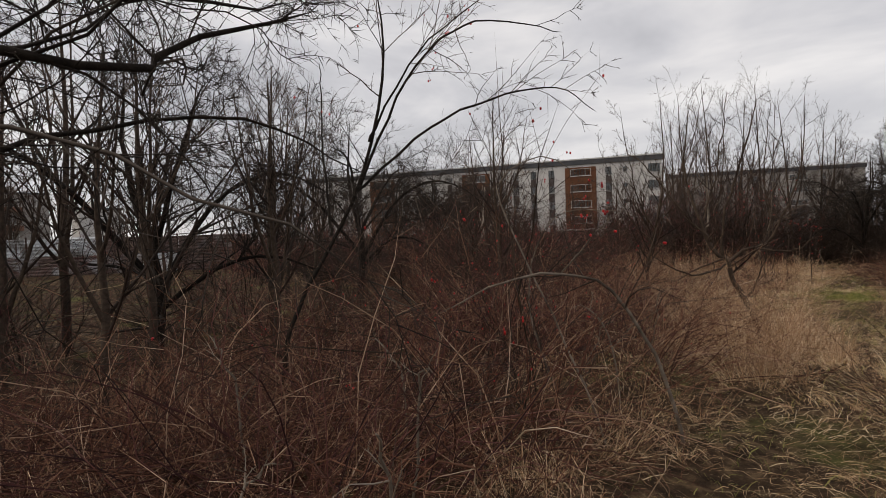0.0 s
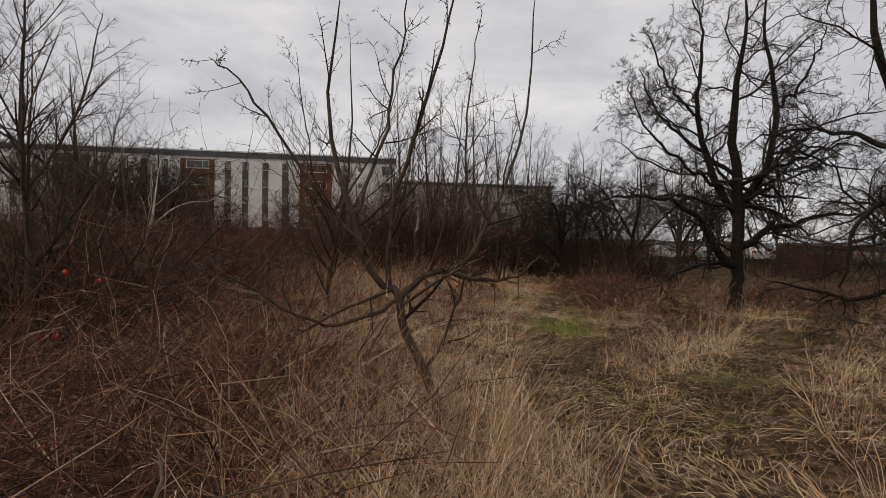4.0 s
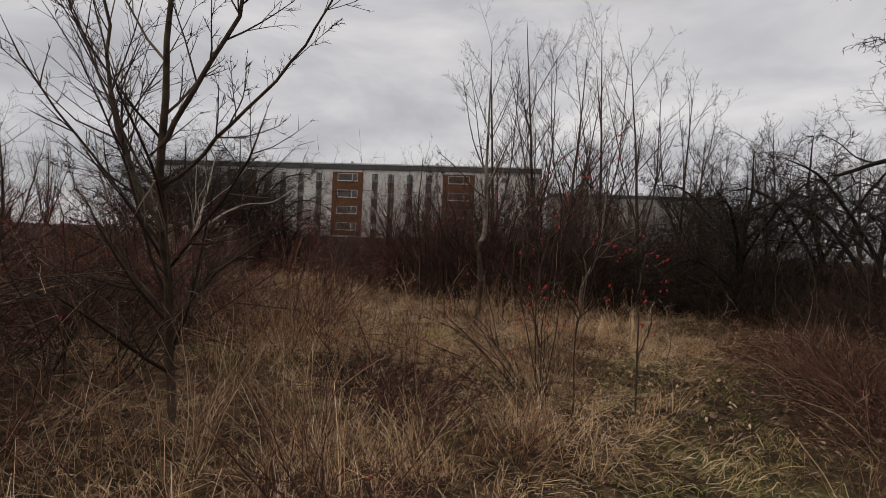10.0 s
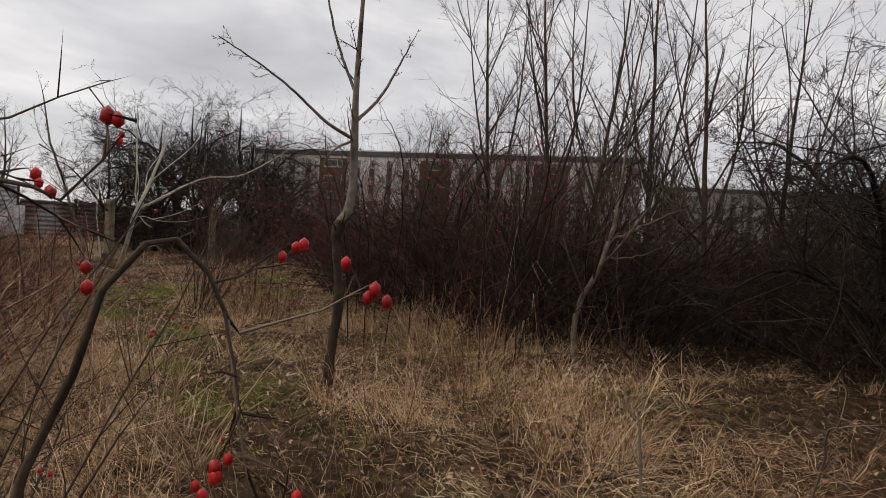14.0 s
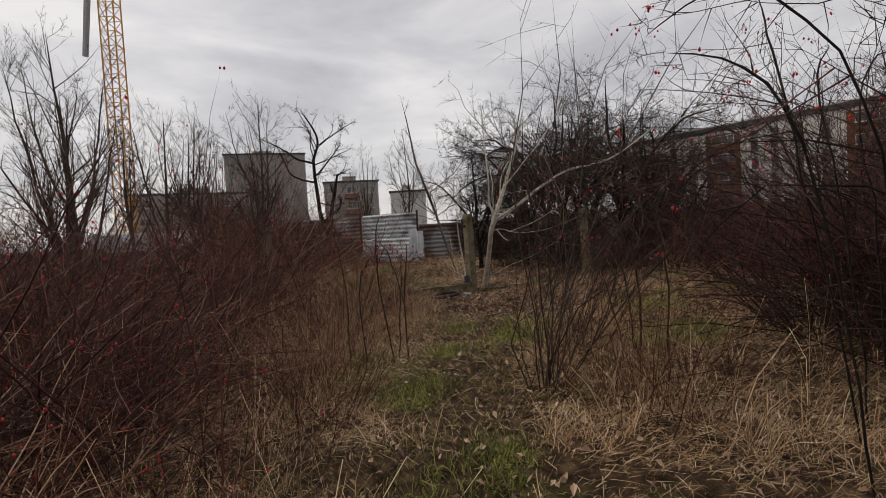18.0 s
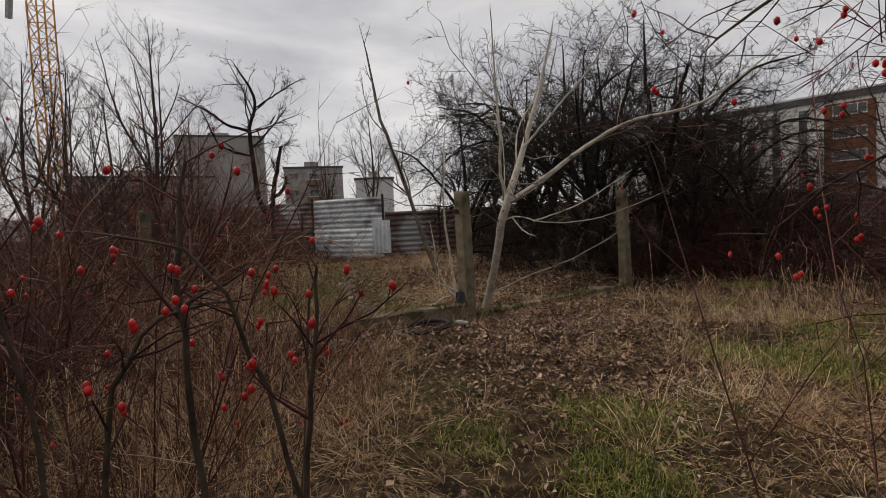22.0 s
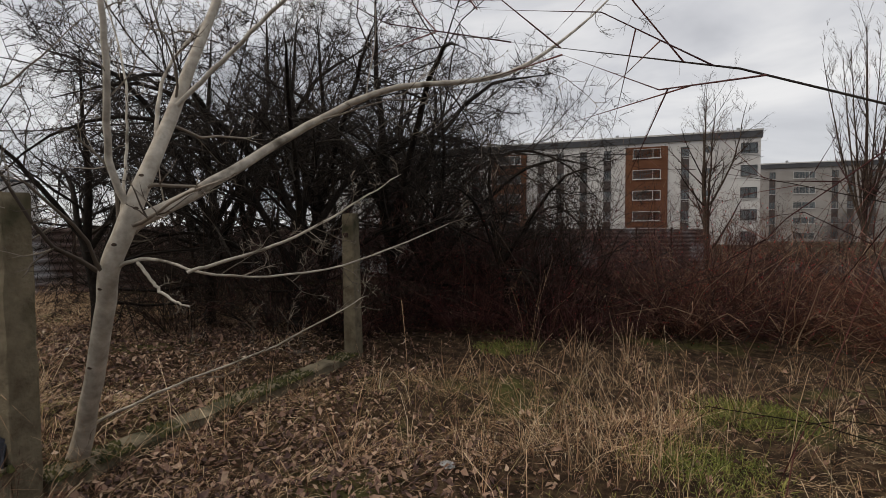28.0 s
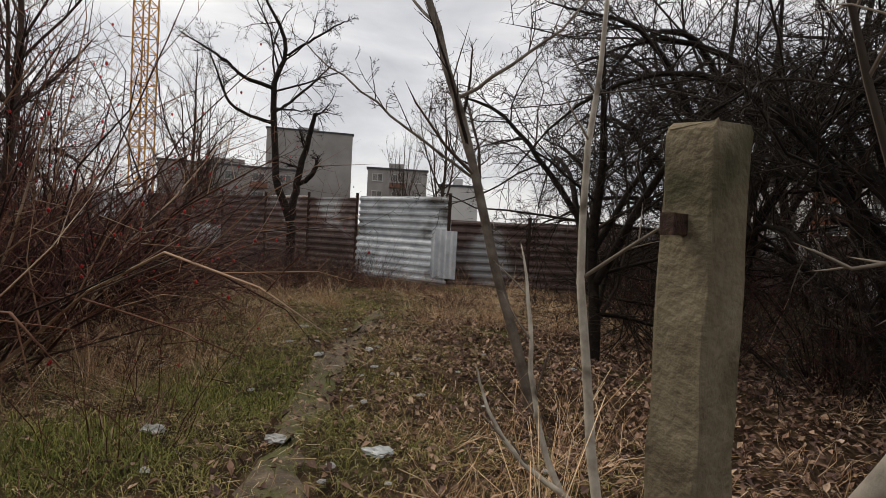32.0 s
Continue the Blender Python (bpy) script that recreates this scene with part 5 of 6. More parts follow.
def plant(kinds, cx, cy, rx, ry, count, seed, clear=0.9, small=0.75, big=1.2, turn=0.0, beyond=0.8):
    """Bushes scattered over an ellipse, off the trail."""
    r = np.random.default_rng(seed)
    done = tries = 0
    while done < count and tries < count * 30:
        tries += 1
        a, q = r.uniform(0, 2 * np.pi), math.sqrt(r.uniform(0, 1))
        u, v = rx * q * math.cos(a), ry * q * math.sin(a)
        x, y = cx + u * math.cos(turn) - v * math.sin(turn), cy + u * math.sin(turn) + v * math.cos(turn)
        src, size, spin, tall = kinds[r.integers(len(kinds))], r.uniform(small, big), r.uniform(0, 360), r.uniform(0.85, 1.15)
        if off_trail((x, y))[0] < clear + (beyond if src in DARK else 0.0):
            continue
        done += 1
        if src.name not in spent:
            spent.add(src.name)
            src.matrix_basis = Matrix.Translation((x, y, float(ground_z(x, y)))) @ Matrix.Rotation(radians(spin), 4, "Z")
        else:
            again(src, x, y, spin, size, size * tall)


plant(BRAMBLE, -3.6, 0.4, 2.7, 5.6, 46, 1, 1.35)
plant(BRAMBLE, -2.6, -3.0, 1.2, 2.0, 13, 30, 1.4, 0.5, 0.7)
plant(ROSE, -3.2, -0.2, 1.2, 2.4, 4, 2, 1.9)
plant(BRAMBLE, -4.3, -3.4, 1.4, 1.7, 14, 46, 1.6, 0.7, 1.0)
plant(DARK[:2], -8.6, -2.4, 1.8, 2.2, 8, 47, 3.4, 0.5, 0.7)
plant(DARK[:2], -7.4, 0.9, 2.0, 4.6, 5, 3, 2.8, 0.6, 0.8)
plant(BRAMBLE + ROSE + DARK[:1], -6.2, 9.5, 2.8, 5.0, 26, 4, 1.7, beyond=3.6)
plant(DARK, -0.8, 23.4, 7.0, 1.8, 40, 6, 3.0, 0.85, 1.15)
plant(DARK, -2.6, 20.6, 2.8, 1.2, 26, 7, 2.9, 0.95, 1.25, -0.35)
plant(ROSE[:1] + DARK[:2], -6.4, 21.2, 1.3, 0.8, 11, 57, 3.6, 0.95, 1.2)
plant(ROSE[:2], -8.0, 27.0, 0.9, 1.0, 8, 43, 2.0, 0.8, 1.0)
plant(ROSE, -12.2, 26.8, 1.3, 0.7, 8, 44, 2.0, 0.6, 0.85)
plant(DARK, 3.6, 21.6, 2.0, 3.0, 16, 8, 3.0, 0.6, 0.95)
plant(DARK, 14.0, 23.0, 2.6, 3.5, 10, 35, 3.0, 0.5, 0.8)
plant(ROSE, -7.9, 12.0, 3.2, 1.1, 24, 9, 2.5, 0.95, 1.2, 0.35)
plant(DARK[:2], -10.8, 11.0, 3.6, 1.2, 10, 62, 3.6, 0.6, 0.8, 0.35)
plant(ROSE, -12.8, 13.3, 2.4, 1.1, 16, 10, 2.4, 0.95, 1.2, 0.35)
plant(ROSE, -11.6, 16.2, 0.5, 0.25, 4, 36, 1.3, 0.65, 0.8)
plant(WEED, -11.3, 16.2, 0.8, 0.5, 5, 40, 1.0, 1.2, 1.6)
plant(ROSE + BRAMBLE[:3], -9.2, 28.4, 2.8, 1.6, 30, 11, 2.0, 0.8, 1.05)
plant(ROSE, -11.8, 28.2, 1.6, 1.0, 10, 42, 2.0, 0.8, 1.05)
plant(DARK[:2], -15.0, 26.8, 1.7, 1.2, 17, 12, 3.0, 0.75, 1.0)
plant(DARK[:2] + ROSE[2:], -15.6, 24.4, 0.6, 0.8, 6, 49, 2.0, 0.45, 0.65)
plant(DARK + BRAMBLE, -11.0, 29.4, 2.6, 1.4, 12, 37, 3.0, 0.5, 0.65)
plant(DARK, -19.5, 23.6, 3.8, 2.4, 18, 13, 3.0, 0.5, 0.8)
plant(ROSE + BRAMBLE, -20.8, 14.6, 3.6, 1.9, 20, 14, 1.7, 0.9, 1.3)
plant(ROSE, -19.0, 14.9, 2.2, 0.9, 12, 26, 1.7, 1.3, 1.75)
plant(BRAMBLE[:3] + WEED[2:], 8.0, 13.5, 3.5, 2.2, 30, 52, 2.0, 0.3, 0.5)
plant(BRAMBLE + WEED[2:], 8.2, 4.6, 3.4, 4.2, 60, 15, 2.0, 0.35, 0.65)
plant(BRAMBLE[:3] + ROSE[1:2], 10.6, 8.6, 2.4, 2.4, 18, 41, 2.0, 0.45, 0.7)
plant(BRAMBLE[:3], 14.5, 10.0, 3.5, 6.0, 34, 32, 2.0, 0.5, 0.85)
plant(BRAMBLE + DARK[:2], 21, 20.0, 6.0, 6.0, 30, 33, 2.0, 0.5, 0.75)
plant(BRAMBLE + WEED[2:], 8.5, 16.0, 6.5, 3.0, 40, 16, 2.0, 0.4, 0.65)
plant(DARK + ROSE[1:], -25.2, 17.6, 1.4, 4.0, 22, 17, 2.0, 0.3, 0.5, -0.8)
plant(DARK, 18, 30, 9, 4, 12, 18, 2.0, 0.5, 0.8)
plant(DARK, -6, 31, 10, 3, 12, 19, 2.0, 0.8, 1.1)
plant(DARK, -15.5, 10.5, 4.5, 2.5, 10, 25, 2.0, 0.6, 0.9)
plant(WEED, 1.0, 4.0, 3.5, 9.0, 22, 20, 0.8, 0.5, 0.95)
plant(WEED, -5.0, 15.0, 6.5, 3.0, 40, 21, 0.75, 0.6, 1.2, 0.35)
plant(WEED, -14.0, 16.0, 5.0, 3.0, 24, 22, 0.9, 0.6, 1.5)
plant(WEED, 1.6, -1.5, 1.2, 3.5, 16, 23, 0.7, 0.8, 1.25)
plant(WEED[2:], 1.9, -0.4, 0.7, 1.6, 14, 38, 1.0, 0.9, 1.25)
plant(BRAMBLE[:3] + WEED[2:], 3.1, 14.0, 0.9, 1.8, 16, 48, 1.25, 0.5, 0.75)
plant(BRAMBLE[1:3] + DARK[:2], 3.4, 14.4, 0.8, 1.6, 9, 63, 1.7, 0.3, 0.45)
plant(BRAMBLE[:3], 3.3, 11.8, 0.7, 1.0, 6, 56, 1.2, 0.5, 0.7)
plant(DARK, 4.5, 18.6, 0.9, 1.2, 7, 53, 2.0, 0.55, 0.8)
plant(ROSE[1:] + DARK[:1] + WEED, -23.0, 18.4, 1.0, 2.8, 28, 54, 1.2, 0.28, 0.5, -0.6)
plant(WEED, -8.9, 15.2, 0.9, 0.5, 10, 55, 0.85, 0.6, 0.9)
plant(WEED[:2], 0.0, 1.2, 0.7, 1.4, 12, 50, 0.6, 0.6, 0.95)
plant(WEED[2:], 0.85, -0.8, 0.3, 0.6, 5, 51, 0.7, 0.9, 1.2)
plant(WEED[:2], -0.3, 2.7, 0.8, 0.9, 16, 39, 0.6, 0.75, 1.1)
plant(WEED[2:], -6.8, 14.5, 0.35, 0.3, 4, 58, 0.6, 1.1, 1.4)
plant(WEED[2:], -5.4, 17.0, 0.4, 0.4, 4, 59, 0.7, 1.1, 1.4)
plant(WEED[2:], 0.1, 13.2, 0.5, 0.4, 3, 60, 0.4, 1.0, 1.3)
plant(WEED[2:], -10.0, 15.4, 0.5, 0.3, 4, 61, 0.7, 1.2, 1.5)
plant(ROSE[1:2], -3.9, 13.2, 0.8, 0.5, 3, 45, 1.3, 0.6, 0.75)
plant(ROSE[:1] + WEED[2:], -14.0, 25.6, 1.2, 0.6, 6, 34, 2.0, 0.5, 0.8)
plant(WEED, -2.5, 10.5, 2.0, 3.5, 16, 24, 0.9, 0.8, 1.3)
for n, (x, y, spin, size) in enumerate([(-0.9, 8.4, 110, 0.5), (-0.2, 9.7, 10, 0.4), (2.9, 12.6, 300, 0.6), (-1.3, 10.4, 80, 0.7)]):
    again(ROSE[n % 3], x, y, spin, size)

# dead sticks standing and leaning in the brambles
STICK = ((3, 0.3, 1.0, 40, 0.3, 4, 0.0, 0.2, 0.6, 4), (2, 0.3, 1.0, 45, 0.4, 3, 0.0, 0.2, 0.7, 3))
rng = np.random.default_rng(91)
for x, y in [(-2.2, -4.0), (-1.5, -3.6), (-2.9, -3.2), (-1.9, -2.9), (-2.4, -2.2), (-1.3, -0.6), (-2.0, 0.6), (-1.5, 1.6), (-2.8, 2.4), (-1.9, 3.4), (0.9, 13.9), (2.4, 14.4), (-2.9, 13.1), (-5.0, 12.9), (1.6, 15.3)]:
    h, dx, dy = rng.uniform(0.5, 1.0), *rng.uniform(-0.5, 0.3, 2)
    tree("dead_branch", "pale bare dead branch leaning in the brambles", (x, y),
         [((0, 0, 0, 0.008), (dx * 0.4 + 0.05, dy * 0.5, h * 0.6, 0.0075), (dx * 0.8, dy, h * 0.9, 0.006), (dx * 1.3, dy * 1.4, h, 0.003))],
         STICK, TWIG_GREY, TWIG_GREY, 300 + int(rng.integers(999)), knots=10, sides=6, jitter=0.012, category="branch", group="dead branches")

# single rose canes close to the trail
CANE = ((7, 0.3, 1.0, 50, 0.30, 5, 0.02, 0.12, 0.55, 4), (3, 0.3, 1.0, 52, 0.42, 3, -0.05, 0.12, 0.6, 3))
tree("rose_canes", "long arching rose cane with red hips", (-0.72, -1.15),
     [((0, 0, 0, 0.014), (-0.08, -0.05, 0.42, 0.0135), (-0.24, -0.12, 0.83, 0.013), (-0.47, -0.21, 1.18, 0.012), (-0.75, -0.38, 1.27, 0.011), (-1.05, -0.70, 1.24, 0.008), (-1.5, -1.0, 1.0, 0.004)),
      ((-0.5, -0.2, 0, 0.009), (-0.75, -0.25, 0.7, 0.008), (-1.1, -0.3, 1.45, 0.007), (-1.28, -0.28, 1.95, 0.006), (-1.0, -0.05, 2.2, 0.005), (-0.72, 0.1, 2.0, 0.003)),
      ((-0.75, -0.38, 1.27, 0.006), (-0.5, -0.2, 1.6, 0.005), (-0.35, 0.0, 1.75, 0.003)),
      ((-0.9, 0.1, 0, 0.008), (-1.2, 0.1, 1.0, 0.007), (-1.0, 0.2, 1.7, 0.005), (-0.4, 0.3, 1.72, 0.003))],
     CANE, BARK_YOUNG, TWIG_BROWN, 201, knots=16, sides=6, jitter=0.006, category="bush", group="rose canes", hips=30, hip_size=0.009)
tree("rose_canes", "arching rose canes hung with clusters of red hips", (0.04, 10.98),
     [((0, 0, 0, 0.009), (0.0, -0.03, 0.81, 0.008), (0.03, 0.01, 0.97, 0.008), (-0.06, -0.10, 1.17, 0.007), (-0.16, -0.25, 1.27, 0.006), (-0.27, -0.51, 1.17, 0.004)),
      ((0.0, -0.03, 0.8, 0.007), (0.05, 0.18, 1.24, 0.006), (0.01, 0.41, 1.53, 0.006), (0.15, 0.63, 1.67, 0.005), (0.46, 0.77, 1.6, 0.003)),
      ((0.53, 0.59, 0, 0.009), (0.53, 0.59, 0.75, 0.008), (0.51, 0.69, 1.2, 0.007), (0.58, 0.82, 1.56, 0.005), (0.66, 0.92, 1.42, 0.003)),
      ((0.53, 0.59, 0.5, 0.006), (0.62, 0.75, 0.8, 0.005), (0.68, 1.0, 1.15, 0.003)),
      ((-0.3, 0.1, 0, 0.007), (-0.35, 0.0, 0.8, 0.006), (-0.5, -0.2, 1.3, 0.003)),
      ((-0.5, 0.8, 0, 0.008), (-0.52, 0.8, 1.2, 0.007), (-0.3, 0.9, 2.1, 0.006), (0.0, 1.0, 2.6, 0.003)),
      ((-0.4, 0.6, 0, 0.008), (-0.7, 0.7, 1.3, 0.007), (-0.5, 0.8, 2.3, 0.005), (0.0, 0.7, 2.75, 0.003))],
     CANE, BARK_BROWN, TWIG_BROWN, 202, knots=16, sides=6, jitter=0.006, category="bush", group="rose canes", hips=70, hip_size=0.0095)
tree("rose_canes", "upright rose canes with red hips beside the trail", (-8.08, 15.72),
     [((0, 0, 0, 0.010), (-0.04, -0.13, 1.02, 0.009), (-0.04, -0.13, 1.42, 0.008), (-0.02, -0.1, 1.7, 0.004)),
      ((0.05, 0.14, 0, 0.010), (0.05, 0.14, 0.78, 0.009), (0.05, 0.19, 1.17, 0.007), (0.06, 0.2, 1.4, 0.004)),
      ((0.05, 0.14, 0.7, 0.008), (0.05, 0.05, 1.1, 0.007), (0.03, -0.1, 1.42, 0.005), (-0.05, -0.35, 1.5, 0.003)),
      ((-0.1, -0.3, 0, 0.009), (-0.1, -0.35, 0.9, 0.008), (-0.05, -0.2, 1.25, 0.006), (0.0, 0.05, 1.3, 0.003)),
      ((-0.1, -0.5, 0, 0.009), (-0.15, -0.5, 1.0, 0.007), (-0.1, -0.6, 1.6, 0.004)),
      ((-0.2, 0.1, 0, 0.008), (-0.3, 0.2, 0.9, 0.006), (-0.35, 0.25, 1.4, 0.003))],
     CANE, BARK_BROWN, STEM_WINE, 203, knots=14, sides=6, jitter=0.006, category="bush", group="rose canes", hips=54, hip_size=0.009)
tree("rose_canes", "rose canes hanging over the trail with red hips", (-6.85, 18.15),
     [((0, 0, 0, 0.013), (0.05, -0.05, 1.0, 0.012), (-0.1, -0.35, 1.68, 0.010), (-0.45, -0.65, 1.98, 0.008), (-0.75, -0.88, 2.1, 0.006), (-1.1, -0.95, 1.95, 0.003)),
      ((0.0, -0.1, 1.2, 0.009), (-0.35, -0.3, 1.55, 0.007), (-0.75, -0.5, 1.6, 0.005), (-1.1, -0.6, 1.35, 0.003)),
      ((-0.2, 0.1, 0, 0.010), (-0.3, 0.0, 1.1, 0.009), (-0.5, -0.4, 2.0, 0.007), (-0.85, -0.75, 2.35, 0.003)),
      ((0.2, 0.2, 0, 0.010), (0.3, 0.1, 1.3, 0.009), (0.2, -0.3, 2.2, 0.007), (-0.2, -0.7, 2.5, 0.003)),
      ((-0.4, 0.1, 0, 0.009), (-0.7, 0.0, 1.0, 0.008), (-0.9, -0.3, 1.6, 0.003))],
     ((9, 0.3, 1.0, 55, 0.28, 5, -0.02, 0.14, 0.5, 4), (3, 0.3, 1.0, 52, 0.42, 3, -0.08, 0.12, 0.6, 3)), BARK_BROWN, TWIG_BROWN, 204, knots=16, sides=6, jitter=0.008, category="bush", group="rose canes", hips=70, hip_size=0.009)

dark_canes = tree("rose_canes", "dark rose canes with shrivelled hips over the trail", (-3.5, 17.0),
     [((0, 0, 0, 0.0088), (-0.05, -0.1, 1.2, 0.0077), (-0.1, -0.3, 2.2, 0.0055), (-0.45, -0.55, 2.7, 0.006), (-0.9, -0.7, 2.6, 0.003)),
      ((0.2, 0.1, 0, 0.0077), (0.25, 0.0, 1.4, 0.0066), (0.2, -0.3, 2.4, 0.008), (-0.1, -0.6, 2.8, 0.003)),
      ((-0.3, 0.1, 0, 0.0077), (-0.4, 0.0, 1.3, 0.0066), (-0.6, -0.2, 2.3, 0.008), (-1.1, -0.4, 2.6, 0.003)),
      ((0.4, 0.3, 0, 0.0077), (0.6, 0.2, 1.5, 0.0066), (0.7, 0.0, 2.6, 0.008), (0.6, -0.3, 3.1, 0.003))],
     ((10, 0.35, 1.0, 50, 0.30, 5, 0.0, 0.14, 0.45, 4), (5, 0.3, 1.0, 52, 0.42, 3, -0.04, 0.12, 0.6, 3)), BARK_DARK, TWIG_BROWN, 205, knots=16, sides=6, jitter=0.008, category="bush", group="rose canes", hips=90, hip_size=0.0065)
for x, y, turn, size in ((-2.5, 17.7, 140, 1.05), (-4.5, 18.3, 250, 1.0), (-1.3, 17.3, 60, 1.0)):
    again(dark_canes, x, y, turn, size)
for x, y, seed in ((-2.2, 11.45, 61), (-1.85, 11.15, 62), (-2.65, 11.6, 63), (2.45, 12.1, 64), (2.8, 13.0, 65), (3.1, 12.3, 66)):
    mound = bush("twig_mound", "low dark mound of dead bramble twigs", seed, 0.7, 1.0, 70, 6, TWIG_DARK, TWIG_DARK, 1.1, -0.3, 0.25, 0.006, category="brush", group="twig mounds", least=0.0026, at=np.array([x, y]), keep_off=0.5)
    mound.matrix_basis = Matrix.Translation((x, y, float(ground_z(x, y))))

# shrubs that hang over the trail
for name, label, seed, x, y, args, extra in [
        ("willow_shrub", "tall many-stemmed bare shrub beside the trail", 140, -6.5, 16.75, (3.5, 0.5, 46, 12, BARK_BROWN, TWIG_BROWN, 0.34, -0.05, 0.16, 0.0078), dict(fine=3, category="shrub", group="", keep_off=0.5)),
        ("rose_bush", "wild rose with hips hanging over the trail", 141, -7.55, 17.75, (2.7, 1.2, 40, 9, STEM_WINE, STEM_WINE, 0.5, -0.06, 0.1, 0.006), dict(fine=2, hips=60, keep_off=0.6)),
        ("rose_bush", "arching wild rose with red hips by the trail", 142, -2.0, -0.9, (2.9, 1.2, 26, 8, BARK_BROWN, TWIG_BROWN, 0.6, -0.13, 0.14, 0.007), dict(fine=2, hips=40, keep_off=0.7)),
        ("rose_bush", "arching wild rose full of red hips", 143, -0.35, 11.7, (2.2, 1.3, 30, 8, BARK_BROWN, TWIG_BROWN, 0.75, -0.14, 0.07, 0.007), dict(fine=2, hips=90, keep_off=0.6)),
        ("rose_bush", "wild rose with red hips among straw", 144, -5.3, 13.85, (2.0, 1.3, 30, 8, STEM_WINE, STEM_WINE, 0.6, -0.1, 0.08, 0.007), dict(fine=2, hips=90, keep_off=0.55)),
        ("rose_bush", "wild rose with red hips among thin stems", 145, -9.3, 15.2, (2.1, 1.3, 30, 8, STEM_WINE, STEM_WINE, 0.55, -0.08, 0.08, 0.007), dict(fine=2, hips=90, keep_off=0.55)),
        ("bramble_bush", "bramble canes arching towards the trail", 146, -1.6, -2.2, (1.8, 1.4, 40, 5, STEM_RED, STEM_RED, 0.9, -0.17, 0.13, 0.0065), dict(fine=1, keep_off=0.5, group="bramble bushes"))]:
    b = bush(name, label, seed, *args, at=np.array([x, y]), **({"group": "wild rose bushes"} | extra))
    b.matrix_basis = Matrix.Translation((x, y, float(ground_z(x, y))))


# ---- grass and leaves ----
def scatter(rng, count, x0, x1, y0, y1, density):
    """Points in a box kept with a probability given by density(x, y)."""
    x, y = rng.uniform(x0, x1, count), rng.uniform(y0, y1, count)
    keep = rng.uniform(0, 1, count) < density(x, y)
    return np.column_stack([x, y])[keep]


def patchy(x, y, s, seed):
    return 0.5 + 0.25 * np.sin(s * x + seed) * np.sin(s * 0.9 * y + seed * 2.1) + 0.25 * np.sin(s * 2.3 * x - s * 1.7 * y + seed)


def leafy(x, y):
    """Where dead leaves cover the ground."""
    return np.clip(1.4 - np.hypot((x + 17.2) / 3.2, (y - 21.3) / 2.6), 0, 1) + np.clip(1.5 - np.hypot((x + 12.6) / 1.5, (y - 20.0) / 1.3), 0, 1) + 0.75 * np.clip(1.5 - np.hypot((x + 11.6) / 1.9, (y - 18.6) / 1.1), 0, 1)


rng = np.random.default_rng(7)
near = lambda x, y: off_trail(np.column_stack([x, y]))
def tussocks(count, each, box4, density, spread):
    """Points bunched into tufts, with the way each leans out of its tuft."""
    c = scatter(rng, count, *box4, density)
    own = np.repeat(np.arange(len(c)), each)
    off = rng.normal(0, spread, (len(own), 2)) * rng.uniform(0.5, 1.5, (len(c), 1))[own]
    return c[own] + off, np.arctan2(off[:, 1], off[:, 0]) + rng.normal(0, 0.7, len(own)), np.exp(rng.normal(-0.05, 0.4, len(c)))[own]


def bramble_floor(x, y):
    """Ground under the brambles, where little grass grows."""
    return np.clip(1.6 - np.hypot((x + 4.0) / 2.9, (y - 0.4) / 5.8), 0, 1)


def lay(x, y):
    """The way the grass has been laid by wind and feet."""
    return 1.6 * np.sin(0.9 * x + 0.4 * y) + 1.4 * np.sin(0.7 * y - 0.5 * x + 1.0) + 0.9 * np.sin(2.1 * x + 1.7 * y)


# patches of fresh green grass: middle and radius
LUSH = [(-2.5, 14.3, 0.35), (-3.7, 14.6, 0.3), (-7.0, 15.75, 0.35), (-5.0, 15.35, 0.3), (-8.3, 16.5, 0.4), (-9.6, 18.3, 0.45), (1.1, 9.2, 0.45), (1.2, 8.4, 0.45), (4.5, 9.9, 0.5), (5.7, 7.4, 0.4), (-6.8, 15.5, 0.3), (-5.3, 15.7, 0.3), (-7.4, 19.1, 0.5), (-8.7, 17.5, 0.4), (-7.9, 19.8, 0.45), (-8.3, 15.5, 0.3), (-8.9, 17.7, 0.35), (-9.8, 20.8, 0.6), (-9.8, 17.2, 0.3), (-10.3, 20.3, 0.4), (-9.4, 20.5, 0.45), (-10.3, 23.2, 0.5), (-10.4, 21.8, 0.4), (-13.4, 24.4, 0.4), (-17.2, 17.3, 0.6), (-16.7, 17.5, 0.45), (-15.6, 16.5, 0.5), (-21.8, 19, 0.6), (-15.6, 16.8, 0.4)]


def lush(x, y):
    return np.clip(sum(np.exp(-(((x - a) ** 2 + (y - b) ** 2) / r ** 2) ** 1.5) for a, b, r in LUSH), 0, 1)


def thinned(x, y):
    """Share of straw left where green and brown growth takes over."""
    return 1 - 0.75 * np.exp(-np.hypot((x - 2.0) / 1.3, (y - 12.7) / 1.7) ** 2) - 0.45 * np.exp(-np.hypot((x + 3.7) / 1.2, (y - 16.0) / 0.8) ** 2) - 0.5 * np.exp(-np.hypot((x - 4.0) / 1.2, (y - 3.2) / 1.4) ** 2)


def kept_clear(x, y):
    """Where no tall straw stands: the dark twig mounds, the foot of the old fence, the mossy corner."""
    return np.clip(np.minimum.reduce([np.hypot((x - a) / p, (y - b) / q) for a, b, p, q in ((-2.4, 11.4, 0.9, 0.7), (-12.95, 17.5, 0.9, 1.5), (-12.1, 19.1, 0.9, 0.35), (2.3, 13.5, 1.5, 2.3), (-17.2, 20.8, 2.6, 2.2))]) * 2 - 1, 0, 1)


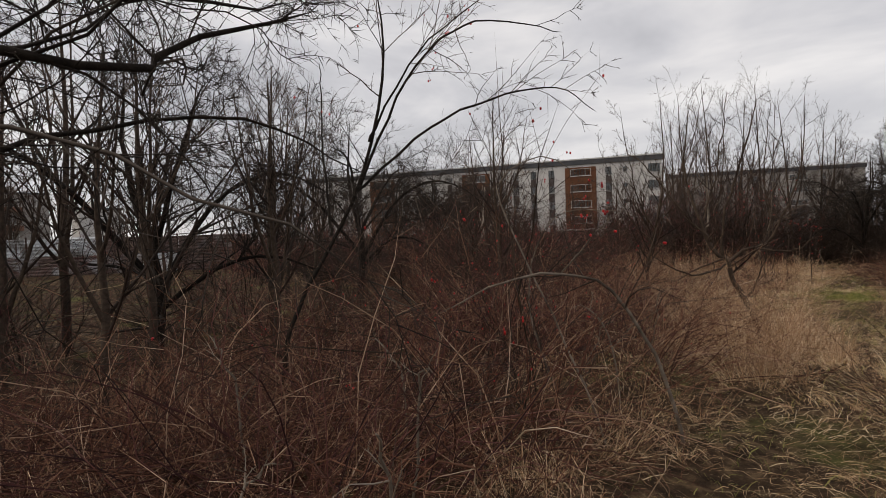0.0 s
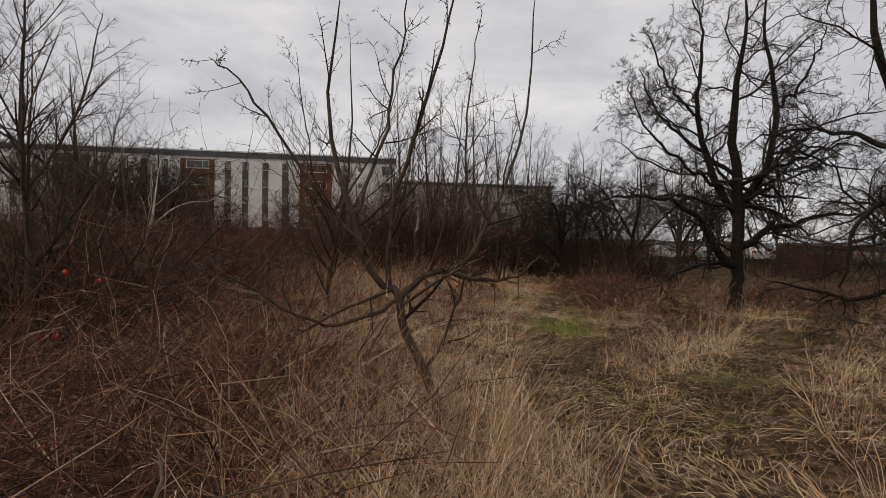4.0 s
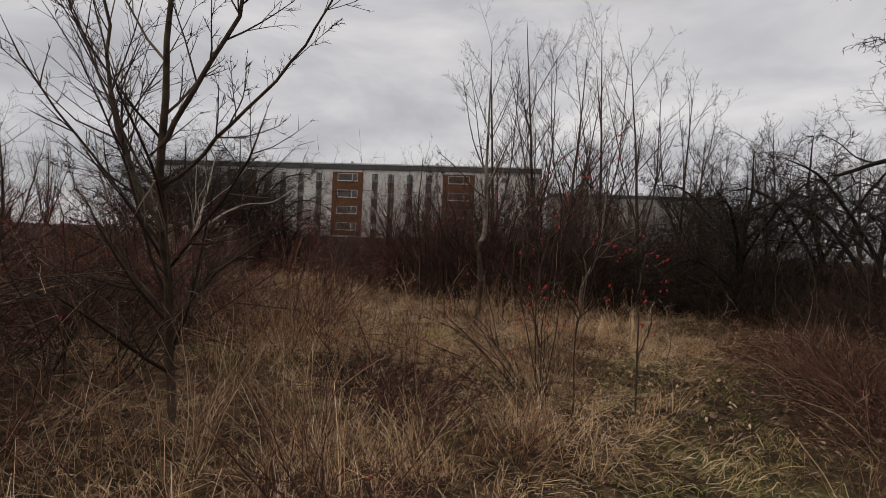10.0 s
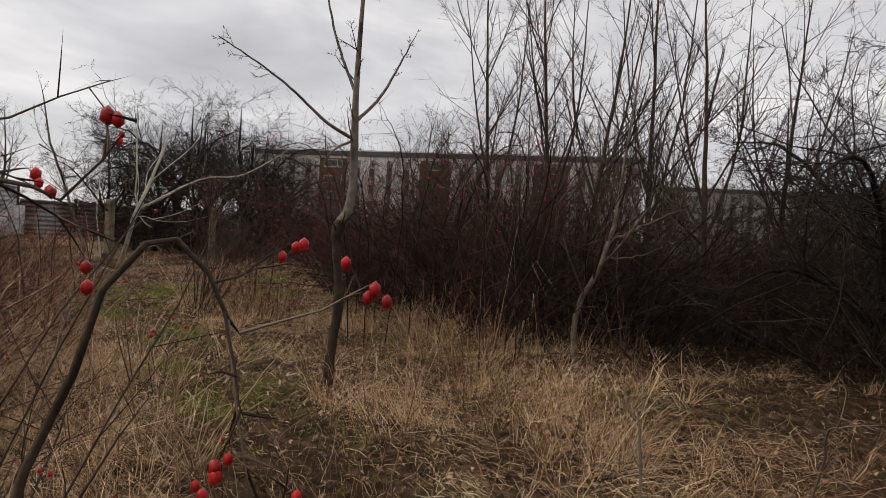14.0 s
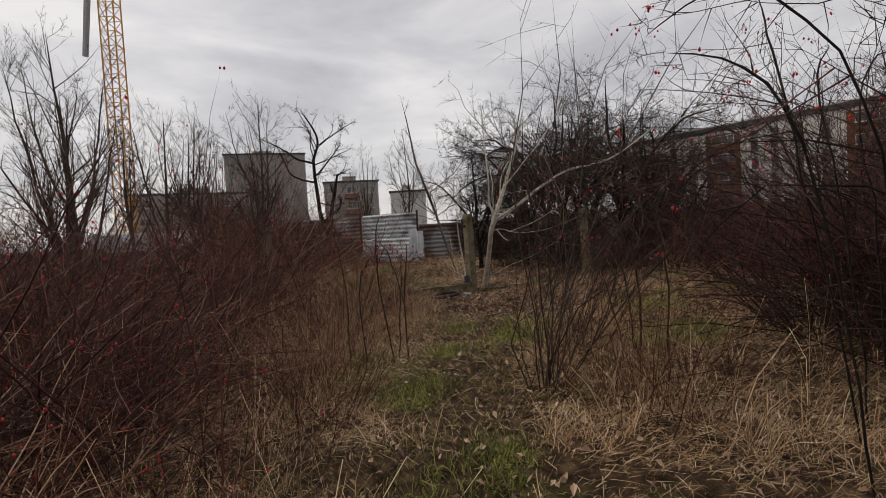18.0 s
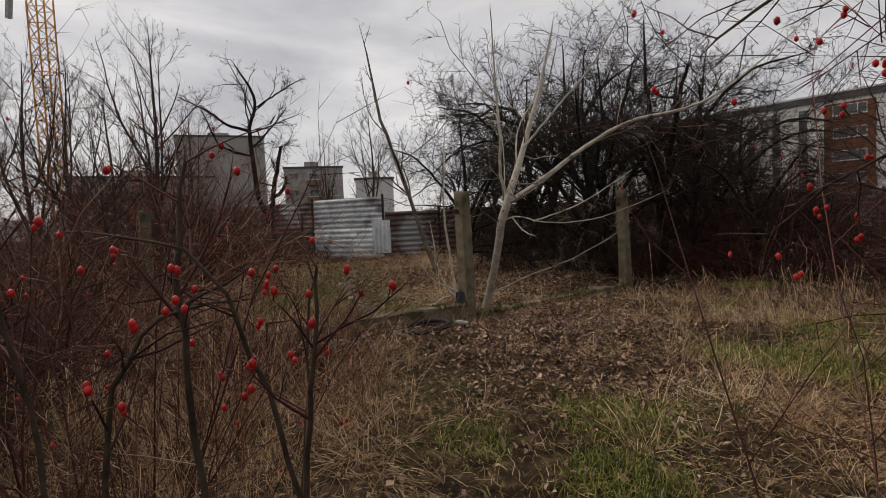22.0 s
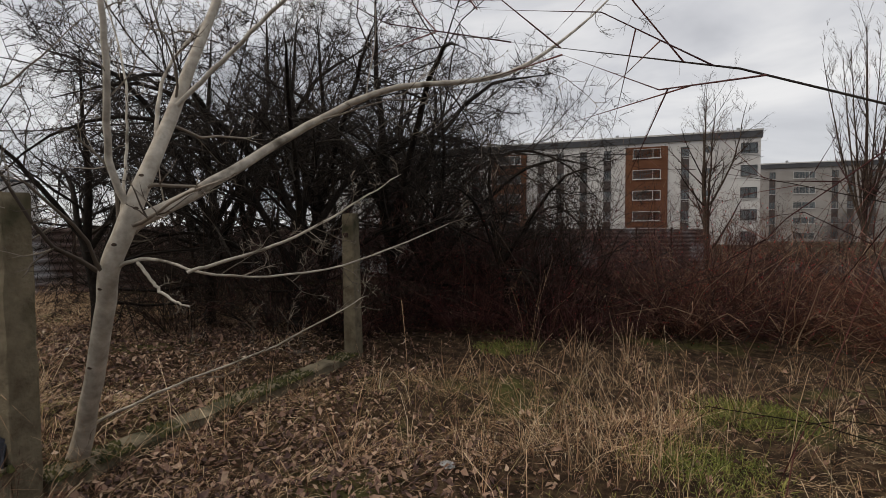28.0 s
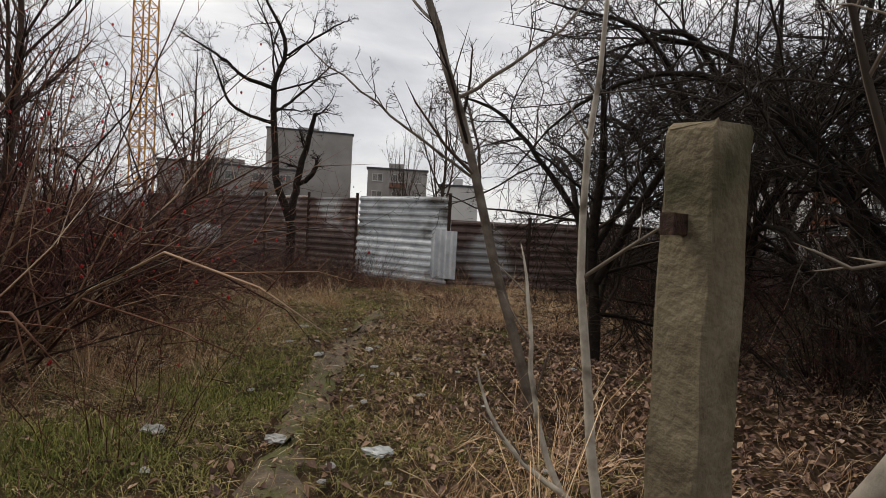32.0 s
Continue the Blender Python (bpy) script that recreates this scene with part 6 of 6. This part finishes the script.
def open_ground(x, y):
    meadow = 0.3 * np.clip(1.9 - 1.6 * np.hypot((x - 6.5) / 7.0, (y - 8.0) / 11.0), 0, 1)
    return np.maximum(np.clip(1.25 - near(x, y) / 6.0, 0, 1), meadow) * (1 - 0.75 * lush(x, y)) * (1 - 0.4 * np.clip(leafy(x, y), 0, 1)) * (1 - 0.8 * bramble_floor(x, y)) * np.clip(kept_clear(x, y), 0.25, 1) * thinned(x, y)


bare = lambda x, y: np.clip((near(x, y) - np.where(x < -13.5, 0.42, 0.32)) / 0.4, 0, 1)
at, az, size = tussocks(17000, 34, (-24, 14, -9, 23), lambda x, y: open_ground(x, y) * bare(x, y) * np.clip((patchy(x, y, 1.1, 2) * 2.4 - 0.9 + 0.9 * np.exp(-np.hypot((x - 0.7) / 1.5, (y - 0.8) / 3.2) ** 2) + 0.9 * np.exp(-np.hypot((x + 2.6) / 3.2, (y - 13.4) / 1.1) ** 2) + 0.5 * np.exp(-np.hypot((x + 0.5) / 2.0, (y - 15.4) / 1.0) ** 2)) * np.where(x > 1.8, 0.55, 1.0), 0.02, 1), 0.06)
az = np.where(rng.uniform(0, 1, len(az)) < 0.65, az, lay(at[:, 0], at[:, 1]))
blades(rng, at, 0.34 * size, 0.0014, 0.5, STRAW, "dry_grass", "tussocks of straw-coloured dead grass", az)
lying = scatter(rng, 1000000, -24, 14, -9, 23, lambda x, y: open_ground(x, y) * np.where(x > 1.9, 0.5, 1.0) * np.clip(patchy(x, y, 1.3, 9) * 1.7 - 0.2 + 0.6 * (y < 4) * np.exp(-(near(x, y) / 1.6) ** 2) + 0.45 * (y > 12) * (x > -9) * np.exp(-((near(x, y) - 1.4) / 0.9) ** 2) + 0.5 * (x < -13.6) * (x > -23) + 0.6 * np.exp(-np.hypot((x + 9.3) / 2.2, (y - 17.0) / 1.6) ** 2), 0.05, 1) * np.clip(bare(x, y), np.where(y < 11, 0.55, 0.2), 1))
blades(rng, lying, 0.21, 0.0013, 0.2, STRAW_PALE, "matted_grass", "flattened pale dead grass lying on the ground", lay(lying[:, 0], lying[:, 1]) + rng.normal(0, 0.75, len(lying)))
# tall standing straw: middle, radii and share of each stand
TALL = [(-11.9, 18.7, 0.5, 0.4, 0.5), (-12.0, 19.7, 0.5, 0.4, 0.4), (-20.0, 17.0, 1.4, 0.5, 0.8), (-17.6, 16.2, 1.4, 0.45, 0.7), (-22.0, 17.6, 0.9, 1.2, 0.8), (-13.3, 20.5, 0.45, 1.2, 0.9), (-13.0, 22.0, 0.9, 0.9, 0.8), (-11.0, 19.6, 0.8, 0.7, 0.4), (-11.2, 21.6, 1.4, 1.2, 0.6), (3.0, 4.6, 2.0, 2.2, 0.3), (-0.6, 6.6, 1.4, 2.0, 0.45), (0.9, -1.2, 1.1, 3.0, 0.8), (0.3, 2.4, 1.2, 1.2, 0.9), (-2.6, 12.6, 3.6, 0.9, 1.0), (-4.6, 13.9, 2.4, 0.7, 0.8), (-0.8, 15.6, 2.2, 1.1, 0.9), (-1.8, 9.8, 1.4, 1.6, 0.6), (-8.6, 24.4, 3.0, 2.2, 0.5), (-9.4, 22.0, 2.0, 1.6, 0.35), (-12.0, 23.6, 1.6, 1.4, 0.5), (-18.8, 16.4, 2.2, 0.7, 0.7), (-9.8, 15.6, 1.6, 0.6, 0.6), (-4.2, 17.6, 2.0, 0.9, 0.6)]
stand = lambda x, y: np.clip(sum(h * np.clip(1.6 - 1.6 * np.hypot((x - a) / p, (y - b) / q), 0, 1) for a, b, p, q, h in TALL), 0, 1) * np.clip((near(x, y) - 0.42) / 0.35, 0, 1) * np.clip(patchy(x, y, 2.1, 4) * 1.8 - 0.2, 0.1, 1) * kept_clear(x, y)
at, az, size = tussocks(16000, 15, (-22, 5, -5, 27), stand, 0.045)
blades(rng, at, 0.48 * size, 0.0012, 0.62, STRAW, "tall_grass", "tall bleached dead grass standing in tufts", az)
brown = scatter(rng, 130000, -24, 14, -9, 24, lambda x, y: np.clip(1.3 - near(x, y) / 7.0, 0, 1) * bare(x, y) * np.clip(patchy(x, y, 0.7, 14) * 1.6 - 0.3 + 0.5 * bramble_floor(x, y), 0.05, 1) * (1 - 0.6 * np.clip(leafy(x, y), 0, 1)))
blades(rng, brown, 0.36, 0.0014, 0.5, STEM_RED, "brown_stalks", "thin reddish brown dead stalks")
low = scatter(rng, 520000, -24, 9, -9, 23, lambda x, y: np.clip(1.2 - near(x, y) / 6.0, 0, 1) * np.clip(patchy(x, y, 0.8, 5) * 2.4 - 1.0 + 1.7 * np.exp(-(near(x, y) / 0.55) ** 2) + 1.6 * np.exp(-(np.hypot((x + 17.0) / 4.0, (y - 17.3) / 1.5)) ** 2), 0, 1) * np.clip(near(x, y) / np.where(x < -13.5, 0.45, 0.2), np.where(x < -13.5, 0.12, 0.25), 1) * (1 - 0.6 * np.clip(leafy(x, y), 0, 1)) * np.where(y < 3.5, 0.2, 0.9))
blades(rng, low, 0.10, 0.0019, 0.5, GRASS_GREEN, "short_grass", "short green grass on the trodden trail")


def leaves(rng, xy, name, label):
    """Curled dead leaves, two folded quads each."""
    n = len(xy)
    z = ground_z(xy[:, 0], xy[:, 1]) + rng.uniform(0.0, 0.035, n)
    az, s, tilt = rng.uniform(0, 6.28, n), rng.uniform(0.014, 0.036, n), rng.normal(0, 0.5, n)
    d = np.stack([np.cos(az), np.sin(az), tilt], 1) * s[:, None]
    e = np.stack([-np.sin(az), np.cos(az), rng.normal(0, 0.5, n)], 1) * (s * rng.uniform(0.3, 0.7, n))[:, None]
    c = np.column_stack([xy, z])
    up = np.array([0, 0, 1.0]) * (s * rng.uniform(0.1, 0.6, n))[:, None]
    V = np.stack([c - d, c - d * 0.1 + e + up, c + d + up * 0.5, c - d * 0.1 - e + up, c], 1)
    tri = np.array([[0, 4, 1], [4, 2, 1], [0, 3, 4], [3, 2, 4]])
    Q = tri[None] + np.arange(n)[:, None, None] * 5
    ob = new(name, mesh_of(name, V.reshape(-1, 3), Q.reshape(-1, 3), LEAF_BROWN, smooth=False))
    return tagged(ob, label, "leaves", kind="stuff")


fresh = scatter(rng, 260000, -20, 4, 1, 25, lambda x, y: (lush(x, y) > 0.12) * 1.0)
fresh = np.concatenate([fresh + rng.normal(0, 0.05, fresh.shape) for k in range(7)])
fresh = fresh[rng.uniform(0, 1, len(fresh)) < lush(fresh[:, 0], fresh[:, 1]) * np.clip(near(fresh[:, 0], fresh[:, 1]) / 0.3, 0.3, 1)]
blades(rng, fresh, 0.10, 0.0024, 0.6, GRASS_FRESH, "fresh_grass", "patches of fresh green grass")
turf = scatter(rng, 90000, -23.5, -13.9, 15.8, 20.2, lambda x, y: np.clip(patchy(x, y, 1.7, 3) * 1.9 - 0.35, 0.08, 1) * np.clip(near(x, y) / 0.35, 0.15, 1) * np.clip(1.9 - np.abs(y - 17.4 - 0.1 * (x + 17) ** 2 * (x < -17) * 0.3) / 1.1, 0.1, 1))
blades(rng, turf, 0.085, 0.0022, 0.5, GRASS_GREEN, "trail_turf", "short mixed turf beside the trodden trail end")
# bare mud along the middle of the trail
run = [(p, q) for p, q in zip(TRAIL[17:-1], TRAIL[18:])]
mid_line = np.concatenate([np.linspace(p, q, 14)[:-1] for p, q in run])
mid_line = np.column_stack([np.convolve(np.pad(mid_line[:, k], 6, "edge"), np.ones(13) / 13, "valid") for k in (0, 1)])
step = unit(np.gradient(mid_line, axis=0))
wide = 0.17 * rng.uniform(0.3, 1.6, len(mid_line))
rows = [mid_line + np.column_stack([-step[:, 1], step[:, 0]]) * (wide * k)[:, None] + rng.normal(0, 0.035, mid_line.shape) for k in (-1.0, -0.5, 0.0, 0.5, 1.0)]
M = np.stack(rows, 1)
MZ = ground_z(M[..., 0], M[..., 1]) + np.array([-0.045, -0.004, 0.0, -0.004, -0.045]) + rng.normal(0, 0.004, M.shape[:2])
i = (np.arange(len(mid_line) - 1)[:, None] * 5 + np.arange(4)[None]).ravel()
mud = new("mud_path", mesh_of("mud_path", np.dstack([M, MZ]), np.stack([i, i + 1, i + 6, i + 5], 1), MUD))
tagged(mud, "trodden strip of damp brown mud", "path", kind="structure")

litter = scatter(rng, 260000, -23, 4, 11, 26, lambda x, y: np.clip(leafy(x, y), 0, 1) * 0.9 + 0.05 + 0.12 * np.exp(-(near(x, y) / 1.2) ** 2))
leaves(rng, litter, "dead_leaves", "brown fallen leaves lying on the ground")


# ---- cars, road and wall beyond the meadow ----
def car(m, paint, label):
    root = empty("parked_car", m)
    prof = [(-2.1, 0.35), (-2.15, 0.75), (-1.95, 0.98), (-1.25, 1.05), (-0.75, 1.42), (0.55, 1.46), (1.35, 1.0), (2.0, 0.88), (2.15, 0.6), (2.1, 0.35)]
    bm = bmesh.new()
    sides = []
    for y, k in ((-0.84, 0.93), (-0.78, 1.0), (0.78, 1.0), (0.84, 0.93)):
        sides.append([bm.verts.new((x, y * (0.86 if z > 1.05 else 1.0), 0.35 + (z - 0.35) * (1.0 if abs(y) < 0.8 else 0.97))) for x, z in prof])
    for a, b in zip(sides[:-1], sides[1:]):
        for i in range(len(prof)):
            j = (i + 1) % len(prof)
            bm.faces.new((a[i], a[j], b[j], b[i]))
    bm.faces.new(sides[0][::-1])
    bm.faces.new(sides[-1])
    part("body", bm, paint, root)
    for y in (-0.735, 0.735):
        part("side_window", boxed(-0.9, y - 0.02, 1.06, 0.75, y + 0.02, 1.36, 0.01), GLASS, root)
    part("windscreen", mesh_of("windscreen", [(0.62, -0.62, 1.43), (0.62, 0.62, 1.43), (1.32, 0.64, 1.05), (1.32, -0.64, 1.05)], [(0, 1, 2, 3)], GLASS), None, root)
    part("rear_window", mesh_of("rear_window", [(-0.82, -0.62, 1.41), (-0.82, 0.62, 1.41), (-1.28, 0.64, 1.09), (-1.28, -0.64, 1.09)], [(0, 3, 2, 1)], GLASS), None, root)
    for x in (-1.3, 1.3):
        for y in (-0.8, 0.8):
            t = bmesh.new()
            bmesh.ops.create_cone(t, cap_ends=True, segments=20, radius1=0.32, radius2=0.32, depth=0.2, matrix=Matrix.Translation((x, y, 0.32)) @ Matrix.Rotation(radians(90), 4, "X"))
            wheel = part("wheel", t, RUBBER, root)
            h = bmesh.new()
            bmesh.ops.create_cone(h, cap_ends=True, segments=16, radius1=0.19, radius2=0.19, depth=0.23, matrix=Matrix.Translation((x, y, 0.32)) @ Matrix.Rotation(radians(90), 4, "X"))
            part("rim", h, STEEL_GREY, wheel)
    for y in (-0.6, 0.6):
        part("headlight", boxed(2.02, y - 0.16, 0.66, 2.13, y + 0.16, 0.8, 0.02), KERB, root)
        part("tail_light", boxed(-2.17, y - 0.14, 0.74, -2.05, y + 0.14, 0.9, 0.02), HIP_RED, root)
    return tagged(root, label, "car", "parked cars")


for x, y, turn, paint, word in [(12.9, 40.4, 60, CAR_WHITE, "white"), (18.9, 39.6, 70, CAR_WHITE, "white"), (9.6, 41.8, 65, CAR_DARK, "dark"), (15.9, 41.5, 60, CAR_GREY, "grey"), (21.9, 38.8, 75, CAR_DARK, "dark"), (6.3, 42.6, 60, CAR_GREY, "grey"), (24.4, 37.8, 70, CAR_GREY, "grey")]:
    car(Matrix.Translation((x, y, 0.02)) @ Matrix.Rotation(radians(turn), 4, "Z"), paint, word + " parked car beyond the trees")


def strip(name, pts, z0, z1, thick, mat, label, category, kind="structure"):
    root = empty(name)
    for a, b in zip(pts[:-1], pts[1:]):
        a, b = Vector(a).to_3d(), Vector(b).to_3d()
        bm = boxed(0, -thick / 2, z0, (b - a).length, thick / 2, z1, 0.02)
        ob = part("length", bm, mat, root)
        ob.matrix_basis = Matrix.Translation(a) @ Matrix.Rotation(along(a, b), 4, "Z")
    return tagged(root, label, category, kind=kind)


strip("road", [(-20, 49), (14, 45), (32, 37.5), (48, 22), (58, 0)], -0.05, 0.03, 8.0, ASPHALT, "grey asphalt road beyond the meadow", "road")
strip("embankment", [(18, 39.4), (24, 36.2), (33, 30.7), (44, 18.7), (52, 0.2)], 0.0, 1.35, 0.5, BANK, "brown overgrown road embankment", "bank")
strip("kerb", [(24, 36), (33, 30.5), (44, 18.5), (52, 0)], 1.36, 1.5, 0.3, KERB, "pale concrete kerb along the road edge", "kerb")
strip("barrier_wall", [(40, 44.3), (44, 42), (60, 22), (68, -6)], 0.0, 5.0, 0.4, BARRIER, "dark grey-brown noise barrier behind the road", "wall")
rail = empty("guard_rail")
for a, b in [((24, 35.5), (33, 30)), ((33, 30), (44, 18)), ((44, 18), (52, 0))]:
    a, b = Vector(a).to_3d(), Vector(b).to_3d()
    for z in (1.95, 2.3):
        part("rail", mesh_of("rail", *tubes(np.array([[a + Vector((0, 0, z)), b + Vector((0, 0, z))]]), np.full((1, 2), 0.03), 6, False), RENDER_DARK), None, rail)
    for f in np.linspace(0, 1, 7)[:-1]:
        p = a + (b - a) * f
        part("rail_post", boxed(p.x - 0.03, p.y - 0.03, 0.0, p.x + 0.03, p.y + 0.03, 2.35), RENDER_DARK, rail)
tagged(rail, "dark grey steel guard rail on the road edge", "guard rail")
sign = empty("road_sign", Matrix.Translation((34.6, 31.4, 0)) @ Matrix.Rotation(radians(-48), 4, "Z"))
part("pole", boxed(-0.05, -0.05, 0, 0.05, 0.05, 5.6), STEEL_GREY, sign)
part("board", boxed(-0.6, -0.12, 4.3, 0.6, -0.06, 5.4, 0.02), SIGN_YELLOW, sign, "plain yellow board")
tagged(sign, "yellow road sign on a grey pole", "sign")


# ---- litter ----
def crumpled(name, label, x, y, size, mat, seed, flat=0.45, category="litter"):
    r = np.random.default_rng(seed)
    bm = bmesh.new()
    bmesh.ops.create_icosphere(bm, subdivisions=3, radius=size)
    for v in bm.verts:
        n = noise.noise(v.co * (2.2 / size) + Vector((seed * 3.7, 0, 0))) + 0.6 * noise.noise(v.co * (5.5 / size) + Vector((0, seed * 1.3, 0)))
        v.co *= 1 + 0.55 * n
        v.co.z = max(v.co.z, -0.3 * size) * flat
        v.co.x *= r.uniform(1.0, 1.02) * 1.35
    me = bpy.data.meshes.new(name)
    bm.to_mesh(me)
    bm.free()
    me.materials.append(mat)
    ob = new(name, me)
    ob.matrix_basis = Matrix.Translation((x, y, float(ground_z(x, y)) + 0.012 + 0.3 * size * flat)) @ Matrix.Rotation(r.uniform(0, 6.28), 4, "Z")
    return tagged(ob, label, category)


for s, (x, y, size, mat, name, label) in enumerate([
        (-16.0, 17.0, 0.075, PLASTIC_WHITE, "plastic_bag", "crumpled white plastic bag in the grass"), (-15.69, 17.75, 0.06, PLASTIC_WHITE, "plastic_bag", "flattened pale plastic bag on the mud"),
        (-15.43, 18.34, 0.075, BOTTLE, "plastic_bag", "crumpled clear plastic bag among leaves"), (-17.89, 18.05, 0.05, PLASTIC_WHITE, "paper_scrap", "white scrap of paper among leaves"),
        (-18.24, 18.6, 0.055, PLASTIC_WHITE, "paper_scrap", "white scrap of paper on the trail"), (-14.12, 18.62, 0.05, PLASTIC_WHITE, "plastic_bag", "crumpled white and red wrapper by the footing"),
        (-17.6, 19.0, 0.04, PLASTIC_WHITE, "paper_scrap", "small white scrap on brown leaves"), (-19.6, 17.9, 0.06, PLASTIC_WHITE, "paper_scrap", "white scrap of paper in dry grass"),
        (-11.75, 20.78, 0.05, PLASTIC_WHITE, "paper_scrap", "pale scrap in the dry grass"), (7.05, 10.2, 0.08, PLASTIC_WHITE, "plastic_cup", "white plastic cup standing in the grass"),
        (5.05, 6.85, 0.07, PLASTIC_WHITE, "paper_scrap", "pale scrap lying in the meadow"), (-17.0, 20.4, 0.035, PLASTIC_WHITE, "paper_scrap", "small white scrap on brown leaves")]):
    crumpled(name, label, x, y, size * 0.8, mat, s + 1)

scraps = np.random.default_rng(17)
for k in range(34):
    x, y = scraps.uniform(-19.5, -14.6), scraps.uniform(16.6, 19.8)
    crumpled("paper_scrap", "small grey-white scrap trodden into leaves", x, y, scraps.uniform(0.012, 0.03), PLASTIC_WHITE, 40 + k, 0.5)
slab = boxed(-0.15, -0.06, 0.0, 0.15, 0.06, 0.055, 0.006)
brick_me = bpy.data.meshes.new("broken_brick")
slab.to_mesh(brick_me)
slab.free()
brick_me.materials.append(KERB)
brick = new("broken_brick", brick_me)
brick.matrix_basis = Matrix.Translation((-12.85, 17.0, float(ground_z(-12.85, 17.0)) + 0.005)) @ Matrix.Rotation(radians(75), 4, "Z")
tagged(brick, "pale broken brick lying in dead grass", "brick")
crumpled("plastic_scrap", "orange plastic scrap in the weeds", -14.45, 16.72, 0.09, PLASTIC_ORANGE, 31)

tyre = empty("old_tyre", Matrix.Translation((-13.02, 18.1, float(ground_z(-13.02, 18.1)) + 0.05)) @ Matrix.Rotation(radians(6), 4, "X"))
ring = np.linspace(0, 2 * np.pi, 37)
P = np.stack([0.29 * np.cos(ring), 0.29 * np.sin(ring), 0 * ring], 1)[None]
part("tread", mesh_of("tread", *tubes(P, np.full((1, 37), 0.032), 10, False), RUBBER), None, tyre)
tagged(tyre, "thin black bicycle tyre lying by the footing", "tyre")

bottle = empty("plastic_bottle", Matrix.Translation((-13.28, 18.62, float(ground_z(-13.28, 18.62)) + 0.04)) @ Matrix.Rotation(radians(40), 4, "Z") @ Matrix.Rotation(radians(90), 4, "Y"))
prof = [(0.0, 0.0), (0.028, 0.0), (0.03, 0.02), (0.03, 0.11), (0.028, 0.13), (0.03, 0.15), (0.012, 0.19), (0.012, 0.205)]
a = np.arange(14) * 2 * np.pi / 14
V = np.array([(r * math.cos(t), r * math.sin(t), z) for r, z in prof for t in a])
i = (np.arange(len(prof) - 1)[:, None] * 14 + np.arange(14)[None]).ravel()
j = (np.arange(len(prof) - 1)[:, None] * 14 + (np.arange(14)[None] + 1) % 14).ravel()
part("bottle_body", mesh_of("bottle_body", V, np.stack([i, j, j + 14, i + 14], 1), BOTTLE), None, bottle)
cap = bmesh.new()
bmesh.ops.create_cone(cap, cap_ends=True, segments=14, radius1=0.015, radius2=0.015, depth=0.02, matrix=Matrix.Translation((0, 0, 0.212)))
part("cap", cap, CLOTH_DARK, bottle)
tagged(bottle, "clear plastic bottle lying in dead leaves", "bottle")


def rag():
    n = 14
    u = np.linspace(0, 1, n)
    rows = []
    for k, s in enumerate(u):
        w = 0.07 + 0.05 * s
        for v in np.linspace(-1, 1, 7):
            rows.append((0.10 + 0.10 * s ** 2 + 0.02 * math.sin(v * 5 + s * 7), -0.05 + v * w, 0.42 - 0.40 * s + 0.025 * math.cos(v * 4 + s * 5)))
    i = (np.arange(n - 1)[:, None] * 7 + np.arange(6)[None]).ravel()
    ob = new("rag", mesh_of("rag", rows, np.stack([i, i + 1, i + 8, i + 7], 1), CLOTH_DARK))
    md = ob.modifiers.new("thickness", "SOLIDIFY")
    md.thickness = 0.012
    ob.matrix_basis = Matrix.Translation(POST_A) @ Matrix.Rotation(radians(-60), 4, "Z")
    return tagged(ob, "dark grey rag hanging against the post foot", "rag")


rag()
